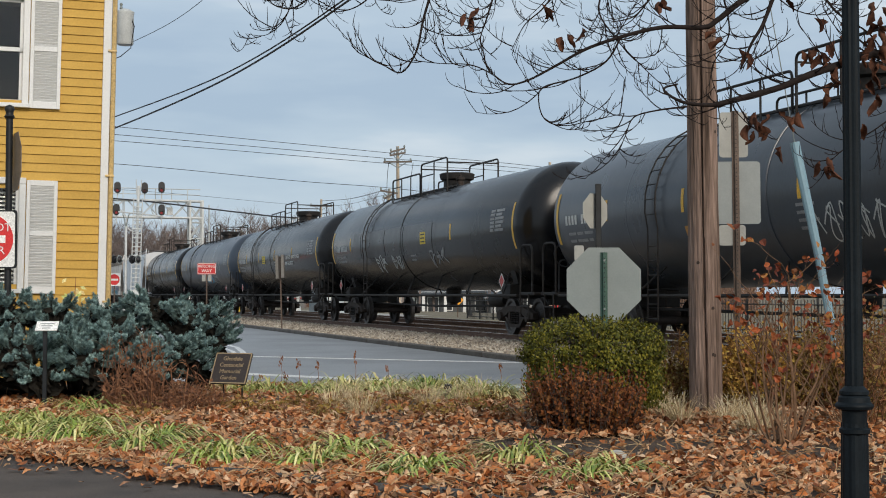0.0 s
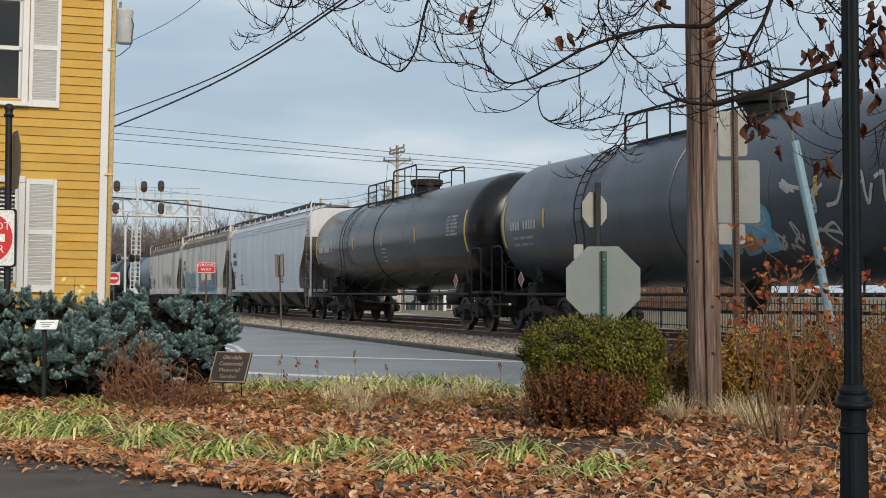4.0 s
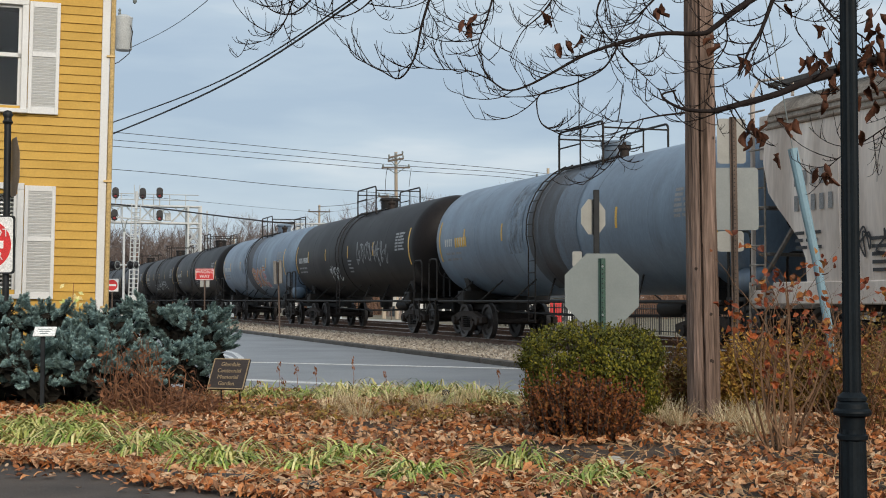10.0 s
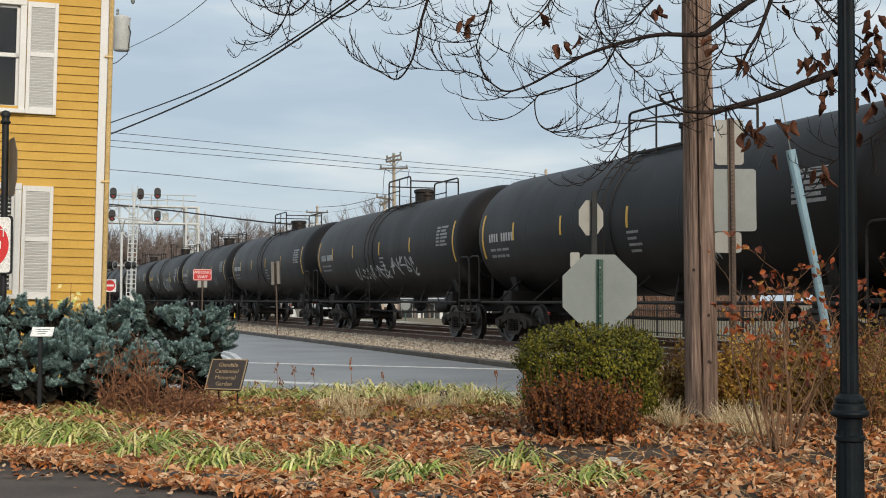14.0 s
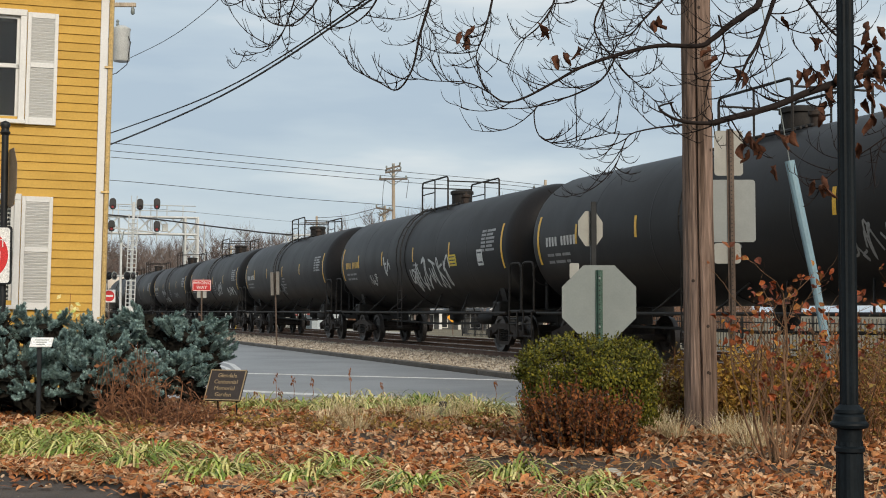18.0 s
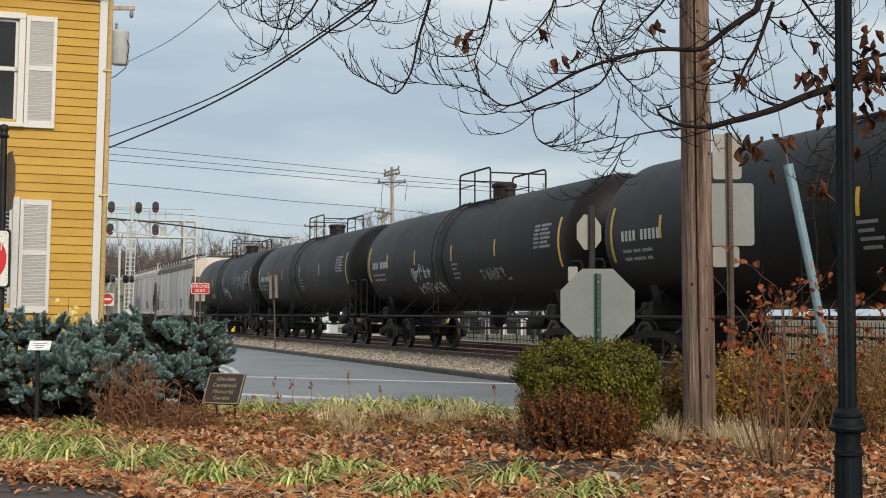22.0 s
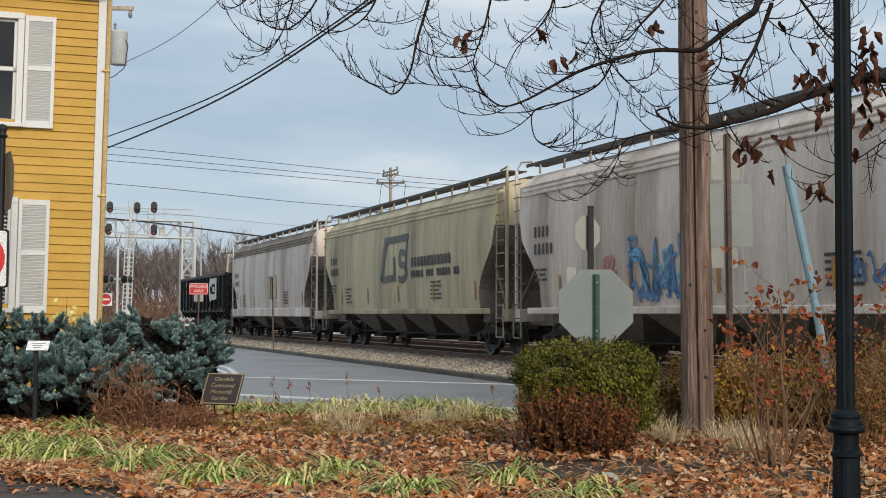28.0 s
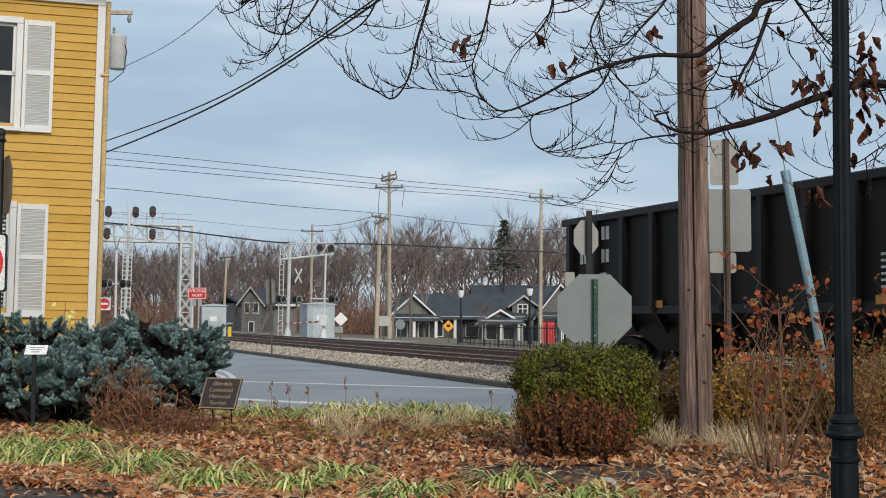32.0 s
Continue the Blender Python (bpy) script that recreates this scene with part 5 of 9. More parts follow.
# dark run-down streaks from the hatch over the belt of the blue cars
STREAK = surface("dark_spill_stain", (0.042, 0.04, 0.043), 0.55, dark=(0.10, 0.12, 0.145), amount=0.9, scale=1.6, squash=0.35, bump=0)
THIN_STAIN = surface("thin_oil_film_on_blue_paint", (0.115, 0.145, 0.185), 0.5, dark=(0.16, 0.225, 0.30), amount=0.8, scale=1.2, squash=0.3, streak=(0.06, 0.056, 0.06), streaks=0.8, run=(2.4, 2.4, 0.3), bump=0)
CHIPPED = surface("chipped_blue_paint", (0.16, 0.225, 0.30), 0.5, dark=(0.05, 0.055, 0.065), amount=1.0, scale=5, squash=0.6, streak=(0.34, 0.40, 0.46), streaks=0.7, run=(5, 5, 3), bump=0)
for car in (car_i, car_k):
    part("spill_stain", shell_patch(Geo(), 1.5, 2.62, -1.0, 0.55, -62, 88, 60, 0.008), STREAK, car, "dark spill stain below the hatch")
    part("spill_stain", shell_patch(Geo(), 1.5, 2.62, 0.55, 1.7, -40, 80, 50, 0.007), THIN_STAIN, car, "thin brown film of spilled oil")
    part("chipped_paint", shell_patch(Geo(), 1.5, 2.62, -2.3, -1.35, -20, 50, 30, 0.008), CHIPPED, car, "band of chipped and flaking paint")
    for ch in car.children:
        if ch.name.startswith("belt"):
            repaint(ch, STREAK)


def motions():
    """The whole train rolls by at one speed."""
    turn = pose(0, 0, 0, 0, 0, TRACK_TURN)
    for car, u in TRAIN:
        walk(car, [(t, Matrix.Translation(by_track(u + SPEED * t, TRACK_LAT, RAIL_TOP)) @ turn) for t in (0, 8, 16, 24, 32)])


# ---- yellow clapboard house ----
CLAP = surface("yellow_clapboard_paint", (0.53, 0.32, 0.055), 0.6, spec=0.3, dark=(0.43, 0.255, 0.044), amount=0.6, scale=1.2, grain=35, bump=0.08, grainy=0.06, rand=0.05)
WHITE_TRIM = surface("white_trim_paint", (0.66, 0.67, 0.665), 0.5, dark=(0.60, 0.60, 0.57), amount=0.5, scale=2, grain=40, bump=0.05, grainy=0.05, rand=0.03)
TAN_PAINT = surface("tan_downspout_paint", (0.60, 0.42, 0.17), 0.45, amount=0.4, scale=2, grain=40, bump=0.05)
SHINGLE = surface("grey_asphalt_shingle", (0.10, 0.10, 0.105), 0.9, amount=0.5, scale=1.5, grain=30, bump=0.5)
INSIDE = surface("dim_room_plaster", (0.10, 0.095, 0.09), 0.9, amount=0.3, bump=0)
BLIND = surface("grey_blind_slats", (0.42, 0.43, 0.42), 0.6, amount=0.3, bump=0.02)
GLASS = bpy.data.materials.new("window_glass")
GLASS.use_nodes = True
_b = GLASS.node_tree.nodes["Principled BSDF"]
_b.inputs["Base Color"].default_value = (0.9, 0.93, 0.92, 1)
_b.inputs["Roughness"].default_value = 0.02
_b.inputs["Transmission Weight"].default_value = 1.0
_b.inputs["IOR"].default_value = 1.4

HOUSE_AT = pose(-4.86, 19.5, 0.0, 0, 0.9, 15.0)
house = thing("yellow_house", "yellow clapboard house with white trim and shutters", "house", HOUSE_AT)
# openings in the front: left, right, sill, head (house metres; x runs left from the corner)
OPEN = [(-2.1, -1.2, 1.36, 2.84), (-2.1, -1.2, 3.98, 5.46), (-4.6, -3.7, 1.36, 2.84), (-4.6, -3.7, 3.98, 5.46)]
EAVE = 5.82


def strips(z0, z1):
    """Stretches of the front between openings at a height."""
    cuts = sorted((a, b) for a, b, lo, hi in OPEN if lo < (z0 + z1) / 2 < hi)
    x, out = -5.6, []
    for a, b in cuts:
        out.append((x, a))
        x = b
    out.append((x, -0.1))
    return out


g = Geo()
levels = [0, 1.36, 2.84, 3.98, 5.46, EAVE + 0.2]
for z0, z1 in zip(levels, levels[1:]):
    for a, b in strips(z0, z1):
        g.box((a + b) / 2, 0.1, (z0 + z1) / 2, b - a, 0.16, z1 - z0, 0.0)
wall = part("front_wall", g, CLAP, house)
tagged(wall, kind="")
pitch_c = 0.124
for i in range(47):
    z0 = 0.05 + i * pitch_c
    for a, b in strips(z0, z0 + pitch_c):
        c = Geo().prism([(0.016, z0 + pitch_c + 0.012), (-0.006, z0), (0.016, z0)], "x", a, b)
        part("clapboard", c, CLAP, wall)
for x in (-0.08, -5.5):
    part("side_wall", Geo().box(x, 4.0, 3.0, 0.16, 7.8, 6.0, 0.0), CLAP, house)
part("rear_wall", Geo().box(-2.8, 7.9, 3.0, 5.4, 0.16, 6.0, 0.0), CLAP, house)
part("room_back", Geo().box(-2.8, 3.0, 3.0, 5.2, 0.1, 5.9, 0.0), INSIDE, house)
part("upper_floor", Geo().box(-2.8, 1.6, 3.3, 5.2, 2.7, 0.2, 0.0), INSIDE, house)
part("corner_board", Geo().box(-0.045, -0.012, 2.95, 0.11, 0.05, 5.9, 0.006), WHITE_TRIM, house)
g = Geo().tube([(0.05, -0.02, 0.1), (0.05, -0.02, EAVE + 0.05)], 0.036, 8)
ds = part("downspout", g, TAN_PAINT, house, "tan metal downspout")
for z in (1.2, 3.0, 4.8):
    part("strap", Geo().box(0.03, -0.02, z, 0.12, 0.09, 0.03, 0.004), TAN_PAINT, ds)
part("frieze_board", Geo().box(-2.8, -0.02, EAVE + 0.1, 5.6, 0.06, 0.22, 0.006), WHITE_TRIM, house)
part("soffit", Geo().box(-2.85, -0.16, EAVE + 0.24, 5.9, 0.5, 0.05, 0.006), WHITE_TRIM, house)
part("gutter", Geo().prism([(-0.42, EAVE + 0.26), (-0.5, EAVE + 0.4), (-0.38, EAVE + 0.4), (-0.36, EAVE + 0.26)], "x", -5.8, 0.12), WHITE_TRIM, house)
part("roof", Geo().prism([(-0.46, EAVE + 0.36), (4.0, EAVE + 3.1), (8.3, EAVE + 0.36), (8.3, EAVE + 0.26), (4.0, EAVE + 2.95), (-0.4, EAVE + 0.28)], "x", -5.8, 0.12), SHINGLE, house)
for x in (-5.45, -0.1):
    part("gable", Geo().prism([(0.05, EAVE + 0.2), (7.9, EAVE + 0.2), (4.0, EAVE + 2.8)], "x", x - 0.05, x + 0.05), CLAP, house)


def shutter_geo(w, h):
    g = Geo()
    g.box(-w / 2 + 0.025, 0, h / 2, 0.05, 0.035, h, 0.004).box(w / 2 - 0.025, 0, h / 2, 0.05, 0.035, h, 0.004)
    for z, hh in ((0.05, 0.1), (h * 0.53, 0.07), (h - 0.04, 0.08)):
        g.box(0, 0, z, w - 0.1, 0.035, hh, 0.004)
    return g


slat_me = Geo().box(0, 0, 0, 0.33, 0.034, 0.008, 0.002, Euler((radians(-60), 0, 0)).to_matrix()).mesh("slat", WHITE_TRIM)
for k, (a, b, lo, hi) in enumerate(OPEN):
    win = part("window_frame", Geo().box((a + b) / 2, -0.02, hi + 0.045, b - a + 0.18, 0.06, 0.09, 0.006).box((a + b) / 2, -0.035, lo - 0.03, b - a + 0.22, 0.1, 0.06, 0.006)
               .box(a - 0.045, -0.02, (lo + hi) / 2, 0.09, 0.05, hi - lo, 0.006).box(b + 0.045, -0.02, (lo + hi) / 2, 0.09, 0.05, hi - lo, 0.006), WHITE_TRIM, house, "white window casing")
    mid = (lo + hi) / 2 + 0.02
    for j, (z0, z1, y) in enumerate(((lo, mid + 0.02, 0.06), (mid - 0.02, hi, 0.03))):
        s = Geo().box((a + b) / 2, y, z0 + 0.03, b - a, 0.03, 0.06, 0.004).box((a + b) / 2, y, z1 - 0.02, b - a, 0.03, 0.04, 0.004)
        s.box(a + 0.025, y, (z0 + z1) / 2, 0.05, 0.03, z1 - z0, 0.004).box(b - 0.025, y, (z0 + z1) / 2, 0.05, 0.03, z1 - z0, 0.004)
        part("sash", s, WHITE_TRIM, win)
        pane = part("pane", Geo().box((a + b) / 2, y, (z0 + z1) / 2, b - a - 0.1, 0.004, z1 - z0 - 0.08, 0.0), GLASS, win)
        pane.visible_shadow = False
    if lo < 2:
        for j in range(24):
            part("blind_slat", Geo().box((a + b) / 2, 0.13, lo + 0.04 + j * 0.06, b - a - 0.06, 0.03, 0.006, 0.0, Euler((radians(48), 0, 0)).to_matrix()), BLIND, win)
    for x in (a - 0.31, b + 0.31):
        if x < -5.2:
            continue
        sh = part("shutter", shutter_geo(0.42, hi - lo + 0.12), WHITE_TRIM, house, "white louvred shutter", at=pose(x, -0.035, lo - 0.06))
        h = hi - lo + 0.12
        part("backing", Geo().box(0, 0.019, h / 2, 0.34, 0.006, h - 0.1, 0.0), WHITE_TRIM, sh)
        for j in range(38):
            z = 0.12 + j * (h - 0.22) / 37
            if abs(z - h * 0.53) > 0.045:
                part("slat", slat_me, None, sh, at=pose(0, 0, z))

# ---- street furniture near the garden ----
GALV = surface("galvanised_sign_back", (0.222, 0.25, 0.243), 0.55, dark=(0.175, 0.20, 0.192), amount=0.5, scale=3, grain=50, bump=0.03, grainy=0.04, metal=0.15)
PALE_BACK = surface("pale_aluminium_sign_back", (0.265, 0.29, 0.285), 0.5, amount=0.25, scale=3, grain=50, bump=0.03, grainy=0.04)
CREAM_BACK = surface("weathered_cream_sign_back", (0.36, 0.36, 0.33), 0.5, amount=0.3, scale=3, grain=50, bump=0.03, grainy=0.04)
DULL_BACK = surface("dull_grey_brown_sign_back", (0.17, 0.16, 0.145), 0.6, amount=0.4, scale=4, bump=0.03)
CROSSARM = surface("dark_weathered_crossarm", (0.15, 0.125, 0.105), 0.85, amount=0.5, scale=4, grain=40, bump=0.2)
GREEN_POST = surface("green_channel_post", (0.036, 0.10, 0.072), 0.5, amount=0.5, scale=5, grain=50, bump=0.1)
BROWN_POST = surface("rusty_brown_channel_post", (0.11, 0.075, 0.055), 0.7, amount=0.6, scale=5, grain=50, bump=0.15)
BLACK_PAINT = surface("black_painted_iron", (0.010, 0.0115, 0.013), 0.5, spec=0.3, dark=(0.03, 0.035, 0.04), amount=0.4, scale=4, grain=60, bump=0.05, rand=0.05)
LAMP_PAINT = surface("blue_black_lamp_paint", (0.0045, 0.0075, 0.010), 0.6, spec=0.16, dark=(0.012, 0.018, 0.023), amount=0.5, scale=5, grain=60, bump=0.1, rand=0.02)
SIGN_RED = surface("sign_red_sheeting", (0.56, 0.03, 0.03), 0.4, amount=0.2, scale=3, bump=0)
SIGN_WHITE = surface("sign_white_sheeting", (0.75, 0.75, 0.73), 0.4, amount=0.2, scale=3, bump=0)
SIGN_BROWN = surface("brown_sign_back", (0.19, 0.155, 0.125), 0.5, amount=0.3, scale=4, bump=0.05)
POLE_WOOD = surface("weathered_pole_wood", (0.235, 0.165, 0.132), 0.85, spec=0.2, streak=(0.065, 0.044, 0.033), streaks=0.85, run=(38, 38, 1.6), dark=(0.075, 0.05, 0.037), amount=1.0, scale=9, squash=0.06, grain=45, bump=0.9, depth=0.02, grainy=0.4, rand=0.1)
OLD_POLE = surface("sun_bleached_pole_wood", (0.43, 0.36, 0.28), 0.85, dark=(0.22, 0.18, 0.135), amount=0.7, scale=3, squash=0.08, grain=30, bump=0.3, rand=0.15)
GUARD = surface("pale_blue_plastic_guard", (0.22, 0.35, 0.42), 0.4, amount=0.35, scale=2, grain=40, bump=0.02, grainy=0.05)
BRONZE = surface("dark_bronze_plate", (0.036, 0.027, 0.024), 0.7, metal=0.0, amount=0.4, scale=6, bump=0.05)
GOLD = surface("raised_gold_letters", (0.34, 0.25, 0.14), 0.5, metal=0.0, amount=0.2, bump=0)
WIRE = surface("black_cable_sheath", (0.03, 0.03, 0.033), 0.6, amount=0.2, bump=0)


def octagon(w):
    a = w / 2 / math.cos(math.pi / 8)
    return [(a * math.cos(math.pi / 8 + k * math.pi / 4), a * math.sin(math.pi / 8 + k * math.pi / 4)) for k in range(8)]


def rounded(w, h, r=0.04):
    out = []
    for cx, cy, a0 in ((w / 2 - r, h / 2 - r, 0), (-w / 2 + r, h / 2 - r, 90), (-w / 2 + r, -h / 2 + r, 180), (w / 2 - r, -h / 2 + r, 270)):
        out += [(cx + r * math.cos(radians(a0 + d)), cy + r * math.sin(radians(a0 + d))) for d in (0, 30, 60, 90)]
    return out


def channel_post(parent, z0, z1, mat, w=0.075, at=None):
    """A folded channel post with its row of holes, open side to the back."""
    g = Geo().prism([(-w / 2, 0.0), (-w / 2, 0.008), (-w * 0.28, 0.008), (-w * 0.2, -0.03), (w * 0.2, -0.03), (w * 0.28, 0.008), (w / 2, 0.008), (w / 2, 0.0), (w * 0.24, 0.0), (w * 0.16, -0.038), (-w * 0.16, -0.038), (-w * 0.24, 0.0)], "z", z0, z1)
    post = part("post", g, mat, parent, at=at)
    hole = shared("post_hole", lambda: Geo().turned([(-0.001, 0.008), (0.001, 0.008)], (0, 0, 0), "y", 8), BLACK_PAINT)
    for i in range(int((z1 - z0) / 0.05)):
        part("hole", hole, None, post, at=pose(0, -0.039, z0 + 0.03 + i * 0.05))
    return post


stop = thing("stop_sign", "back of an octagonal stop sign on a green post", "road sign", pose(1.70, 14.4, 0))
part("plate", Geo().prism([(x, z + 1.405) for x, z in octagon(0.785)], "y", 0.012, 0.016), GALV, stop, "dull galvanised octagonal plate")
channel_post(stop, 0.0, 1.745, GREEN_POST)
for z in (1.15, 1.66):
    part("bolt", Geo().turned([(-0.045, 0.0), (-0.045, 0.012), (0.0, 0.012)], (0.0, 0, z), "y", 8), GALV, stop)
part("second_plate", Geo().prism([(x - 0.26, z + 1.74) for x, z in rounded(0.1, 0.16, 0.015)], "y", 0.02, 0.024), CREAM_BACK, stop, "corner of a small pale plate")

far_stop = thing("stop_sign", "small octagonal sign turned sideways on a black post", "road sign", pose(2.69, 23.6, 0))
part("plate", Geo().prism([(x, z + 2.75) for x, z in octagon(0.61)], "y", 0.07, 0.075), CREAM_BACK, far_stop, at=pose(0, 0, 0, 0, 0, 40))
part("post", Geo().box(0.0, 0, 1.61, 0.1, 0.1, 3.22, 0.01), BLACK_PAINT, far_stop)

signs = thing("road_sign", "three blank sign backs on a rusty brown post", "road sign", pose(3.57, 16.5, 0, 0, -0.4, 0))
channel_post(signs, 0.0, 3.53, BROWN_POST, 0.085)
for cx, cz, w, h, m in ((-0.02, 3.24, 0.35, 0.55, CREAM_BACK), (0.02, 2.535, 0.56, 0.76, PALE_BACK), (-0.05, 2.02, 0.33, 0.25, CREAM_BACK)):
    part("plate", Geo().prism([(cx + x, cz + z) for x, z in rounded(w, h)], "y", 0.012, 0.016), m, signs)

# utility pole with its guy
pole = thing("utility_pole", "weathered brown wooden utility pole with a long check", "utility pole", pose(2.78, 14.43, 0, 0, -0.5, 0))
g = Geo()
rows = []
for i in range(100):
    z = -0.2 + i * 0.1
    ring = []
    for k in range(121):
        t = 2 * math.pi * k / 120
        r = 0.168 - 0.004 * z + 0.006 * noise.noise(Vector((math.cos(t) * 2, math.sin(t) * 2, z * 0.7))) + 0.0075 * noise.noise(Vector((math.cos(t) * 9, math.sin(t) * 9, z * 0.8))) + 0.007 * noise.noise(Vector((math.cos(t) * 22, math.sin(t) * 22, z * 1.6)))
        if abs(math.degrees(t) - 263 + 7 * math.sin(z * 0.55)) < 4:
            r -= 0.05
        ring.append((r * math.cos(t), r * math.sin(t), z))
    rows.append(ring)
part("shaft", g.sheet(rows), POLE_WOOD, pole, smooth=70)
rng = random.Random(3)
knot_me = Geo().turned([(0, 0.0), (-0.004, 0.01), (-0.001, 0.018)], (0, 0, 0), "y", 10).mesh("knot", surface("dark_knot", (0.05, 0.033, 0.024), 0.9, bump=0.2))
for i in range(12):
    t = rng.uniform(200, 340)
    z = rng.uniform(0.3, 6)
    r = 0.169 - 0.004 * z
    part("knot", knot_me, None, pole, at=pose(r * math.cos(radians(t)), r * math.sin(radians(t)), z, 0, 0, t - 270))
guy = thing("guy_wire", "steel guy wire in a pale blue plastic guard", "guy wire")
a, b = Vector((3.88, 15.0, 2.98)), Vector((4.37, 15.05, 0.45))
top = Vector((2.70, 14.46, 9.0))
part("guard", Geo().tube([a, a.lerp(b, 0.5) + Vector((0.02, 0, 0)), b, b + (b - a) * 0.22], [0.056, 0.05, 0.045, 0.045], 10), GUARD, guy, "pale blue split plastic guard")
part("cable", Geo().tube([top, a, a.lerp(b, 0.1)], 0.006, 5), GALV, guy)

# black street lamp
lamp = thing("street_lamp", "blue-black fluted cast-iron street lamp post", "street lamp", pose(2.255, 7.5, 0))
n = 24
rows = []
for z in np.linspace(0.79, 3.9, 12):
    rows.append([((0.052 - 0.0015 * z - 0.004 * (k % 2)) * math.cos(2 * math.pi * k / n), (0.052 - 0.0015 * z - 0.004 * (k % 2)) * math.sin(2 * math.pi * k / n), z) for k in range(n + 1)])
part("shaft", Geo().sheet(rows), LAMP_PAINT, lamp)
part("collar", Geo().turned([(0.58, 0.066), (0.665, 0.068), (0.675, 0.098), (0.69, 0.104), (0.70, 0.101), (0.712, 0.088), (0.738, 0.084), (0.75, 0.072), (0.755, 0.079), (0.772, 0.079), (0.782, 0.068), (0.80, 0.05)], n=32), LAMP_PAINT, lamp, smooth=25)
part("base_ring", Geo().turned([(0.535, 0.07), (0.545, 0.083), (0.565, 0.083), (0.575, 0.07)], n=32), LAMP_PAINT, lamp, smooth=30)
rows = []
for z in (0.0, 0.04, 0.05, 0.3, 0.535, 0.60):
    r = 0.12 if z < 0.045 else 0.079 - 0.012 * z
    rows.append([((r - (0.006 if k % 3 == 0 and z > 0.045 else 0)) * math.cos(2 * math.pi * k / n), (r - (0.006 if k % 3 == 0 and z > 0.045 else 0)) * math.sin(2 * math.pi * k / n), z) for k in range(n + 1)])
part("base", Geo().sheet(rows), LAMP_PAINT, lamp)
part("cap", Geo().turned([(3.88, 0.05), (3.93, 0.06), (3.97, 0.03), (4.0, 0.0)], n=16), LAMP_PAINT, lamp, smooth=40)

# no-entry sign on a black post by the house
dne = thing("no_entry_sign", "red and white no-entry sign on a black post", "road sign", pose(-5.68, 17.8, 0))
part("post", Geo().tube([(0, 0, 0), (0, 0, 3.62)], 0.045, 12), BLACK_PAINT, dne, smooth=40)
part("finial", Geo().turned([(3.6, 0.05), (3.63, 0.07), (3.66, 0.05), (3.69, 0.05), (3.73, 0.068), (3.77, 0.05), (3.79, 0.0)], n=16), BLACK_PAINT, dne, smooth=50)
panel = part("plate", Geo().prism([(x - 0.24, z + 2.02) for x, z in rounded(0.76, 0.76)], "y", -0.075, -0.07), BLACK_PAINT, dne)
part("face", Geo().prism([(x - 0.24, z + 2.02) for x, z in rounded(0.70, 0.72)], "y", -0.079, -0.075), SIGN_WHITE, panel)
part("disc", Geo().turned([(-0.083, 0.0), (-0.083, 0.33), (-0.079, 0.33)], (-0.24, 0, 2.02), "y", 40), SIGN_RED, panel)
part("bar", Geo().box(-0.24, -0.0845, 2.02, 0.46, 0.003, 0.1, 0.0), SIGN_WHITE, panel)
lettering("word", "DO NOT", 0.15, SIGN_WHITE, panel, pose(-0.24, -0.085, 2.17, 90, 0, 0), 0.001)
lettering("word", "ENTER", 0.15, SIGN_WHITE, panel, pose(-0.24, -0.085, 1.87, 90, 0, 0), 0.001)
part("side_sign", Geo().prism([(x + 0.12, z + 3.03) for x, z in octagon(0.76)], "y", 0.06, 0.066), SIGN_BROWN, dne, "brown-backed octagonal sign turned sideways", at=pose(0, 0, 0, 0, 0, -62))

# memorial plaque and plant label
plaque = thing("garden_plaque", "dark bronze memorial garden plaque with gold letters", "plaque", pose(-2.40, 15.5, 0.0, 0, 0, -21))
lean = Matrix.Translation((0, 0, 0.46)) @ Euler((radians(-27), 0, 0)).to_matrix().to_4x4()
board = part("board", Geo().box(0, 0, 0, 0.46, 0.03, 0.38, 0.006), BRONZE, plaque, at=lean)
for x, z, w, h in ((0, 0.182, 0.46, 0.012), (0, -0.182, 0.46, 0.012), (-0.224, 0, 0.012, 0.38), (0.224, 0, 0.012, 0.38)):
    part("border", Geo().box(x, -0.017, z, w, 0.008, h, 0.001), GOLD, board)
for i, word in enumerate(("Glendale", "Centennial", "Memorial", "Garden")):
    lettering("word", word, 0.07, GOLD, board, pose(0, -0.018, 0.115 - 0.078 * i, 90, 0, 0), 0.002)
for x in (-0.12, 0.12):
    part("stake", Geo().tube([(x, 0.05, 0), (x, 0.02, 0.4)], 0.01, 6), BLACK_PAINT, plaque)
tag = thing("plant_label", "small white plant label on a black stake", "plant label", pose(-4.30, 14.76, 0))
card = part("card", Geo().box(0, 0, 0, 0.235, 0.012, 0.15, 0.003), SIGN_WHITE, tag, at=pose(0.02, 0.0, 0.96, -50, 0, 4))
for i in range(3):
    part("print_bar", Geo().box(0, -0.0075, 0.03 - 0.035 * i, 0.15 - 0.03 * i, 0.002, 0.012, 0), GALV, card)
part("stake", Geo().box(0, 0, 0.46, 0.045, 0.03, 0.94, 0.004), BLACK_PAINT, tag)
light = thing("path_light", "small dark-capped garden path light", "garden light", pose(*(0.06, 16.20, 0.00)))
part("stem", Geo().tube([(0, 0, 0), (0, 0, 0.19)], 0.035, 10), GALV, light, smooth=40)
part("cap", Geo().turned([(0.185, 0.045), (0.195, 0.05), (0.235, 0.045), (0.25, 0.0)], n=14), BLACK_PAINT, light, smooth=40)

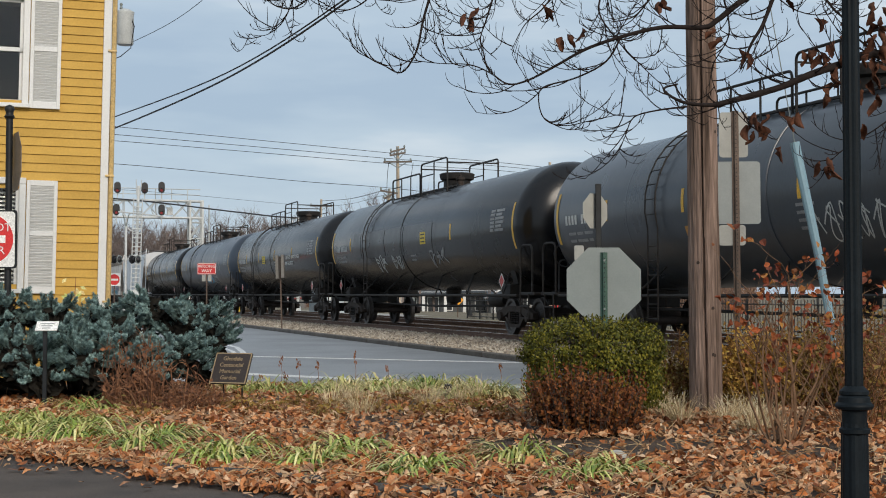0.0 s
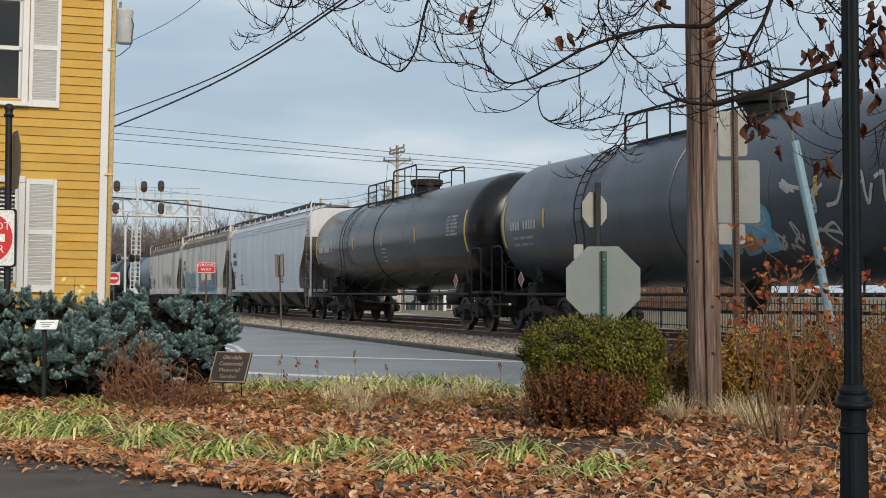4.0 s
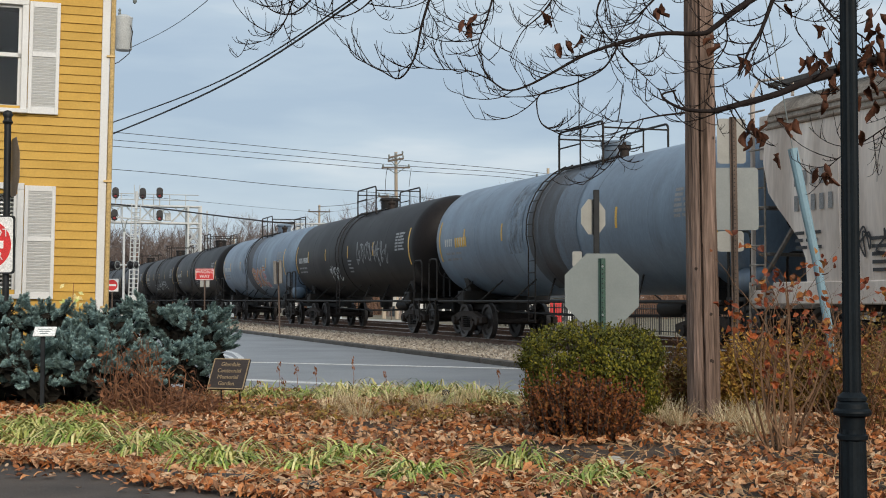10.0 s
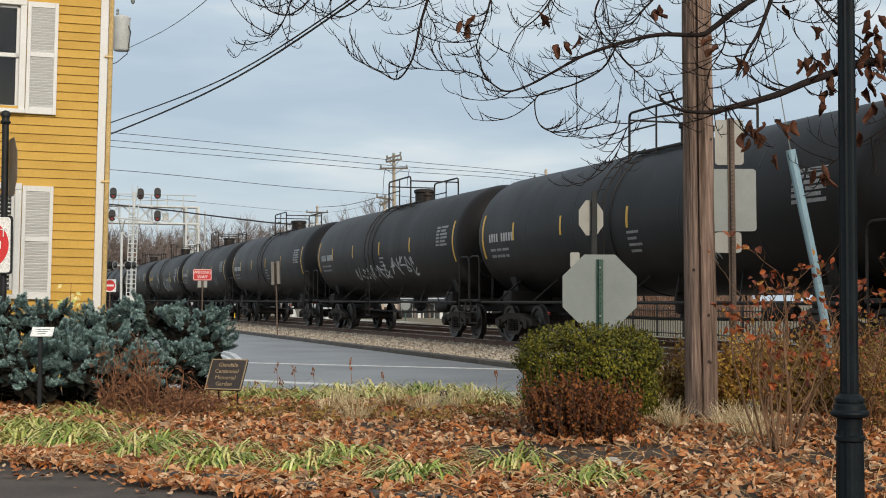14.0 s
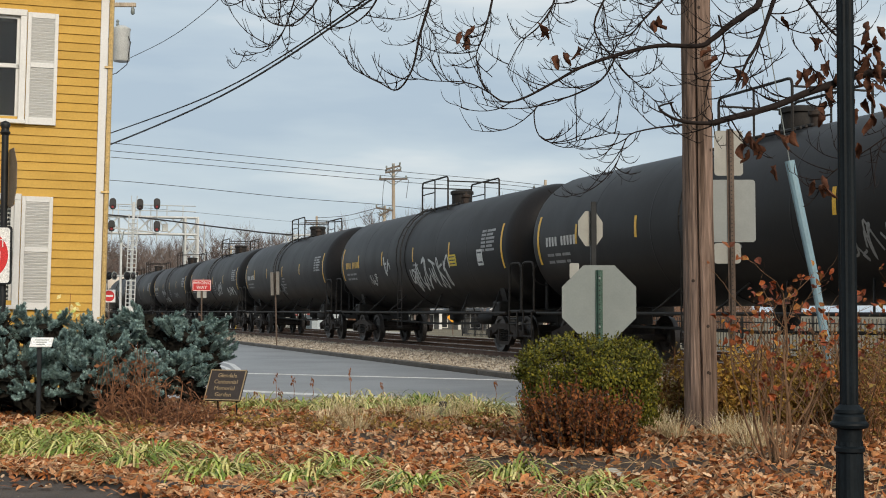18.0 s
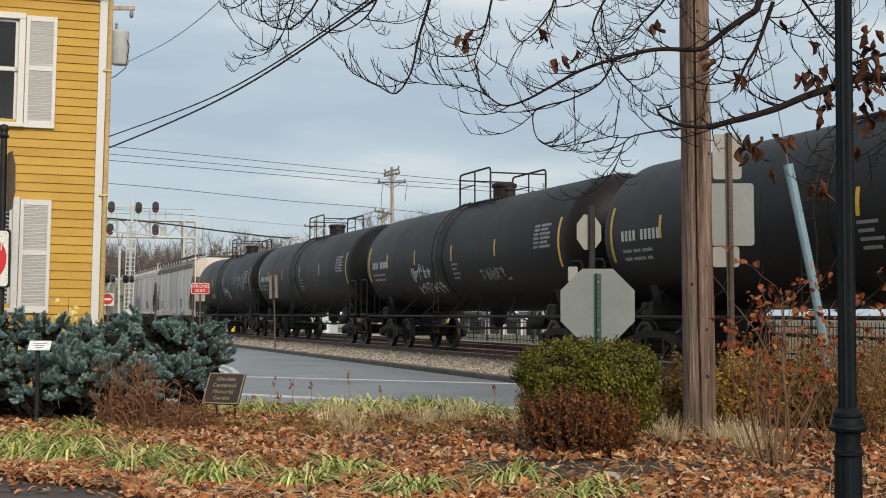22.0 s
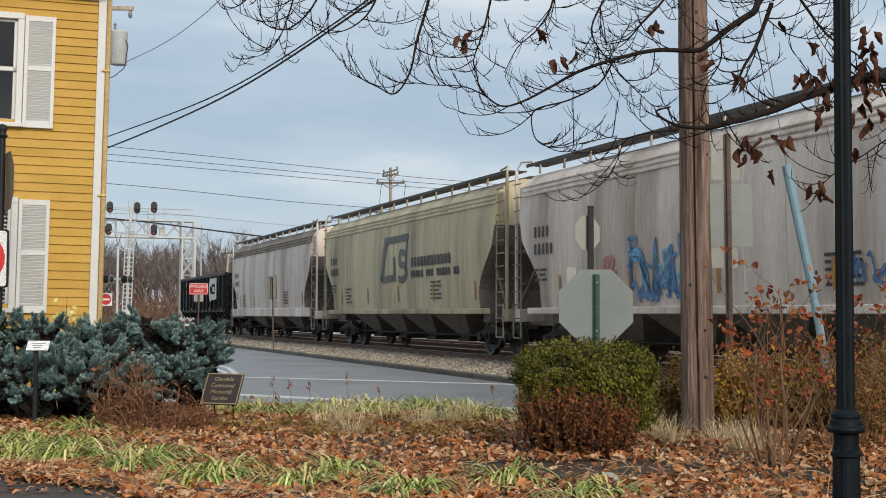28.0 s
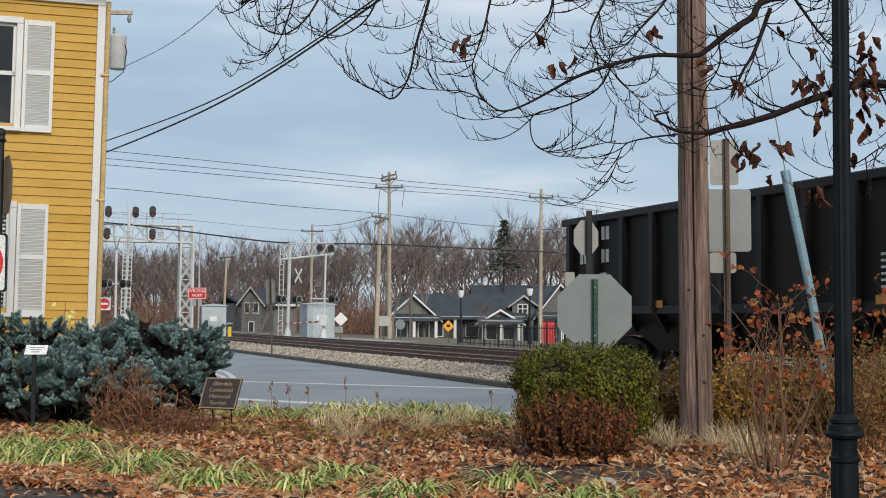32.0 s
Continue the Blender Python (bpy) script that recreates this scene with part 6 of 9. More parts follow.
# signs along the street
ww = thing("wrong_way_sign", "red wrong-way sign on a thin post", "road sign", pose(-10.4, 60.0, 0))
plate = part("plate", Geo().prism([(x, z + 2.44) for x, z in rounded(0.82, 0.50, 0.04)], "y", 0, 0.006), SIGN_RED, ww)
g = Geo()
for x, z, w, h in ((0, 0.225, 0.74, 0.02), (0, -0.225, 0.74, 0.02), (-0.385, 0, 0.02, 0.42), (0.385, 0, 0.02, 0.42)):
    g.box(x, -0.003, 2.44 + z, w, 0.004, h, 0)
part("border", g, SIGN_WHITE, plate)
lettering("word", "WRONG", 0.2, SIGN_WHITE, plate, pose(0, -0.003, 2.54, 90, 0, 0), 0.001)
lettering("word", "WAY", 0.2, SIGN_WHITE, plate, pose(0, -0.003, 2.34, 90, 0, 0), 0.001)
part("post", Geo().box(0, 0.03, 1.2, 0.06, 0.04, 2.4, 0.004), BROWN_POST, ww)
for x in (-0.13, 0.13):
    part("back_plate", Geo().box(x, 0.02, 2.03, 0.16, 0.008, 0.3, 0.002), CREAM_BACK, ww)
ns = thing("narrow_sign", "two narrow pale sign plates on a leaning post", "road sign", pose(*(-5.59, 47.39, 0.00), 0, -1.7, 0))
part("post", Geo().box(0, 0, 1.3, 0.05, 0.05, 2.65, 0.004), BROWN_POST, ns)
for x, dz in ((-0.1, 0.0), (0.09, 0.02)):
    part("plate", Geo().box(x, -0.03, 2.26 + dz, 0.1, 0.28, 0.8, 0.004), DULL_BACK, ns)
fd = thing("no_entry_sign", "distant red no-entry sign on a thin post", "road sign", pose(-17.6, 73.0, 0))
plate = part("plate", Geo().box(0, 0, 2.1, 0.68, 0.01, 0.68, 0.002), SIGN_WHITE, fd)
part("disc", Geo().turned([(-0.012, 0.0), (-0.012, 0.29), (-0.006, 0.29)], (0, 0, 2.1), "y", 28), SIGN_RED, plate)
part("bar", Geo().box(0, -0.014, 2.1, 0.42, 0.003, 0.1, 0), SIGN_WHITE, plate)
part("post", Geo().box(0, 0.03, 1.0, 0.06, 0.04, 2.0, 0.004), BROWN_POST, fd)


# ---- cables ----
def cable(name, pts, r, label, mat=WIRE):
    """A sagging line: a smooth curve through its points."""
    P = [Vector(p) for p in pts]
    out = []
    for i in range(len(P) - 1):
        a, b = P[max(i - 1, 0)], P[min(i + 2, len(P) - 1)]
        for k in range(8):
            t = k / 8
            h1, h2 = 2 * t ** 3 - 3 * t ** 2 + 1, -2 * t ** 3 + 3 * t ** 2
            h3, h4 = t ** 3 - 2 * t ** 2 + t, t ** 3 - t ** 2
            out.append(P[i] * h1 + P[i + 1] * h2 + (P[i + 1] - a) * 0.5 * h3 + (b - P[i]) * 0.5 * h4)
    out.append(P[-1])
    return tagged(part(name, Geo().tube(out, r, 5), mat), label, "cable")


cable("power_cable", [(-11.05, 40.00, 6.05), (-8.78, 36.00, 5.98), (-4.64, 29.00, 6.03), (-1.67, 23.50, 6.45), (0.87, 18.00, 6.96), (2.73, 14.40, 8.09)], 0.016, "thick black overhead cable between the poles")
cable("power_cable", [(-11.04, 40.00, 5.75), (-8.77, 36.00, 5.68), (-4.64, 29.00, 5.91), (-1.67, 23.50, 6.38), (0.87, 18.00, 6.85), (2.73, 14.40, 7.91)], 0.021, "twisted black overhead cable between the poles")
cable("service_wire", [(-9.20, 40.00, 8.73), (-7.27, 36.00, 8.50), (-5.58, 32.00, 8.34), (-2.87, 26.00, 8.49), (2.77, 14.50, 8.26)], 0.009, "thin overhead service wire from the transformer")
tpole = thing("transformer_pole", "wooden pole with a grey transformer can", "utility pole", pose(*(-9.94, 40.00, 1.31)))
tpole.location.z = 0
part("shaft", Geo().tube([(0, 0, 0), (0, 0, 10.6)], [0.16, 0.12], 10), POLE_WOOD, tpole, smooth=50)
part("transformer", Geo().turned([(8.66, 0.0), (8.66, 0.22), (8.7, 0.245), (9.55, 0.25), (9.6, 0.265), (9.64, 0.265), (9.72, 0.12), (9.74, 0.0)], (0.56, 0, 0), "z", 24), surface("pale_grey_transformer_paint", (0.55, 0.57, 0.56), 0.45, amount=0.3, scale=3, bump=0.03), tpole, "pale grey transformer can", smooth=40)
part("bushing", Geo().turned([(9.7, 0.03), (9.75, 0.05), (9.8, 0.03), (9.85, 0.05), (9.9, 0.02)], (0.45, -0.05, 0), "z", 10), GALV, tpole, smooth=40)
part("bracket", Geo().box(0.25, 0, 9.3, 0.4, 0.1, 0.12, 0.01), GALV, tpole)
part("crossarm", Geo().box(0.42, 0, 10.35, 1.1, 0.1, 0.12, 0.01), OLD_POLE, tpole)
part("insulator", Geo().turned([(10.05, 0.02), (10.1, 0.06), (10.2, 0.06), (10.3, 0.03)], (0.88, 0, 0), "z", 10), GALV, tpole, smooth=40)
part("drip_loop", Geo().tube([(0.7, -0.1, 9.6), (0.85, -0.1, 9.2), (0.75, -0.1, 8.55), (0.45, -0.1, 8.3), (0.15, -0.05, 8.2)], 0.014, 5), WIRE, tpole)


# ---- planting ----
NEEDLE = surface("blue_spruce_needles", (0.15, 0.26, 0.27), 0.7, islands=[(0.066, 0.112, 0.108), (0.14, 0.225, 0.214), (0.235, 0.35, 0.328), (0.355, 0.48, 0.45)], dark=(0.04, 0.07, 0.07), amount=0.6, scale=5, bump=0, spec=0.3)
# for twigs and the core fill; near black to paint the shade inside
TWIG_AND_CORE = surface("spruce_twigs_and_shade_core", (0.022, 0.02, 0.016), 0.95, amount=0.5, scale=6, bump=0, spec=0.15)
BARK = surface("dark_rough_bark", (0.06, 0.045, 0.036), 0.9, amount=0.6, scale=6, grain=60, bump=0.6)
TWIG = surface("smooth_grey_brown_twig", (0.022, 0.016, 0.0145), 0.85, spec=0.15, amount=0.5, scale=8, grain=60, bump=0.2)
LITTER = surface("fallen_brown_leaves", (0.3, 0.15, 0.07), 0.75, islands=[(0.099, 0.0306, 0.0126), (0.27, 0.0855, 0.0288), (0.45, 0.153, 0.045), (0.594, 0.297, 0.135), (0.468, 0.153, 0.0405), (0.243, 0.0855, 0.036), (0.80, 0.55, 0.35), (0.45, 0.198, 0.0855), (0.63, 0.378, 0.207), (0.126, 0.045, 0.0207), (0.76, 0.56, 0.36)], amount=0.4, scale=9, grain=60, bump=0.15, spec=0.3)
TREE_LEAF = surface("hanging_dead_leaf", (0.095, 0.039, 0.022), 0.8, spec=0.15, dark=(0.03, 0.014, 0.01), amount=0.6, scale=10, grain=60, bump=0.2, rand=0.35)
LILY = surface("daylily_blades", (0.15, 0.22, 0.05), 0.55, islands=[(0.085, 0.14, 0.025), (0.18, 0.265, 0.045), (0.31, 0.39, 0.08), (0.50, 0.52, 0.16), (0.68, 0.63, 0.29), (0.52, 0.36, 0.14)], amount=0.25, scale=4, bump=0, spec=0.3)
LILY_PALE = surface("yellowing_daylily_blades", (0.3, 0.3, 0.08), 0.55, islands=[(0.15, 0.21, 0.04), (0.33, 0.37, 0.09), (0.53, 0.495, 0.17), (0.65, 0.57, 0.245)], amount=0.25, scale=4, bump=0, spec=0.3)
STRAW = surface("straw_grass_blades", (0.4, 0.3, 0.12), 0.6, islands=[(0.52, 0.43, 0.16), (0.70, 0.57, 0.25), (0.82, 0.70, 0.37), (0.52, 0.52, 0.17)], amount=0.25, scale=4, bump=0, spec=0.3)
BOX_GREEN = surface("boxwood_leaves", (0.1, 0.13, 0.03), 0.5, islands=[(0.05, 0.055, 0.010), (0.095, 0.10, 0.014), (0.16, 0.15, 0.018), (0.25, 0.21, 0.024)], amount=0.3, scale=3, bump=0, spec=0.15)
BOX_BROWN = surface("bronzed_shrub_leaves", (0.13, 0.06, 0.03), 0.6, islands=[(0.045, 0.016, 0.008), (0.14, 0.044, 0.016), (0.26, 0.09, 0.028), (0.16, 0.075, 0.022)], amount=0.3, scale=3, bump=0, spec=0.15)
ORANGE_LEAF = surface("orange_autumn_leaves", (0.4, 0.13, 0.03), 0.55, islands=[(0.085, 0.022, 0.014), (0.19, 0.04, 0.018), (0.33, 0.08, 0.022), (0.2, 0.075, 0.03), (0.42, 0.2, 0.04)], amount=0.3, scale=6, bump=0, spec=0.25)
BRUSH_LEAF = surface("faded_brush_leaves", (0.26, 0.17, 0.06), 0.6, islands=[(0.09, 0.05, 0.018), (0.19, 0.11, 0.03), (0.32, 0.20, 0.045), (0.24, 0.19, 0.065)], amount=0.3, scale=6, bump=0, spec=0.2)
GOLD_LEAF = surface("yellow_orange_brush_leaves", (0.36, 0.21, 0.05), 0.6, islands=[(0.16, 0.08, 0.02), (0.32, 0.17, 0.035), (0.48, 0.28, 0.05), (0.42, 0.30, 0.08)], amount=0.3, scale=6, bump=0, spec=0.2)
HAY_STEM = surface("dead_stem_litter", (0.3, 0.2, 0.1), 0.8, islands=[(0.12, 0.06, 0.03), (0.30, 0.18, 0.09), (0.46, 0.34, 0.19), (0.20, 0.09, 0.04)], amount=0.2, scale=4, bump=0, spec=0.2)
HAY = surface("pale_dry_grass", (0.5, 0.4, 0.25), 0.7, islands=[(0.46, 0.34, 0.18), (0.64, 0.51, 0.30), (0.80, 0.68, 0.47)], amount=0.2, scale=4, bump=0, spec=0.2)
DEADSTEM = surface("dead_brown_stems", (0.19, 0.095, 0.05), 0.8, islands=[(0.13, 0.06, 0.035), (0.26, 0.115, 0.05), (0.40, 0.21, 0.10)], amount=0.3, scale=6, bump=0, spec=0.2)
RUST_STEM = surface("rust_brown_dead_stems", (0.17, 0.07, 0.035), 0.85, islands=[(0.08, 0.034, 0.018), (0.20, 0.082, 0.036), (0.36, 0.175, 0.085), (0.15, 0.06, 0.03)], amount=0.3, scale=6, bump=0)
RUST_LEAF = surface("rust_brown_dead_leaves", (0.2, 0.08, 0.03), 0.8, islands=[(0.07, 0.028, 0.014), (0.17, 0.065, 0.026), (0.28, 0.115, 0.045)], amount=0.3, scale=6, bump=0)
SHRUB_STEM = surface("tan_shrub_stems", (0.19, 0.11, 0.064), 0.8, spec=0.2, amount=0.5, scale=8, bump=0.2)


def blade(g, base, head, length, width, droop, n=5, flat=None):
    """One arching blade of grass or leaf: starts along head, bends over."""
    p, d = Vector(base), Vector(head).normalized()
    side = flat or d.cross(Vector((0, 0, 1)))
    side = side.normalized() if side.length > 1e-3 else Vector((1, 0, 0))
    k = len(g.v)
    step = length / n
    for i in range(n + 1):
        w = width * (0.7 + 0.6 * min(i / n * 3, 1) - 1.25 * max(i / n - 0.35, 0)) / 2
        g.v.append(tuple(p - side * w))
        g.v.append(tuple(p + side * w))
        p = p + d * step
        d = (d + Vector((0, 0, -1)) * droop / n).normalized()
    g.f.extend((k + 2 * i, k + 2 * i + 1, k + 2 * i + 3, k + 2 * i + 2) for i in range(n))


def clump(name, at, count, length, width, droop, mat, label, category, rng, spread=0.1, lift=1.2, group=""):
    """A tuft: an outer ring of arching leaves and an inner, more upright tuft."""
    ob = thing(name, label, category, pose(*at), group)
    outer, inner = Geo(), Geo()
    for i in range(count):
        a = rng.uniform(0, 2 * math.pi)
        r = spread * rng.random() ** 0.5
        b = (r * math.cos(a), r * math.sin(a), 0.0)
        a2 = a + rng.uniform(-0.6, 0.6)
        up = rng.uniform(0.6, 2.2)
        blade(inner if up > 1.7 else outer, b, (math.cos(a2), math.sin(a2), lift * up), length * rng.uniform(0.55, 1.15), width * rng.uniform(0.7, 1.3), droop * rng.uniform(0.7, 1.4), 7)
    tagged(part("outer_leaves", outer, mat, ob), kind="stuff")
    tagged(part("inner_leaves", inner, mat, ob), kind="stuff")
    return ob


rng = random.Random(21)
LILIES = [(-4.35, 13.2, 0.0), (-3.85, 13.05, 0.0), (-4.6, 12.75, 0.0), (-3.3, 12.75, 0.0), (-3.95, 12.39, 0.00), (-3.59, 11.83, 0.00), (-3.47, 12.29, 0.00), (-3.17, 11.83, 0.00), (-3.84, 14.56, 0.00), (-3.58, 14.30, 0.00), (-2.44, 11.09, 0.00), (-2.40, 11.66, 0.00), (-1.72, 10.29, 0.00), (-1.61, 10.57, 0.00), (-1.01, 10.03, 0.00), (-0.92, 10.36, 0.00), (-0.74, 10.86, 0.00), (-0.25, 9.61, 0.00), (-0.13, 9.85, 0.00), (0.55, 10.3, 0.0), (1.2, 9.6, 0.0), (0.95, 9.35, 0.0)]
for at in LILIES:
    k = rng.uniform(0.9, 1.1) * min(1.0, 0.72 + 0.12 * (at[1] - 9.0))
    clump("daylily", at, int(300 * k), 0.72 * k, 0.0145, 5.2, LILY_PALE if rng.random() < (0.7 if at[0] < -2.5 or at[0] > 0.4 else 0.25) else LILY, "green and cream arching daylily clump by the path", "daylily", rng, 0.15, 1.6, "daylilies along the path")
for at in ((-2.73, 18.06, 0.00), (-2.45, 17.46, 0.00), (-2.17, 17.27, 0.00), (-1.90, 17.46, 0.00), (-1.73, 17.85, 0.00), (-1.37, 17.08, 0.00), (-1.20, 17.65, 0.00), (-0.96, 17.27, 0.00), (-0.69, 17.65, 0.00), (-0.44, 17.85, 0.00), (-0.22, 18.70, 0.00), (-0.03, 18.92, 0.00), (0.15, 17.17, 0.00), (0.37, 17.65, 0.00), (0.55, 17.08, 0.00), (-1.42, 18.70, 0.00), (-0.88, 18.70, 0.00), (0.34, 16.2, 0.0), (0.62, 16.35, 0.0), (0.45, 16.6, 0.0)):
    k = rng.uniform(0.8, 1.2) if at[1] > 16.9 or at[0] < 0.3 else 1.3
    clump("daylily", at, int(180 * k), 0.55 * k, 0.0145, 4.0, STRAW if rng.random() < 0.4 else LILY_PALE if rng.random() < 0.5 else LILY, "straw-yellow fading daylily clump by the street", "daylily", rng, 0.17, 1.5, "daylilies along the street")

# blue spruce: spreading boughs of needled shoots
spruce = thing("blue_spruce", "low spreading blue spruce with silvery needles", "spruce", pose(-4.4, 16.2, 0))
rng = random.Random(5)
LOBES = [(-2.0, 0.3, 1.02, 0.5), (-1.5, 0.0, 1.06, 0.5), (-0.85, 0.1, 1.12, 0.52), (-0.3, 0.2, 1.05, 0.45), (0.35, 0.15, 1.0, 0.45), (1.0, 0.1, 1.14, 0.48), (1.35, 0.0, 0.98, 0.42), (1.6, 0.1, 0.8, 0.36), (1.3, -0.2, 0.72, 0.4), (1.1, -0.6, 0.42, 0.32),
         (-1.9, -0.5, 0.7, 0.5), (-1.2, -0.6, 0.74, 0.48), (-0.5, -0.55, 0.72, 0.46), (0.1, -0.5, 0.68, 0.42), (0.7, -0.45, 0.76, 0.42), (1.25, -0.4, 0.62, 0.4), (1.5, -0.2, 0.5, 0.33),
         (-1.7, -0.9, 0.42, 0.4), (-0.9, -0.9, 0.45, 0.4), (-0.1, -0.85, 0.42, 0.36), (0.6, -0.75, 0.42, 0.34), (-2.3, -0.2, 0.9, 0.5), (-2.4, -0.8, 0.55, 0.5), (-2.2, 0.1, 1.1, 0.45), (-1.9, -1.0, 0.6, 0.42), (-1.1, -1.0, 0.62, 0.42), (-0.35, -0.9, 0.66, 0.4), (0.4, -0.85, 0.6, 0.36), (0.95, -0.75, 0.55, 0.34), (1.5, 0.2, 1.05, 0.38), (-0.1, 0.0, 0.85, 0.45), (0.6, -0.1, 0.9, 0.42), (-1.2, -0.2, 0.9, 0.5)]


def spruce_shoot(g, p, d, length):
    """A shoot: many short needles set round a stem, pointing forwards."""
    p, d = Vector(p), Vector(d).normalized()
    a = d.orthogonal().normalized()
    b = d.cross(a)
    n = 30
    for i in range(n):
        t = (i / n) ** 0.8
        ang = i * 2.4
        out = a * math.cos(ang) + b * math.sin(ang)
        base = p + d * (length * t)
        tip = base + (out * 0.9 + d * 0.6) * (0.034 if t < 0.8 else 0.024)
        w = out.cross(d) * 0.008
        k = len(g.v)
        g.v.extend((tuple(base - w), tuple(base + w), tuple(tip)))
        g.f.append((k, k + 1, k + 2))


for lx, ly, lz, lr in LOBES:
    g = Geo()
    stem = Geo().tube([(lx * 0.35, 0.1, 0.12), (lx * 0.7, ly * 0.6, lz * 0.6), (lx, ly, lz)], [0.035, 0.022, 0.01], 6)
    for j in range(27):
        th, ph = rng.uniform(0, 2 * math.pi), rng.uniform(-0.5, 1.0)
        bend = Vector((math.cos(th) * math.cos(ph), math.sin(th) * math.cos(ph), math.sin(ph) * 0.58))
        tip = Vector((lx, ly, lz)) + bend * lr * rng.uniform(0.68, 1.1)
        start = Vector((lx, ly, lz - 0.08)) + bend * lr * 0.15
        stem.tube([start, tip], [0.008, 0.004], 4, False)
        d = (tip - start).normalized()
        for k in range(9):
            t = 0.6 + 0.4 * k / 8
            p = start.lerp(tip, t)
            sd = (d + Vector((rng.uniform(-0.65, 0.65), rng.uniform(-0.65, 0.65), rng.uniform(0.0, 0.9)))).normalized()
            spruce_shoot(g, p, sd, rng.uniform(0.075, 0.125))
        spruce_shoot(g, tip, (d + Vector((0, 0, 0.35))).normalized(), 0.11)
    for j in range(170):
        # near-black cards that fill the lobe's core: inner shade put in as colour
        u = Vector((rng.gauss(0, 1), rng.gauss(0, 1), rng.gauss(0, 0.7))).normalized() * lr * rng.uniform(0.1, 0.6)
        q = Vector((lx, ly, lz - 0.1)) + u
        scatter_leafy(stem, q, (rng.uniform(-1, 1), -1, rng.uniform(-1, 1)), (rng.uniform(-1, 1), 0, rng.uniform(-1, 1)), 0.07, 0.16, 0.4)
    bough = part("bough", stem, TWIG_AND_CORE, spruce)
    tagged(part("needle_spray", g, NEEDLE, bough), kind="stuff")
part("trunk", Geo().tube([(0, 0.1, 0), (0.05, 0.1, 0.5), (0.1, 0.15, 0.9)], [0.09, 0.07, 0.03], 8), BARK, spruce)


def tangle(name, at, count, rx, ry, h, mat, leafmat, leaves, leafsize, label, category, rng, bow=0.5, r=0.005, loose=0.35, tips=0.3, twigs=2):
    """A loose shrub: bowed stems with leaves near their ends."""
    ob = thing(name, label, category, pose(*at))
    g, lf = Geo(), Geo()
    for _ in range(count):
        a = rng.uniform(0, 2 * math.pi)
        q = rng.random() ** 0.6
        end = Vector((rx * q * math.cos(a), ry * q * math.sin(a), h * (rng.uniform(0.45, 1.0) if loose < 0.5 else rng.uniform(0.1, 1.0) ** 1.3) * (1 - 0.3 * q)))
        base = Vector((end.x * loose + rng.uniform(-0.03, 0.03), end.y * loose, 0))
        mid = base.lerp(end, 0.5) + Vector((rng.uniform(-1, 1), rng.uniform(-1, 1), rng.uniform(0, 0.6))) * bow * 0.12
        pts = [base, mid, end]
        for k in range(rng.randint(1, 1 + twigs)):
            tw = mid.lerp(end, rng.uniform(0, 0.8))
            e2 = tw + Vector((rng.uniform(-1, 1), rng.uniform(-1, 1), rng.uniform(-0.2, 1))) * 0.16 * h
            g.tube([tw, tw.lerp(e2, 0.5) + Vector((0, 0, 0.02)), e2], [r * 0.6, r * 0.5, r * 0.3], 3, False)
        g.tube(pts, [r, r * 0.8, r * 0.45], 4, False)
        for k in range(int(leaves)):
            t = rng.uniform(tips, 1.0)
            p = (mid.lerp(end, (t - 0.5) * 2) if t > 0.5 else base.lerp(mid, t * 2)) + Vector((rng.gauss(0, 0.05), rng.gauss(0, 0.05), rng.gauss(0, 0.04)))
            if p.z > 0.02:
                scatter_leafy(lf, p, (rng.uniform(-1, 1), rng.uniform(-1.2, 0.6), rng.uniform(-0.3, 1)), (rng.uniform(-1, 1), rng.uniform(-1, 1), rng.uniform(-1, 0.4)), leafsize * rng.uniform(0.4, 0.8), leafsize * rng.uniform(0.7, 1.4), rng.uniform(0.1, 0.7))
    part("stem_mass", g, mat, ob)
    if leaves:
        part("foliage", lf, leafmat, ob)
    return ob


rng = random.Random(33)
# clipped evergreen bush and the bronzed shrub before it
bush = thing("boxwood_bush", "dense clipped boxwood, green on top", "bush", pose(1.40, 12.75, 0))
g, st = Geo(), Geo()
for _ in range(17000):
    u = Vector((rng.gauss(0, 1), rng.gauss(0, 1), rng.gauss(0, 1))).normalized()
    q = 1 / max(abs(u.x) ** 4 + abs(u.y) ** 4 + abs(u.z) ** 4, 1e-6) ** 0.25
    k = rng.uniform(0.8, 1.0) + 0.26 * noise.noise(u * 3.1) + 0.13 * noise.noise(u * 8.0) + max(0.0, rng.gauss(0, 0.03))
    p = Vector((u.x * q * 0.6 * k, u.y * q * 0.5 * k, 0.62 + u.z * q * 0.385 * k))
    if p.z < 0.2:
        continue
    scatter_leafy(g, p, u + Vector((rng.uniform(-0.8, 0.8), rng.uniform(-0.8, 0.8), rng.uniform(-0.4, 0.9))), (rng.uniform(-1, 1), rng.uniform(-1, 1), 1.2), 0.02, 0.036, 0.3)
for _ in range(70):
    a = rng.uniform(0, 6.3)
    e = Vector((0.52 * math.cos(a) * rng.random() ** 0.4, 0.42 * math.sin(a), rng.uniform(0.45, 1.0)))
    st.tube([(e.x * 0.2, e.y * 0.2, 0), (e.x * 0.7, e.y * 0.7, e.z * 0.5), e], [0.012, 0.008, 0.004], 4, False)
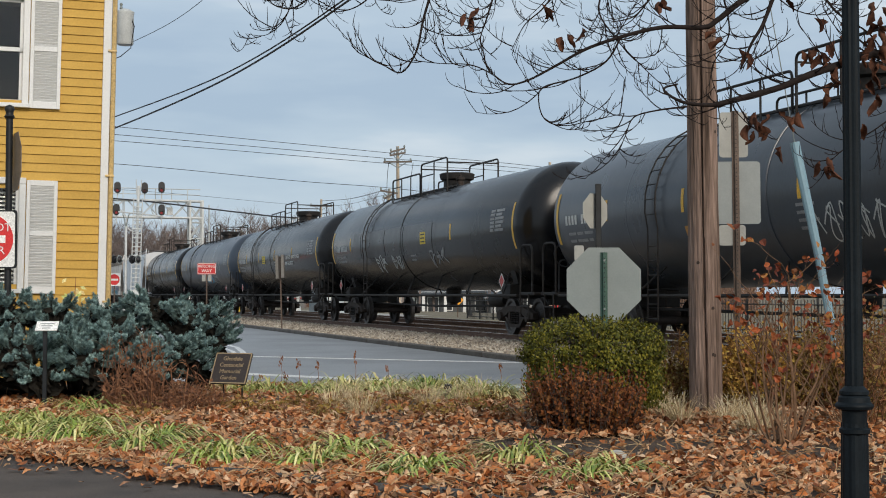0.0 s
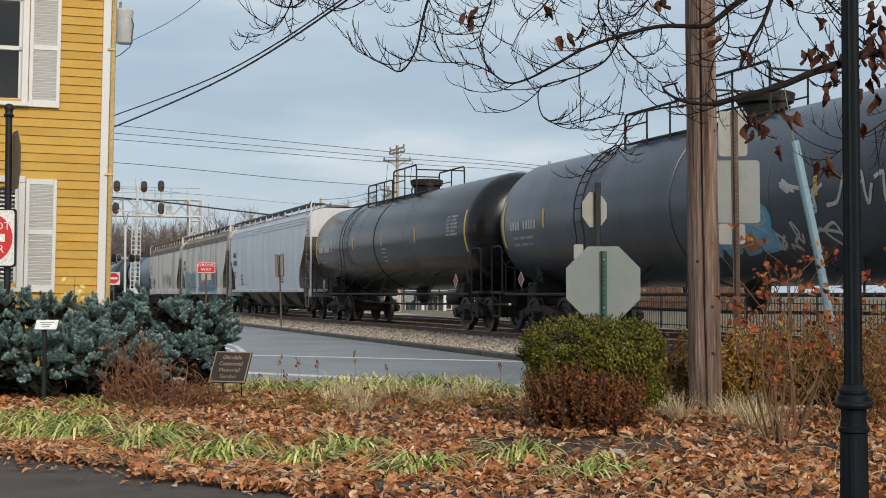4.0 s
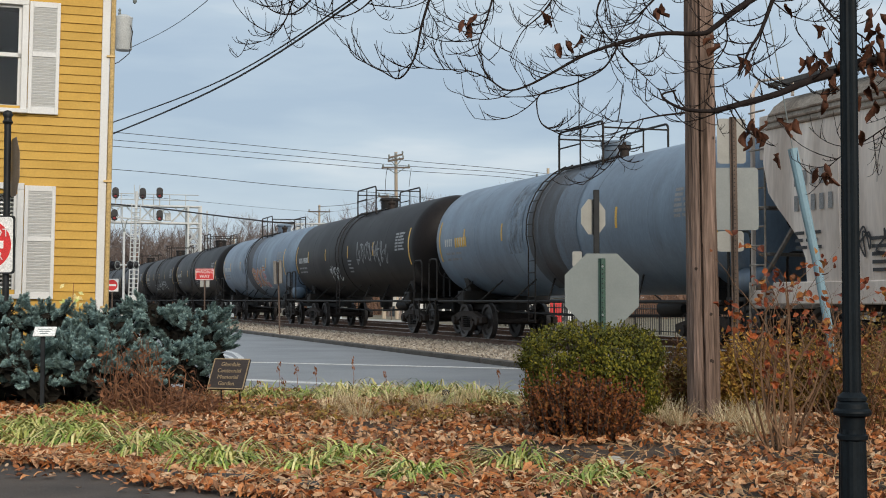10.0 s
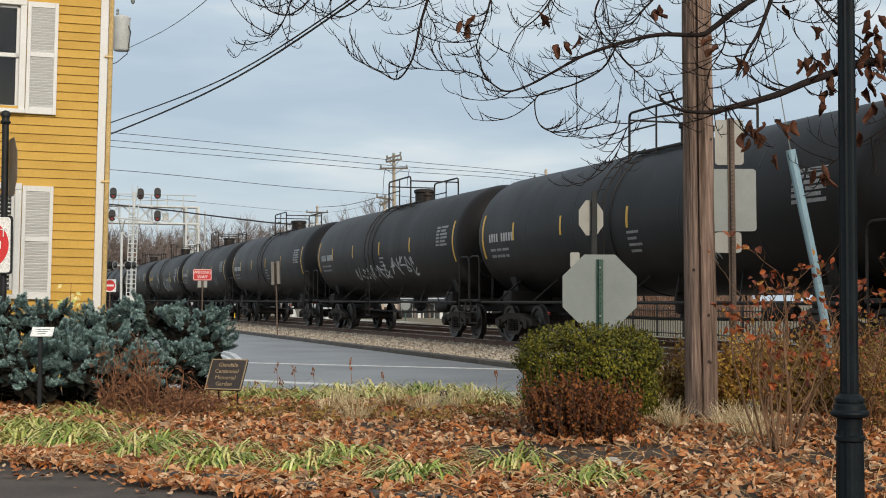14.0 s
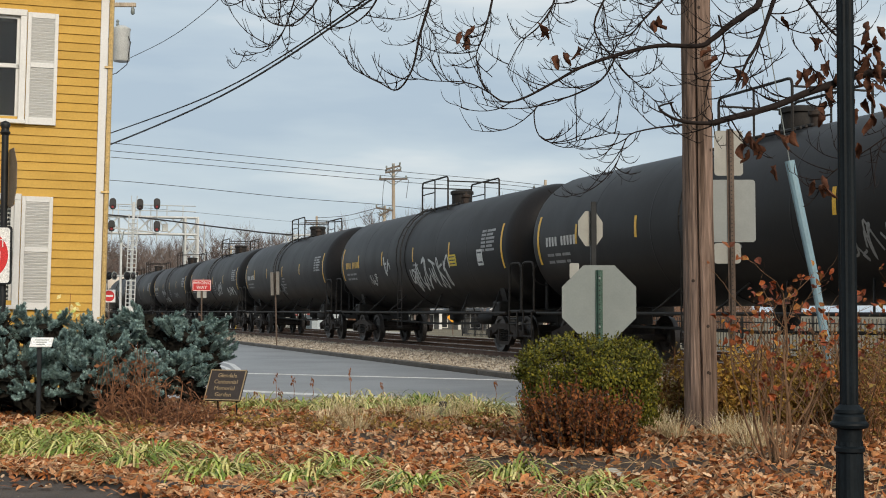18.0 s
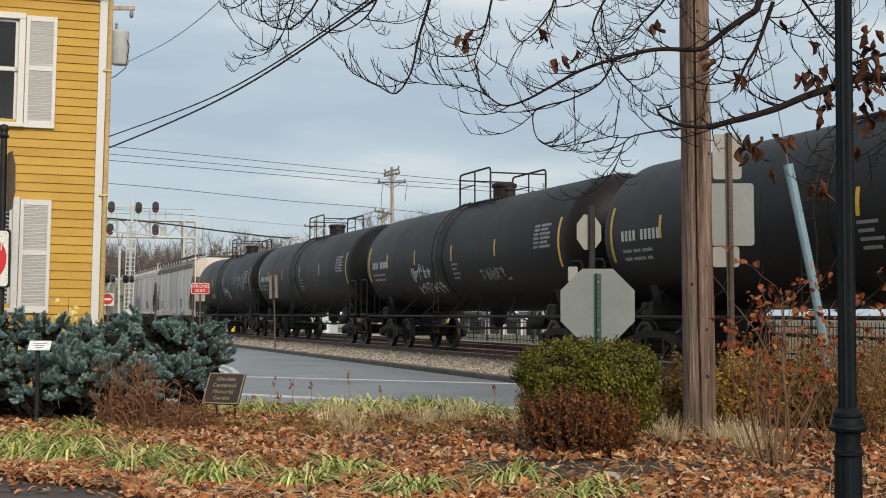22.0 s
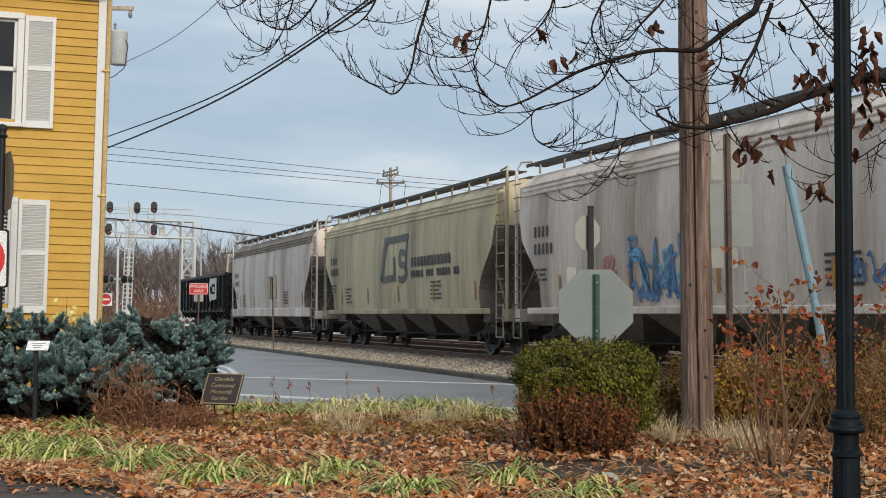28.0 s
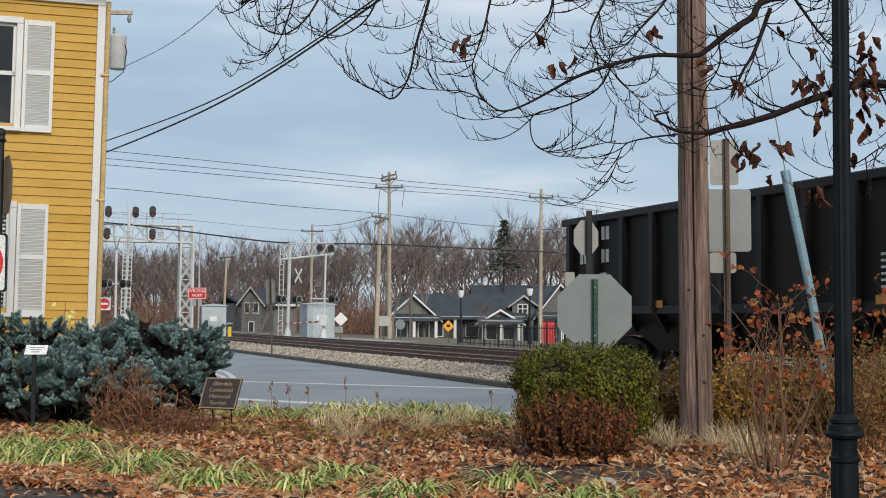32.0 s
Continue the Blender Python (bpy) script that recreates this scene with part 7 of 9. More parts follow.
for _ in range(420):
    # sprigs that stand out of the clipped outline
    u = Vector((rng.gauss(0, 1), rng.gauss(0, 1), abs(rng.gauss(0, 1)))).normalized()
    q = 1 / max(abs(u.x) ** 4 + abs(u.y) ** 4 + abs(u.z) ** 4, 1e-6) ** 0.25
    p = Vector((u.x * q * 0.57, u.y * q * 0.48, 0.62 + u.z * q * 0.37))
    d = (u + Vector((rng.gauss(0, 0.4), rng.gauss(0, 0.4), 0.5))).normalized()
    ln = rng.uniform(0.05, 0.14)
    st.tube([p, p + d * ln], [0.003, 0.002], 3, False)
    for k in range(9):
        scatter_leafy(g, p + d * (ln * (0.3 + 0.75 * k / 8)) + Vector((rng.gauss(0, 0.012), rng.gauss(0, 0.012), 0)), (rng.uniform(-1, 1), rng.uniform(-1, 1), rng.uniform(-0.2, 1)), d, 0.02, 0.036, 0.3)
part("stem_mass", st, BARK, bush)
part("foliage", g, BOX_GREEN, bush)
brown = thing("bronzed_shrub", "low bronze-brown winter shrub with upright shoots", "shrub", pose(1.28, 12.2, 0))
g, st = Geo(), Geo()
for _ in range(440):
    a, q = rng.uniform(0, 6.3), rng.random() ** 0.55
    b = Vector((0.34 * q * math.cos(a), 0.28 * q * math.sin(a), 0.0))
    e = Vector((b.x * 1.42 + rng.gauss(0, 0.05), b.y * 1.6 + rng.gauss(0, 0.05), (rng.uniform(0.3, 0.68) + 0.22 * noise.noise(Vector((b.x * 5, b.y * 5, 2.0)))) * (1 - 0.15 * q)))
    mid = b.lerp(e, 0.5) + Vector((rng.gauss(0, 0.03), rng.gauss(0, 0.03), 0.03))
    st.tube([b, mid, e], [0.005, 0.004, 0.002], 3, False)
    for k in range(20):
        t = 0.12 + 0.88 * k / 19
        p = (b.lerp(mid, t * 2) if t < 0.5 else mid.lerp(e, t * 2 - 1)) + Vector((rng.gauss(0, 0.02), rng.gauss(0, 0.02), rng.gauss(0, 0.012)))
        scatter_leafy(g, p, (rng.uniform(-1, 1), rng.uniform(-1.3, 0.7), rng.uniform(-0.4, 0.8)), (rng.uniform(-1, 1), rng.uniform(-1, 1), rng.uniform(-0.4, 1)), 0.028, 0.045, 0.4)
for _ in range(110):
    # thin shoots that stand above the leaves
    a, q = rng.uniform(0, 6.3), rng.random() ** 0.5
    b = Vector((0.46 * q * math.cos(a), 0.36 * q * math.sin(a), 0.3 * rng.random()))
    d = Vector((b.x * 0.9 + rng.gauss(0, 0.25), b.y + rng.gauss(0, 0.2), 1.0)).normalized() * rng.uniform(0.3, 0.52)
    st.tube([b, b + d * 0.5 + Vector((rng.gauss(0, 0.02), 0, 0)), b + d], [0.004, 0.003, 0.0015], 3, False)
    for k in range(7):
        scatter_leafy(g, b + d * (0.5 + 0.5 * k / 6), (rng.uniform(-1, 1), -1, rng.uniform(-0.5, 0.5)), d + Vector((rng.gauss(0, 0.3), 0, 0)), 0.016, 0.04, 0.3)
part("stem_mass", st, BARK, brown)
part("foliage", g, BOX_BROWN, brown)

# dead perennials and brush
tangle("dead_perennial", (-3.30, 14.56, 0.00), 90, 0.36, 0.25, 1.15, RUST_STEM, RUST_LEAF, 5, 0.06, "collapsed rust-brown perennial stems before the spruce", "perennial", rng, 1.1, 0.005, 0.9)
tangle("dead_perennial", (-2.86, 14.30, 0.00), 52, 0.5, 0.3, 0.8, RUST_STEM, RUST_LEAF, 4, 0.05, "fallen rust-brown perennial stems before the spruce", "perennial", rng, 3.2, 0.008, 0.8)
tangle("dead_perennial", (-2.68, 14.56, 0.00), 50, 0.4, 0.3, 0.36, RUST_STEM, RUST_LEAF, 4, 0.045, "collapsed rust-brown perennial stems by the plaque", "perennial", rng, 3.0, 0.005, 0.8)
for px in ((-1.83, 14.11, 0.00), (-1.51, 14.43, 0.00), (-1.21, 13.68, 0.00), (-1.00, 14.76, 0.00), (-0.55, 14.11, 0.00), (-0.28, 13.92, 0.00), (-0.05, 13.68, 0.00), (0.27, 14.30, 0.00), (0.56, 14.11, 0.00), (0.75, 13.80, 0.00), (-2.11, 14.43, 0.00), (-3.02, 13.68, 0.00), (-0.81, 15.26, 0.00), (-0.42, 15.72, 0.00), (0.49, 15.49, 0.00)):
    tangle("dead_perennial", px, rng.randint(16, 34), 0.26, 0.2, rng.uniform(0.16, 0.3), DEADSTEM, BRUSH_LEAF, 5, 0.05, "small withered brown perennial in the leaf litter", "perennial", rng, 1.0, 0.004)
for at, h in (((-2.22, 18.70, 0.00), 0.46), ((-1.98, 18.70, 0.00), 0.42), ((-1.72, 18.70, 0.00), 0.40), ((-1.21, 18.70, 0.00), 0.52), ((-0.81, 19.88, 0.00), 0.26), ((0.78, 18.70, 0.00), 0.36), ((-2.03, 17.65, 0.00), 0.3), ((-2.50, 18.70, 0.00), 0.2)):
    ob = thing("seed_stalk", "dry brown stalk with hanging seed heads", "seed stalk", pose(*at), "seed stalks")
    part("stem", Geo().tube([(0, 0, 0), (0.02, 0, h * 0.5), (-0.01, 0, h)], [0.004, 0.0035, 0.002], 4), RUST_STEM, ob)
    lf = Geo()
    for k in range(9):
        scatter_leafy(lf, (rng.uniform(-0.03, 0.03), rng.uniform(-0.03, 0.03), h * rng.uniform(0.7, 1.0)), (rng.uniform(-1, 1), -1, 0.2), (0.3, 0, -1), 0.018, 0.05, 0.5)
    tagged(part("seed_head", lf, BOX_BROWN, ob), kind="stuff")



def branching_shrub(at, stems, height, width, r0, leafsize, per_tip, label, rng):
    """Kinked, forking stems from one foot, with leaves in tufts at the shoot ends."""
    ob = thing("orange_shrub", label, "shrub", pose(*at))
    lf = Geo()

    def shoot(g, p, d, length, r, depth):
        n = 6 if depth == 2 else 4
        q, pts, rs = Vector(p), [Vector(p)], [r]
        nodes = []
        for i in range(n):
            d = (d + Vector((rng.gauss(0, 0.2), rng.gauss(0, 0.18), rng.gauss(0.06, 0.12)))).normalized()
            q = q + d * (length / n)
            pts.append(q.copy())
            rs.append(r * (1 - 0.6 * (i + 1) / n))
            nodes.append((q.copy(), d.copy(), rs[-1]))
        g.tube(pts, rs, 5 if depth == 2 else 4, False)
        if depth:
            for k, (nq, nd, nr) in enumerate(nodes[1:]):
                if rng.random() < 0.8:
                    out = Vector((rng.uniform(-1, 1), rng.uniform(-0.7, 0.7), rng.uniform(-0.05, 0.7)))
                    shoot(g, nq, (nd * 0.6 + out).normalized(), length * rng.uniform(0.18, 0.38), nr * 0.65, depth - 1)
        if depth < 2 and rng.random() < 0.42:
            for _ in range(rng.randint(1, per_tip)):
                c = pts[-1] + Vector((rng.gauss(0, 0.035), rng.gauss(0, 0.035), rng.gauss(0, 0.03)))
                size = leafsize * rng.uniform(0.5, 1.25)
                broad_leaf(lf, c, (rng.uniform(-1, 1), rng.uniform(-1.4, 0.3), rng.uniform(-0.4, 1)), (rng.uniform(-1, 1), 0, rng.uniform(-1, 0.3)), size * 0.7, size, rng.uniform(-0.5, 1.2), rng)
    for i in range(stems):
        a = -1 + 2 * (i + rng.random()) / stems
        g = Geo()
        shoot(g, (a * 0.1, rng.uniform(-0.06, 0.06), 0), Vector((a * width / height, rng.uniform(-0.2, 0.2), 1)).normalized(), height * rng.uniform(0.7, 1.05), r0 * rng.uniform(0.7, 1.1), 2)
        part("stem", g, SHRUB_STEM, ob)
    part("foliage", lf, ORANGE_LEAF, ob)
    return ob


branching_shrub((2.80, 11.25, 0.00), 15, 1.5, 0.55, 0.013, 0.064, 4, "bare tan-stemmed shrub with last orange leaves", rng)
branching_shrub((3.75, 12.69, 0.00), 13, 1.4, 0.5, 0.009, 0.06, 4, "twiggy shrub with russet leaves by the lamp", rng)
tangle("orange_shrub", (4.06, 12.69, 0.00), 34, 0.55, 0.4, 1.1, DEADSTEM, BRUSH_LEAF, 6, 0.06, "brown twiggy shrub behind the lamp post", "shrub", rng, 1.4, 0.006)
tangle("brush", (3.33, 14.76, 0.00), 120, 0.8, 0.4, 1.15, DEADSTEM, GOLD_LEAF, 44, 0.05, "yellow-orange brushy shrub behind the pole", "shrub", rng, 1.2, 0.005)
tangle("brush", (4.00, 14.76, 0.00), 120, 0.75, 0.4, 1.15, DEADSTEM, BRUSH_LEAF, 40, 0.05, "orange-brown brushy shrub by the guy wire", "shrub", rng, 1.2, 0.005)
tangle("brush", (4.75, 15.12, 0.00), 110, 0.75, 0.4, 1.35, DEADSTEM, BRUSH_LEAF, 24, 0.045, "dry brown brush by the railway", "shrub", rng, 1.2, 0.005)
tangle("brush", (2.63, 15.12, 0.00), 90, 0.5, 0.35, 1.0, DEADSTEM, BRUSH_LEAF, 22, 0.045, "faded olive-brown brush beside the bush", "shrub", rng, 1.2, 0.004)
tangle("brush", (4.87, 14.11, 0.00), 110, 0.75, 0.5, 1.4, DEADSTEM, BRUSH_LEAF, 24, 0.045, "dry brown brush by the railway", "shrub", rng, 1.2, 0.005)
for at in ((2.24, 13.68, 0.00), (2.30, 13.22, 0.00), (2.76, 13.33, 0.00), (3.00, 13.68, 0.00), (2.26, 14.56, 0.00), (3.06, 13.11, 0.00), (-0.84, 14.11, 0.00), (-1.18, 14.76, 0.00), (2.80, 12.29, 0.00), (-1.10, 16.20, 0.00), (-0.56, 16.04, 0.00), (0.20, 15.72, 0.00), (0.44, 16.04, 0.00), (-0.15, 15.26, 0.00)):
    clump("dry_grass", at, 230, 0.36, 0.0036, 1.5, HAY, "tuft of pale straw-coloured dry grass", "grass tuft", rng, 0.13, 2.4, "dry grass tufts")
sprig = thing("sapling", "green sprig growing beside the house wall", "sapling", pose(*(-4.78, 17.60, 1.02)))
sprig.location.z = 0
part("stem", Geo().tube([(0, 0, 0), (0.02, 0, 1.0), (0.04, 0, 1.52)], [0.012, 0.008, 0.004], 5), DEADSTEM, sprig)
lf = Geo()
for k in range(16):
    scatter_leafy(lf, (0.03 + rng.uniform(-0.14, 0.14), rng.uniform(-0.1, 0.1), rng.uniform(1.2, 1.56)), (rng.uniform(-0.5, 0.5), -1, 0.4), (rng.uniform(-1, 1), 0, -0.4), 0.05, 0.09, 0.3)
part("foliage", lf, LILY, sprig)

# leaf litter over the bed
rng = random.Random(8)
g = Geo()
made = 0
while made < 31000:
    x = rng.uniform(-6.2, 6.4)
    near = 10.7 - 0.67 * (x + 3.5) if x > -3.5 else 10.7
    near = max(near - 0.25, 7.4) if x > -2.2 else near + 0.12
    far = 19.2 - 0.386 * (x + 2.6)
    y = near + (far - near) * rng.random() ** 1.7
    dens = 0.55 + 0.6 * noise.noise(Vector((x * 0.9, y * 0.9, 4.0)))
    if math.hypot((x - 1.2) / 1.0, (y - 11.05) / 0.68) < 1:
        dens *= 0.12
    if y > 15.5:
        dens *= 0.6
    if any((x - c[0]) ** 2 + (y - c[1]) ** 2 < 0.04 for c in LILIES):
        dens *= 0.12
    if rng.random() > dens:
        continue
    made += 1
    s = rng.uniform(0.03, 0.078)
    broad_leaf(g, (x, y, 0.035 + 0.045 * rng.random() + 0.05 * math.sin(math.pi * min(max((y - near) / (far - near), 0), 1))), (rng.gauss(0, 0.8), rng.gauss(-0.1, 0.8), 1), (rng.uniform(-1, 1), rng.uniform(-1, 1), rng.gauss(0, 0.3)), s * rng.uniform(0.5, 0.85), s * 1.35, rng.uniform(-1.0, 1.7), rng)
tagged(part("leaf_litter", g, LITTER), "thick litter of fallen brown and orange leaves", "fallen leaves", kind="stuff")
g = Geo()
for _ in range(3600):
    x = rng.uniform(-5.8, 6.0)
    near = max((10.7 - 0.67 * (x + 3.5) if x > -3.5 else 10.7) - 0.1, 7.4)
    y = near + (19.0 - 0.386 * (x + 2.6) - near) * rng.random() ** 1.3
    a, ln = rng.uniform(0, 6.3), rng.uniform(0.05, 0.28)
    c = Vector((x, y, 0.07 + 0.03 * rng.random()))
    d = Vector((math.cos(a), math.sin(a), rng.gauss(0.15, 0.25))) * ln
    g.tube([c, c + d * 0.5 + Vector((rng.gauss(0, 0.01), rng.gauss(0, 0.01), 0.01)), c + d], [0.004, 0.0035, 0.002], 3, False)
tagged(part("twig_litter", g, HAY_STEM), "broken straw and dead stems among the fallen leaves", "plant debris", kind="stuff")
g = Geo()
for _ in range(260):
    x = rng.uniform(-5, 1.2)
    y = (10.75 - 0.67 * (x + 3.5) if x > -3.5 else 10.75) - abs(rng.gauss(0, 0.32))
    s = rng.uniform(0.035, 0.07)
    broad_leaf(g, (x, y, 0.03), (rng.gauss(0, 0.3), rng.gauss(0, 0.3), 1), (rng.uniform(-1, 1), rng.uniform(-1, 1), 0), s * 0.8, s * 1.2, rng.uniform(-0.4, 0.8), rng)
tagged(part("path_leaves", g, LITTER), "fallen leaves strewn on the dark path", "fallen leaves", kind="stuff")
for at, s, lab in (((1.33, 10.50, 0.00), 0.1, "pale"), ((-2.28, 13.68, 0.00), 0.09, "grey"), ((-1.36, 12.95, 0.00), 0.07, "grey"), ((-0.46, 14.11, 0.00), 0.12, "dark"), ((-2.76, 12.11, 0.00), 0.07, "grey")):
    e = Geo()
    for i in range(7):
        ph = -math.pi / 2 + math.pi * i / 6
        e.v.extend((s * math.cos(ph) * math.cos(t) * (1 + 0.2 * math.sin(2 * t + i)), s * 0.8 * math.cos(ph) * math.sin(t), s * 0.62 * math.sin(ph) + 0.02) for t in [2 * math.pi * k / 10 for k in range(10)])
    e.f.extend((i * 10 + k, i * 10 + (k + 1) % 10, (i + 1) * 10 + (k + 1) % 10, (i + 1) * 10 + k) for i in range(6) for k in range(10))
    tagged(part("garden_stone", e, CONCRETE if lab == "pale" else KERB_DARK if lab == "dark" else BALLAST, smooth=50, at=pose(at[0], at[1], 0.03)), lab + " rounded stone lying among the leaves", "stone")

# ---- overhanging tree, nearly bare ----
tree = thing("bare_tree", "nearly bare tree with a few brown hanging leaves", "tree")
BOUGH_LINES = [
    ([(6.2, 10.2, 2.6), (4.4, 10.05, 2.95), (3.27, 10.00, 3.07), (2.97, 9.95, 3.00), (2.70, 9.90, 2.91), (2.46, 9.90, 2.81), (2.21, 9.90, 2.74), (1.99, 9.90, 2.68)], 0.042, 0.022),
    ([(1.99, 9.90, 2.68), (1.80, 9.90, 2.69), (1.67, 9.90, 2.74), (1.62, 9.95, 2.81), (1.73, 10.00, 2.85)], 0.016, 0.007),
    ([(6.2, 10.2, 3.3), (4.6, 10.1, 3.75), (2.68, 10.10, 3.75), (2.34, 10.00, 3.55), (2.15, 9.90, 3.42), (2.00, 9.90, 3.30), (1.90, 9.90, 3.25), (1.60, 9.90, 3.25), (1.30, 9.90, 3.18), (1.05, 9.95, 3.10), (0.84, 10.00, 2.99), (0.63, 10.00, 2.88), (0.48, 10.00, 2.85), (0.35, 10.05, 2.94), (0.20, 10.10, 3.01), (-0.02, 10.10, 3.02), (-0.22, 10.20, 3.06)], 0.034, 0.003),
    ([(2.51, 10.10, 3.65), (2.38, 10.05, 3.32), (2.28, 10.00, 3.16), (2.22, 10.00, 3.02), (2.19, 10.00, 2.96)], 0.018, 0.007),
    ([(6.2, 10.2, 4.0), (4.4, 10.3, 4.6), (2.03, 10.40, 4.39), (0.94, 10.40, 4.22), (-0.10, 10.40, 4.09), (-0.97, 10.40, 3.96), (-1.48, 10.30, 3.71)], 0.06, 0.012),
    ([(0.03, 10.40, 4.11), (-0.07, 10.30, 3.67), (-0.15, 10.30, 3.39), (-0.20, 10.20, 3.13), (-0.31, 10.20, 2.97), (-0.44, 10.20, 3.02), (-0.56, 10.20, 3.08), (-0.64, 10.20, 3.12)], 0.014, 0.003),
    ([(0.50, 10.40, 4.18), (0.39, 10.20, 3.60), (0.33, 10.10, 3.37), (0.28, 10.10, 3.18), (0.40, 10.10, 3.05)], 0.012, 0.003),
    ([(-0.80, 10.40, 3.98), (-0.96, 10.30, 3.63), (-1.13, 10.30, 3.48), (-1.28, 10.30, 3.50), (-1.35, 10.30, 3.59)], 0.01, 0.003),
    ([(-1.06, 10.40, 3.91), (-1.13, 10.30, 3.58), (-1.22, 10.30, 3.37), (-1.35, 10.30, 3.27), (-1.49, 10.30, 3.28)], 0.008, 0.002),
    ([(-0.37, 10.40, 4.04), (-0.48, 10.30, 3.67), (-0.62, 10.30, 3.51), (-0.79, 10.30, 3.45), (-0.94, 10.30, 3.48)], 0.01, 0.003),
    ([(1.30, 9.90, 3.18), (1.19, 9.90, 3.00), (0.97, 9.90, 2.88), (0.73, 9.90, 2.81), (0.70, 9.90, 2.69), (0.75, 9.90, 2.57), (0.89, 9.90, 2.53), (1.09, 9.90, 2.57), (1.32, 9.90, 2.62)], 0.008, 0.003),
    ([(1.78, 9.90, 2.67), (1.55, 9.90, 2.64), (1.39, 9.90, 2.59), (1.33, 9.90, 2.46), (1.28, 9.90, 2.34), (1.23, 9.90, 2.27)], 0.008, 0.002),
    ([(0.94, 10.40, 4.22), (0.88, 10.20, 3.69), (0.76, 10.10, 3.45), (0.61, 10.10, 3.31), (0.51, 10.10, 3.12)], 0.012, 0.003),
    ([(1.46, 10.40, 4.31), (1.30, 10.20, 3.78), (1.16, 10.10, 3.45), (1.25, 10.00, 3.22), (1.44, 10.00, 3.01), (1.60, 9.95, 2.84)], 0.012, 0.003),
    ([(2.13, 9.90, 2.72), (2.20, 9.90, 2.60), (2.25, 9.90, 2.52), (2.34, 9.90, 2.49), (2.44, 9.90, 2.42)], 0.006, 0.002),
    ([(2.03, 10.40, 4.39), (1.77, 10.20, 3.78), (1.54, 10.10, 3.50), (1.42, 10.10, 3.37), (1.25, 10.10, 3.33)], 0.014, 0.004),
    ([(3.27, 10.00, 3.07), (3.40, 10.00, 2.72), (3.23, 10.00, 2.55), (2.98, 10.00, 2.39), (2.85, 10.00, 2.28), (2.79, 10.00, 2.18)], 0.008, 0.003),
    ([(2.68, 10.10, 3.75), (2.93, 10.10, 3.41), (3.18, 10.10, 3.24), (3.35, 10.10, 2.99)], 0.012, 0.005),
    ([(2.06, 9.95, 3.49), (2.10, 9.95, 3.21), (1.97, 9.95, 2.96), (2.01, 9.95, 2.76)], 0.008, 0.003),
]
rng = random.Random(12)


def curved(pts, n=5):
    P = [Vector(p) for p in pts]
    out = []
    for i in range(len(P) - 1):
        a, b = P[max(i - 1, 0)], P[min(i + 2, len(P) - 1)]
        for k in range(n):
            t = k / n
            out.append(P[i] * (2 * t ** 3 - 3 * t ** 2 + 1) + P[i + 1] * (-2 * t ** 3 + 3 * t ** 2) + (P[i + 1] - a) * 0.5 * (t ** 3 - 2 * t ** 2 + t) + (b - P[i]) * 0.5 * (t ** 3 - t ** 2))
    out.append(P[-1])
    return out


def twig(g, p, d, length, r, depth):
    """A shoot that sweeps out and curls upwards, with short forward spurs."""
    pts, q, dd = [Vector(p)], Vector(p), Vector(d).normalized()
    curl = Vector((rng.uniform(-0.35, 0.35), rng.uniform(-0.2, 0.2), rng.uniform(0.45, 1.0)))
    n = 7
    for i in range(n):
        dd = (dd + curl * 0.2 + Vector((rng.gauss(0, 0.05), rng.gauss(0, 0.04), rng.gauss(0, 0.05)))).normalized()
        q = q + dd * length / n
        pts.append(q.copy())
    g.tube(pts, [r * (1 - 0.55 * i / n) for i in range(n + 1)], 4, False)
    if depth:
        for i in range(1, n + 1):
            if rng.random() < 0.72:
                along = (pts[i] - pts[i - 1]).normalized()
                side = Vector((rng.uniform(-1, 1), rng.uniform(-0.4, 0.4), rng.uniform(-0.4, 0.9)))
                twig(g, pts[i], along * 0.9 + side * 0.8, length * rng.uniform(0.14, 0.42), r * 0.7, depth - 1)


part("trunk", Geo().tube([(6.3, 10.3, -0.1), (6.25, 10.25, 1.5), (6.2, 10.2, 3.0), (6.1, 10.2, 4.4), (6.0, 10.3, 6.2)], [0.2, 0.16, 0.13, 0.09, 0.04], 12), BARK, tree, smooth=60)
for pts, r0, r1 in BOUGH_LINES:
    c = curved(pts)
    m = len(c)
    limb = part("limb", Geo().tube(c, [r1 + (r0 - r1) * (1 - i / (m - 1)) ** 1.5 for i in range(m)], 7), TWIG, tree, smooth=60)
    g = Geo()
    dist = 0.0
    for i in range(1, m):
        seg = c[i] - c[i - 1]
        dist += seg.length
        if c[i].x > 4.6 or seg.length < 1e-4:
            continue
        while dist > 0.058:
            dist -= 0.058
            if rng.random() < 0.75:
                side = Vector((rng.uniform(-1, 1), rng.uniform(-0.6, 0.6), rng.uniform(-0.9, 0.8)))
                twig(g, c[i], seg.normalized() * 0.7 + side, rng.uniform(0.2, 0.72) * (1 - 0.5 * i / m), max(0.0044, r1 * 0.8 if r1 < 0.01 else 0.006), 1 if rng.random() < 0.85 else 2)
    tw = part("fine_twig", g, TWIG, limb)
    tagged(tw, kind="stuff")


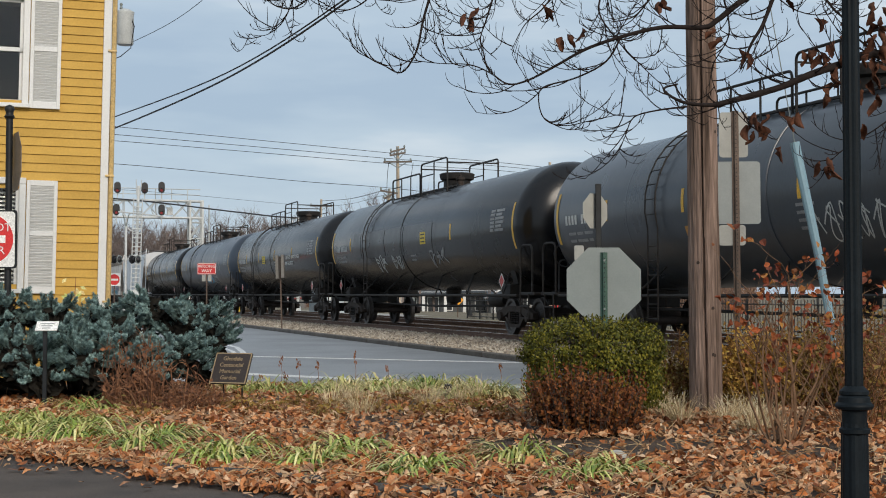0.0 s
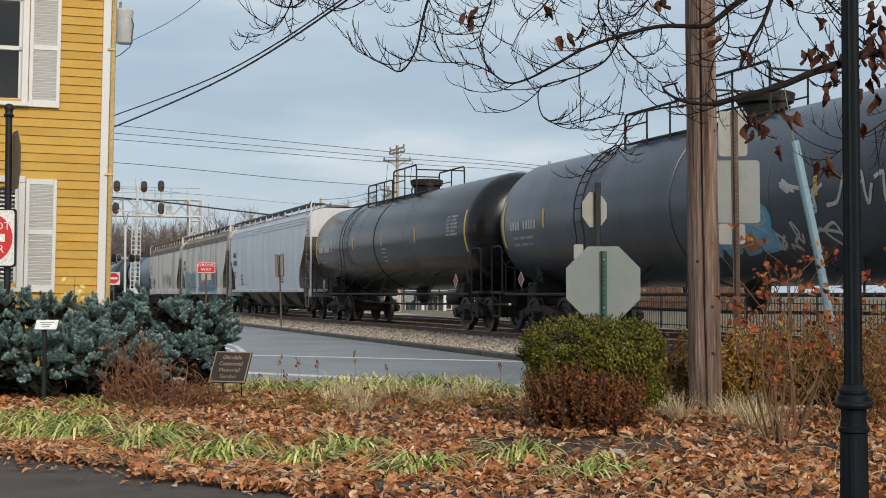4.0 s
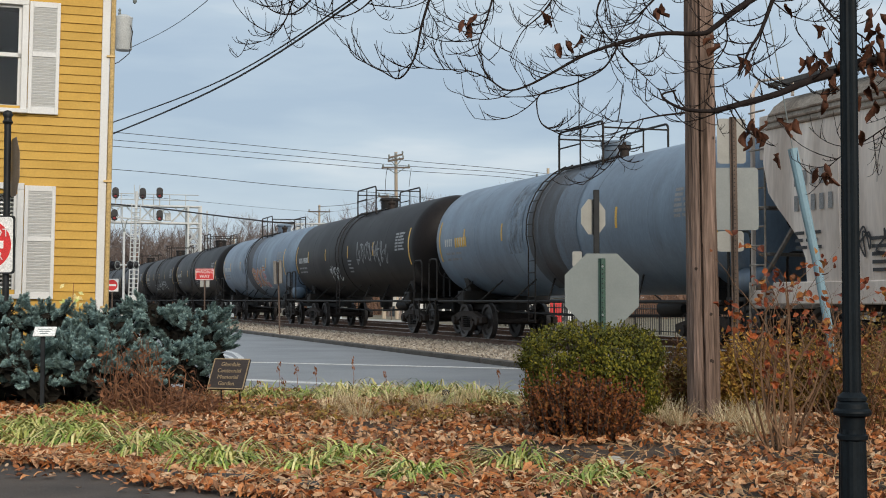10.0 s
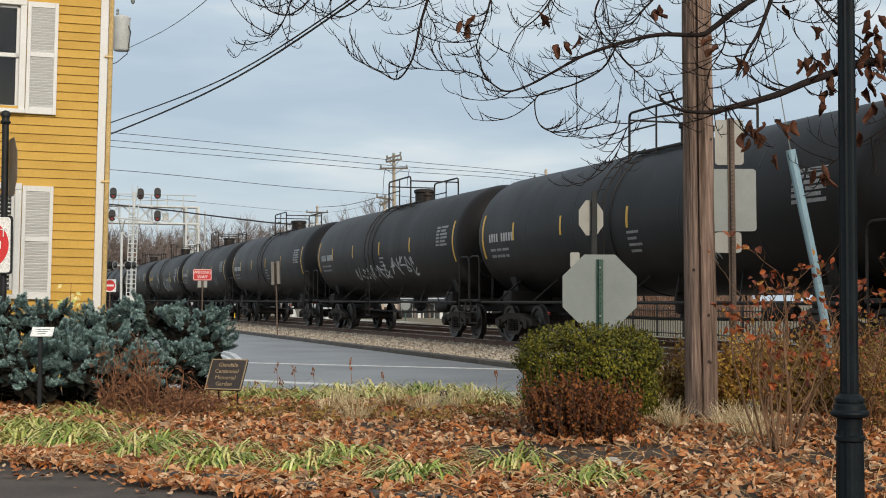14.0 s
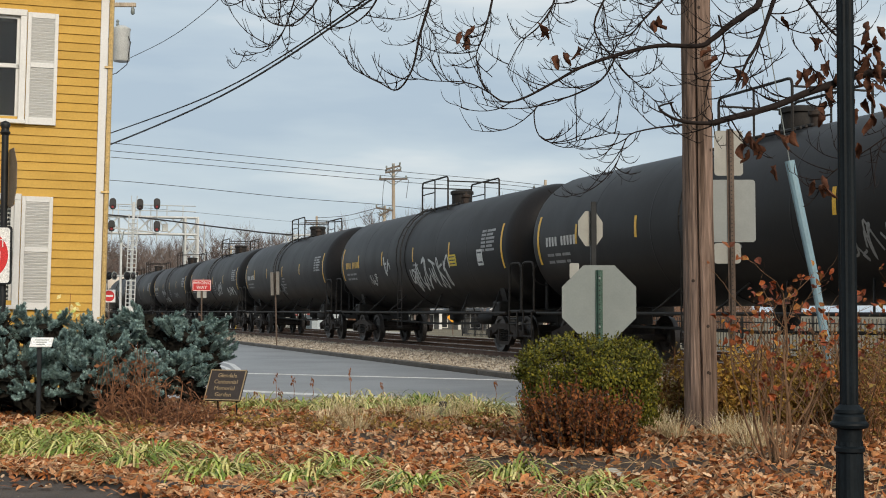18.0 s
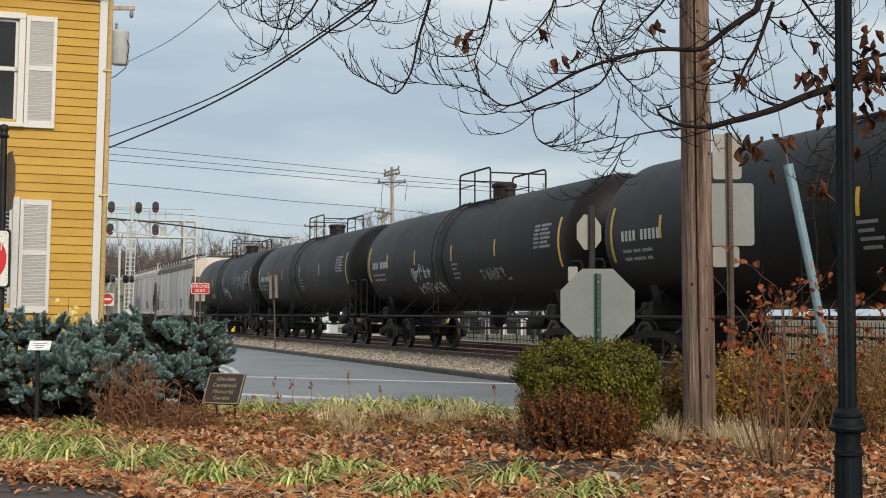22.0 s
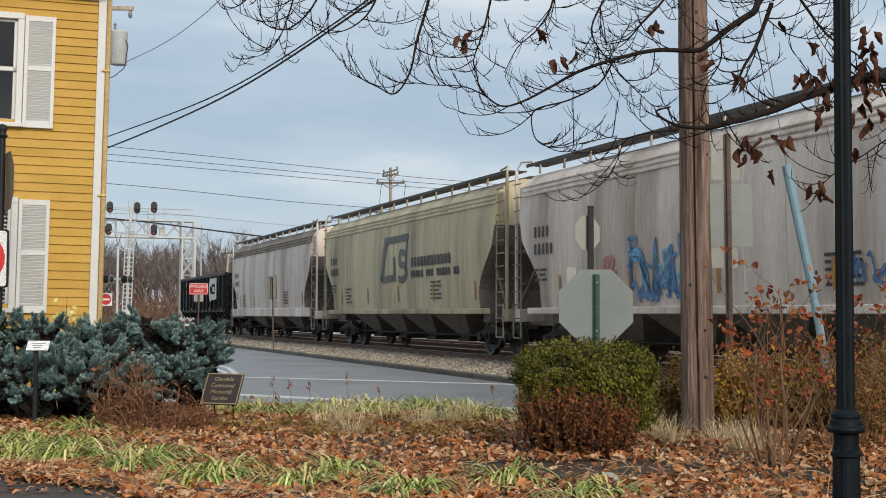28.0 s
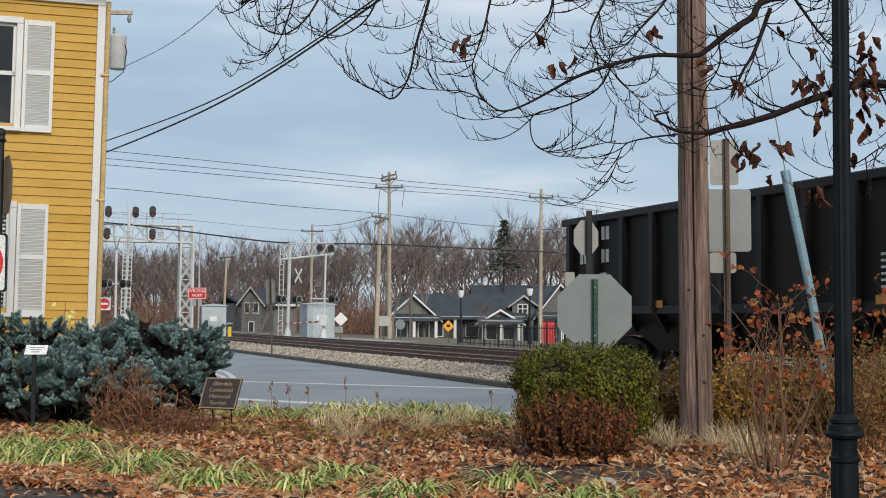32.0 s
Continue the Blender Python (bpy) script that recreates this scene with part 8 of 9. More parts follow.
def dead_leaf_mesh(seed):
    r = random.Random(seed)
    rows = []
    for i in range(7):
        t = i / 6
        w = 0.034 * math.sin(math.pi * min(t * 0.9 + 0.06, 1)) ** 0.8 * r.uniform(0.7, 1.15)
        c = 0.03 * math.sin(t * (2.2 + 0.5 * seed) + seed)
        q = 0.012 * math.sin(t * 4 + seed * 2)
        fold = r.uniform(0.7, 1.6)
        rows.append([(q - w * 0.8, c + fold * w, -0.115 * t + r.uniform(-0.01, 0.01)), (q - w * 0.5, c + 0.3 * fold * w, -0.115 * t), (q, c, -0.12 * t), (q + w * 0.6, c + 0.4 * w * r.uniform(-0.5, 1.5), -0.115 * t), (q + w, c + fold * w * r.uniform(-0.2, 1.2), -0.115 * t + r.uniform(-0.012, 0.012))])
    return Geo().sheet(rows).mesh("leaf", TREE_LEAF, 60)


leaf_meshes = [dead_leaf_mesh(k) for k in range(5)]
for at in ((0.15, 10.00, 3.38), (0.25, 10.00, 3.42), (0.21, 10.05, 3.36), (0.99, 9.90, 3.25), (0.86, 9.90, 3.18), (0.91, 9.95, 3.21), (0.73, 10.00, 3.44), (0.77, 10.00, 3.42), (1.60, 9.90, 3.47), (1.58, 9.90, 3.45), (2.16, 9.90, 3.09), (2.19, 9.90, 3.05),
           (2.25, 9.90, 2.62), (2.30, 9.85, 2.59), (2.36, 9.90, 2.62), (2.29, 9.90, 2.56), (2.22, 9.90, 2.53), (2.48, 9.90, 2.64), (2.53, 9.90, 3.48), (2.71, 9.90, 3.32), (2.63, 9.90, 3.08), (2.71, 9.90, 3.12), (2.76, 9.90, 3.07), (2.86, 9.90, 3.15), (2.83, 9.90, 2.98), (2.88, 9.90, 2.96),
           (2.85, 9.90, 2.85), (2.79, 9.90, 2.77), (3.14, 9.90, 3.37), (3.19, 9.90, 3.33), (3.11, 9.90, 3.30), (3.21, 9.90, 3.25), (3.15, 9.90, 3.21), (3.20, 9.90, 3.08), (3.14, 9.90, 3.04), (3.23, 9.90, 3.00), (3.17, 9.90, 2.91), (3.22, 9.90, 2.83), (3.18, 9.90, 2.77), (2.80, 9.95, 2.30), (2.84, 9.95, 2.26), (2.76, 9.95, 2.27),
           (2.87, 9.95, 2.23), (3.07, 9.90, 2.54), (2.49, 9.90, 2.37), (2.99, 10.00, 3.39), (3.01, 9.90, 2.91), (2.01, 9.90, 3.18), (1.97, 9.90, 3.25),
           (3.16, 9.90, 3.45), (3.21, 9.90, 3.40), (3.12, 9.90, 3.16), (3.18, 9.90, 3.12), (3.10, 9.90, 3.07), (3.22, 9.90, 3.16), (3.16, 9.90, 2.99), (3.12, 9.90, 2.87), (2.33, 9.90, 2.53), (2.27, 9.90, 2.49), (2.67, 9.90, 3.09), (2.74, 9.90, 3.04), (2.81, 9.90, 3.12), (2.90, 9.90, 3.05), (2.92, 9.90, 2.87), (2.83, 9.90, 2.91), (2.55, 9.90, 2.60), (2.59, 9.90, 2.62), (3.03, 9.90, 2.79), (2.94, 9.95, 3.21), (3.14, 9.90, 2.71)):
    part("leaf", leaf_meshes[rng.randrange(5)], None, tree, at=pose(*at, rng.uniform(-25, 25), rng.uniform(-30, 30), rng.uniform(0, 360)))


# ---- beyond the railway ----
WHITE_STEEL = surface("white_painted_steel", (0.54, 0.56, 0.555), 0.45, amount=0.3, scale=3, grain=40, bump=0.03)
CABINET = surface("pale_blue_grey_cabinet", (0.40, 0.46, 0.49), 0.5, amount=0.4, scale=1.5, grain=40, bump=0.05)
SIGNAL_BLACK = surface("signal_black", (0.012, 0.012, 0.014), 0.5, amount=0.3, bump=0)
RED_LENS = glowing("lit_red_lens", (0.22, 0.009, 0.014), 0.1)
RED_DARK = surface("dark_red_lens", (0.05, 0.008, 0.009), 0.25, amount=0.2, bump=0)
BACK_ROOF = surface("dark_slate_shingles", (0.045, 0.056, 0.068), 0.85, amount=0.5, scale=0.8, grain=12, bump=0.4, depth=0.03)
BACK_WALL = surface("grey_siding", (0.15, 0.15, 0.145), 0.8, amount=0.4, scale=1, grain=10, bump=0.1)
DIM_TRIM = surface("weathered_white_trim", (0.42, 0.43, 0.42), 0.7, amount=0.4, scale=1, bump=0)
GATE_RED = surface("faded_gate_red", (0.25, 0.04, 0.035), 0.6, amount=0.4, scale=3, bump=0)
BACK_DIM = surface("dim_porch_wall", (0.11, 0.12, 0.125), 0.8, amount=0.4, scale=1, grain=10, bump=0.1)
DARK_GLASS = surface("dark_window_glass", (0.03, 0.035, 0.04), 0.12, amount=0.2, bump=0)
FENCE_IRON = surface("black_fence_iron", (0.012, 0.012, 0.013), 0.5, amount=0.3, bump=0)
WOOD_TWIGS = surface("bare_winter_branches", (0.15, 0.125, 0.115), 0.9, islands=[(0.075, 0.055, 0.048), (0.125, 0.098, 0.088), (0.175, 0.145, 0.132), (0.15, 0.105, 0.085)], amount=0.3, scale=0.3, bump=0)
WOOD_LEAF = surface("rusty_undergrowth", (0.17, 0.085, 0.05), 0.9, islands=[(0.085, 0.05, 0.038), (0.15, 0.085, 0.06), (0.20, 0.115, 0.078), (0.25, 0.15, 0.085)], amount=0.3, scale=0.3, bump=0)
PINE = surface("dark_pine_needles", (0.07, 0.09, 0.06), 0.8, islands=[(0.05, 0.065, 0.045), (0.085, 0.105, 0.07), (0.12, 0.135, 0.095)], amount=0.3, scale=1, bump=0)

# signal bridge over the tracks
bridge = thing("signal_bridge", "white steel signal bridge spanning the tracks", "signal bridge", Matrix.Translation(by_track(-139, 20.2)) @ pose(0, 0, 0, 0, 1.0, TRACK_TURN) @ Matrix.Scale(1.13, 4))
col = part("truss_column", Geo().box(0, 0, 0.12, 1.4, 1.4, 0.24, 0.02), WHITE_STEEL, bridge)
CW = 0.56
for x, y in ((-CW, -CW), (CW, -CW), (CW, CW), (-CW, CW)):
    part("leg", Geo().box(x, y, 4.8, 0.16, 0.16, 9.6, 0.01), WHITE_STEEL, col)
for k in range(6):
    z = 0.3 + k * 1.46
    for (x0, y0), (x1, y1) in (((-CW, -CW), (CW, -CW)), ((CW, -CW), (CW, CW)), ((-CW, CW), (-CW, -CW))):
        part("brace", Geo().tube([(x0, y0, z), (x1, y1, z + 1.46)], 0.05, 4), WHITE_STEEL, col)
        part("brace", Geo().tube([(x1, y1, z), (x0, y0, z + 1.46)], 0.05, 4), WHITE_STEEL, col)
        part("strut", Geo().tube([(x0, y0, z), (x1, y1, z)], 0.05, 4), WHITE_STEEL, col)
beam = part("beam", Geo().box(0, -6, 8.0, 0.7, 12.4, 0.05, 0.005), WHITE_STEEL, bridge)
for y0, z0 in ((-0.55, 8.0), (0.55, 8.0), (-0.55, 9.5), (0.55, 9.5)):
    part("chord", Geo().tube([(y0, -12.5, z0), (y0, 0.6, z0)], 0.09, 6), WHITE_STEEL, beam)
for k in range(9):
    y = -12 + k * 1.42
    for x in (-0.55, 0.55):
        part("brace", Geo().tube([(x, y, 8.0), (x, y + (1.42 if k % 2 else 0.0), 9.5)], 0.04, 4), WHITE_STEEL, beam)
    part("strut", Geo().tube([(-0.55, y, 8.0), (0.55, y, 8.0)], 0.04, 4), WHITE_STEEL, beam)
    part("rail_post", Geo().tube([(-0.6, y, 9.5), (-0.6, y, 10.6)], 0.04, 4), WHITE_STEEL, beam)
for z in (10.1, 10.6):
    part("hand_rail", Geo().tube([(-0.6, -12.3, z), (-0.6, 0.5, z)], 0.04, 4), WHITE_STEEL, beam)
for y, s in ((-3.3, 1.0), (-2.4, 0.8), (-8.3, 0.9), (-10.3, 1.1)):
    part("conduit", Geo().tube([(-0.68, y + 0.5 * s * math.cos(t), 8.75 + 0.6 * s * math.sin(t)) for t in np.linspace(0.4, 5.6, 14)], 0.045, 5), WHITE_STEEL, beam)
for k in range(8):
    y = -11.6 + k * 1.42
    part("diagonal", Geo().tube([(-0.55, y, 9.5), (-0.55, y + 1.42, 8.0)], 0.045, 4), WHITE_STEEL, beam)
for y, z, h in ((-11.4, 8.7, 0.9), (-9.2, 8.6, 0.7), (-7.0, 8.5, 0.8), (-2.2, 8.6, 0.7)):
    part("junction_box", Geo().box(-0.7, y, z, 0.3, 0.5, h, 0.03), WHITE_STEEL, beam)
part("walkway", Geo().box(-0.2, -6, 9.56, 0.7, 12.0, 0.05, 0.005), GALV, beam)
g = Geo()
for k in range(22):
    g.tube([(-0.2, 1.2, 0.4 + k * 0.4), (0.25, 1.2, 0.4 + k * 0.4)], 0.025, 4)
for x in (-0.2, 0.25):
    g.tube([(x, 1.2, 0.2), (x, 1.2, 9.2)], 0.035, 4)
part("ladder", g, WHITE_STEEL, bridge)


def signal_head(parent, at, lit, r=0.36):
    hd = part("signal_head", Geo().prism(rounded(r * 1.5, r * 2.6, r * 0.72), "y", -0.06, 0.0), SIGNAL_BLACK, parent, at=at)
    part("lens", Geo().turned([(-0.12, 0.0), (-0.12, 0.13), (-0.06, 0.13)], (0, 0, -0.3), "y", 14), RED_LENS if lit else RED_DARK, hd)
    part("visor", Geo().turned([(-0.06, 0.2), (-0.3, 0.2)], (0, 0, -0.3), "y", 14, False), SIGNAL_BLACK, hd)
    part("stem", Geo().tube([(0, 0.08, -1.4), (0, 0.08, 0.4)], 0.06, 6), WHITE_STEEL, hd)
    return hd


sig = thing("track_signals", "black round-ended signal heads on the bridge", "railway signal")
for at, lit in (((-31.82, 133.00, 11.77), 1), ((-29.38, 134.00, 11.79), 0), ((-28.02, 135.50, 11.97), 1), ((-31.91, 133.00, 9.61), 1), ((-28.01, 135.50, 9.71), 1), ((-32.57, 133.00, 9.61), 0)):
    signal_head(sig, pose(*at, 0, 0, 10), lit, 0.43)

# signal mast with ladder on the near side
mast = thing("signal_mast", "white signal mast with ladder and equipment box", "signal mast", pose(*(-19.45, 86.00, 1.32), 0, 1.4, 12))
mast.location.z = 0
part("pole", Geo().tube([(0, 0.3, 0), (0, 0.3, 8.2)], 0.09, 8), WHITE_STEEL, mast)
g = Geo()
for x in (-0.27, 0.27):
    g.tube([(x, 0, 1.6), (x, 0, 7.4)], 0.035, 5)
part("ladder_rail", g, WHITE_STEEL, mast)
for k in range(20):
    part("rung", Geo().tube([(-0.27, 0, 1.8 + k * 0.28), (0.27, 0, 1.8 + k * 0.28)], 0.03, 4), WHITE_STEEL, mast)
part("box", Geo().box(-0.05, 0, 1.1, 0.55, 0.4, 1.0, 0.02), WHITE_STEEL, mast)
part("foot", Geo().box(0, 0.2, 0.3, 0.7, 0.6, 0.6, 0.03), CONCRETE, mast)
for x in (-0.1, 0.12):
    part("antenna", Geo().tube([(x, 0.3, 7.6), (x * 1.6, 0.3, 8.6)], 0.025, 4), WHITE_STEEL, mast)
part("cross_bar", Geo().tube([(-1.2, 0.2, 6.5), (1.6, 0.2, 6.3)], 0.05, 5), WHITE_STEEL, mast)
part("cable_loop", Geo().tube([(-0.2 - 0.5 * math.sin(t), 0.3, 5.9 + 0.6 * math.cos(t)) for t in np.linspace(0, 5.2, 14)], 0.04, 5), WHITE_STEEL, mast)


def crossing_lights(name, at, turn, height, arm, label, lights=2.6, buck=False):
    ob = thing(name, label, "crossing signal", at)
    part("mast", Geo().tube([(0, 0, 0), (0, 0, height)], 0.11 if buck else 0.065, 10), WHITE_STEEL, ob, smooth=50)
    part("foot", Geo().turned([(0, 0.32), (0.12, 0.3), (0.7, 0.15), (0.75, 0.11)], n=10), WHITE_STEEL, ob, smooth=40)
    z = lights
    part("light_arm", Geo().tube([(-0.85, 0, z), (0.85, 0, z)], 0.045, 6), WHITE_STEEL, ob)
    for x, way in ((-0.62, turn), (-0.3, turn + 180), (0.36, turn), (0.68, turn + 180)) if arm else ((0.38, turn), (0.75, turn + 180)):
        hd = part("lamp_head", Geo().turned([(-0.1, 0.0), (-0.1, 0.27), (0.0, 0.3), (0.04, 0.18), (0.12, 0.1), (0.13, 0.0)], (0, 0, 0), "y", 18), SIGNAL_BLACK, ob, at=pose(x, -0.12, z, 0, 0, way) @ Matrix.Scale(0.74, 4))
        part("lens", Geo().turned([(-0.13, 0.0), (-0.13, 0.13), (-0.1, 0.14)], (0, 0, 0), "y", 14), RED_DARK, hd)
        part("hood", Geo().turned([(-0.1, 0.15), (-0.34, 0.17)], (0, 0, 0), "y", 14, False), SIGNAL_BLACK, hd)
        part("rim", Geo().turned([(0.0, 0.29), (0.0, 0.308), (0.02, 0.308), (0.02, 0.29)], (0, 0, 0), "y", 18), GALV, hd)
    if buck:
        for a in (45, -45):
            part("crossbuck", Geo().box(0, 0, 0, 1.2, 0.02, 0.16, 0.004, Euler((0, radians(a), 0)).to_matrix()), WHITE_STEEL, ob, at=pose(0.55, 0.3, 4.1, 0, 0, 66))
    return ob


c1 = crossing_lights("crossing_signal", pose(*(-9.19, 86.00, 1.32)), 40, 6.0, True, "white crossing signal mast with cantilever arm and black lights", 2.6, True)
c1.location.z = 0.0
c1.rotation_euler = Euler((0, radians(0.9), 0))
arm = part("cantilever", Geo().tube([(-0.5, 0, 5.1), (2.75, 0, 5.5)], 0.06, 6), WHITE_STEEL, c1)
part("chord", Geo().tube([(-0.5, 0, 6.1), (2.75, 0, 6.2)], 0.05, 6), WHITE_STEEL, arm)
for k in range(9):
    x = -0.5 + k * 0.36
    part("web", Geo().tube([(x + (0 if k % 2 else 0.36), 0, 5.15 + 0.04 * k), (x + (0.36 if k % 2 else 0), 0, 6.1)], 0.04, 4), WHITE_STEEL, arm)
for x in (1.9, 2.6):
    hd = part("lamp_head", Geo().turned([(-0.1, 0.0), (-0.1, 0.27), (0.0, 0.3), (0.12, 0.1), (0.13, 0.0)], (0, 0, 0), "y", 18), SIGNAL_BLACK, c1, at=pose(x, -0.2, 5.85, 0, 0, 30) @ Matrix.Scale(0.8, 4))
    part("lens", Geo().turned([(-0.13, 0.0), (-0.13, 0.13), (-0.1, 0.14)], (0, 0, 0), "y", 14), RED_DARK, hd)
g = Geo()
for k in range(16):
    g.tube([(-0.62, 0.1, 0.6 + 0.32 * k), (-0.36, 0.1, 0.6 + 0.32 * k)], 0.02, 4)
g.tube([(-0.62, 0.1, 0.3), (-0.62, 0.1, 5.8)], 0.03, 4).tube([(-0.36, 0.1, 0.3), (-0.36, 0.1, 5.8)], 0.03, 4)
part("ladder", g, WHITE_STEEL, c1)
c2 = crossing_lights("crossing_signal", pose(*(-6.78, 84.00, 1.32)), 60, 5.4, False, "slim white crossing signal mast with gate box")
c2.location.z = 0.0
c2.rotation_euler = Euler((0, radians(1.2), 0))
part("gate_box", Geo().box(0.0, -0.1, 1.25, 0.5, 0.5, 0.65, 0.03), WHITE_STEEL, c2)
gate = part("gate_arm", Geo().tube([(-0.2, -0.25, 1.2), (-2.8, -0.6, 0.95)], [0.05, 0.03], 6), DIM_TRIM, c2)
for k in range(7):
    part("stripe", Geo().tube([(-0.35 - k * 0.37, -0.27 - 0.05 * k, 1.185 - 0.035 * k), (-0.53 - k * 0.37, -0.295 - 0.05 * k, 1.168 - 0.035 * k)], 0.054, 6), GATE_RED, gate)
c3 = crossing_lights("crossing_signal", pose(-16.76, 72.0, 0.0), 60, 4.9, True, "crossing signal lights beside the street", 3.15)
for s in (-1, 1):
    part("antenna", Geo().tube([(0, 0, 4.85), (s * 0.14, 0, 5.5)], 0.03, 5), GALV, c3)


def cabinet(name, at, w, d, h, label, turn=0):
    ob = thing(name, label, "equipment cabinet", at @ pose(0, 0, 0, 0, 0, turn))
    part("body", Geo().box(0, 0, h / 2, w, d, h, 0.02), CABINET, ob)
    part("roof", Geo().prism([(-w / 2 - 0.08, h), (w / 2 + 0.08, h), (w / 2 + 0.08, h + 0.05), (0, h + 0.16), (-w / 2 - 0.08, h + 0.05)], "y", -d / 2 - 0.08, d / 2 + 0.08), CABINET, ob)
    door = part("door", Geo().box(0, -d / 2 - 0.012, h * 0.48, w * 0.62, 0.03, h * 0.84, 0.006), CABINET, ob)
    part("handle", Geo().box(w * 0.2, -d / 2 - 0.05, h * 0.5, 0.04, 0.05, 0.2, 0.004), GALV, door)
    part("notice", Geo().box(-0.05, -d / 2 - 0.032, h * 0.62, w * 0.28, 0.006, h * 0.14, 0.001), SIGN_WHITE, door)
    part("plinth", Geo().box(0, 0, 0.04, w + 0.3, d + 0.3, 0.1, 0.01), CONCRETE, ob)
    return ob


for px, w, h, t in (((-14.18, 88.00, 0.63), 1.55, 2.15, 14),):
    cabinet("signal_cabinet", Matrix.Translation((px[0], px[1], 0.0)), w, 1.0, h, "pale blue-grey railway equipment cabinet", t)
cabinet("equipment_house", Matrix.Translation((*(-7.68, 90.00, 0.62)[:2], 0.0)), 1.9, 1.6, 2.3, "pale blue-grey railway equipment house", 24)

yp = thing("utility_pedestal", "small yellow utility pedestal", "pedestal", pose(*(-13.72, 92.00, 0.60)))
yp.location.z = 0
part("body", Geo().box(0, 0, 0.4, 0.22, 0.22, 0.8, 0.03), SIGN_YELLOW, yp)
part("cap", Geo().box(0, 0, 1.03, 0.36, 0.36, 0.08, 0.02), CABINET, yp)

# warning signs beyond the tracks
dia = thing("warning_sign", "pale diamond sign back on a post", "road sign", pose(*(-5.30, 78.00, 1.32)))
dia.location.z = 0.0
part("plate", Geo().box(0, 0, 1.35, 0.56, 0.02, 0.56, 0.002, Euler((0, radians(45), 0)).to_matrix()), SIGN_WHITE, dia)
part("lower_plate", Geo().box(-0.1, 0, 0.75, 0.45, 0.02, 0.35, 0.002), PALE_BACK, dia)
part("post", Geo().box(0, 0.03, 0.8, 0.07, 0.05, 1.6, 0.004), BROWN_POST, dia)
yd = thing("warning_sign", "yellow diamond warning sign by the fence", "road sign", pose(*(0.80, 74.00, 1.32)))
yd.location.z = -0.1
yplate = part("plate", Geo().box(0, 0, 1.1, 0.46, 0.02, 0.46, 0.002, Euler((0, radians(45), 0)).to_matrix()), surface("amber_sign_sheeting", (0.75, 0.33, 0.02), 0.5, amount=0.2, bump=0), yd)
part("symbol", Geo().box(0, -0.014, 1.12, 0.2, 0.006, 0.14, 0.0), SIGNAL_BLACK, yplate)
part("post", Geo().box(0, 0.03, 0.6, 0.06, 0.05, 1.2, 0.004), BROWN_POST, yd)
sq = thing("notice_board", "pale square notice on a post by the pole", "road sign", pose(*(-3.06, 84.00, 1.32)))
sq.location.z = 0
part("plate", Geo().box(0, 0, 1.25, 0.62, 0.02, 0.62, 0.002), CREAM_BACK, sq)
part("post", Geo().box(0, 0.03, 0.6, 0.07, 0.05, 1.2, 0.004), BROWN_POST, sq)
so = thing("stop_sign", "back of a distant octagonal sign", "road sign", pose(*(-2.05, 84.00, 1.32)))
so.location.z = 0
part("plate", Geo().prism([(x, z + 1.05) for x, z in octagon(0.6)], "y", 0, 0.02), GALV, so)
part("post", Geo().box(0, 0.04, 0.5, 0.06, 0.05, 1.0, 0.004), GREEN_POST, so)


# far utility poles and their wires
def far_pole(at, h, arms, label, lean=0.0):
    ob = thing("utility_pole", label, "utility pole", pose(at[0], at[1], at[2], 0, lean, 0))
    part("shaft", Geo().tube([(0, 0, -0.5), (0, 0, h)], [0.17, 0.11], 10), OLD_POLE, ob, smooth=50)
    for z, w, tilt in arms:
        arm = part("crossarm", Geo().box(0, -0.12, z, w, 0.1, 0.13, 0.01, Euler((0, radians(tilt), 0)).to_matrix()), CROSSARM, ob)
        for s in (-1, 1):
            part("arm_brace", Geo().tube([(s * w * 0.3, -0.1, z - 0.05), (0, -0.1, z - 0.45)], 0.03, 4), GALV, arm)
        for x in (-w * 0.45, 0, w * 0.45):
            part("insulator", Geo().turned([(z + 0.06, 0.03), (z + 0.1, 0.07), (z + 0.2, 0.07), (z + 0.26, 0.03)], (x, -0.12, -math.tan(radians(tilt)) * x), "z", 8), GALV, arm)
    return ob


far_pole((*(-3.23, 100.00, -0.24)[:2], 0.0), 12.2, ((11.9, 1.1, -14), (11.62, 1.2, -10), (11.05, 2.1, 0)), "tall bleached utility pole with crossarms", -0.5)
far_pole((*(-4.14, 99.00, -0.23)[:2], 0.0), 9.0, ((8.75, 1.3, 8), (8.45, 0.8, -30)), "shorter leaning utility pole beside a tall one", 1.4)
far_pole((*(8.45, 108.00, -0.37)[:2], -0.2), 12.0, ((11.3, 2.0, 0),), "bleached utility pole behind the station houses", 0.2)
far_pole((*(-12.64, 140.00, -0.86)[:2], -0.3), 11.4, ((10.7, 2.3, 0),), "utility pole behind the crossing signals", 0.6)
far_pole((*(-23.10, 150.00, -1.02)[:2], -0.3), 8.8, ((8.4, 1.6, -6),), "grey utility pole in front of the woods", 2.0)
jumper = [(-3.95, 99.6, 11.0), (-4.05, 99.4, 10.2), (-4.1, 99.1, 8.7)]
cable("jumper_wire", jumper, 0.02, "black wire hanging between two poles")
cable("jumper_wire", [(p[0] + 1.75, p[1] + 0.3, p[2] + (0.9 if i == 2 else 0.0)) for i, p in enumerate(jumper)], 0.02, "black wire hanging below a crossarm")
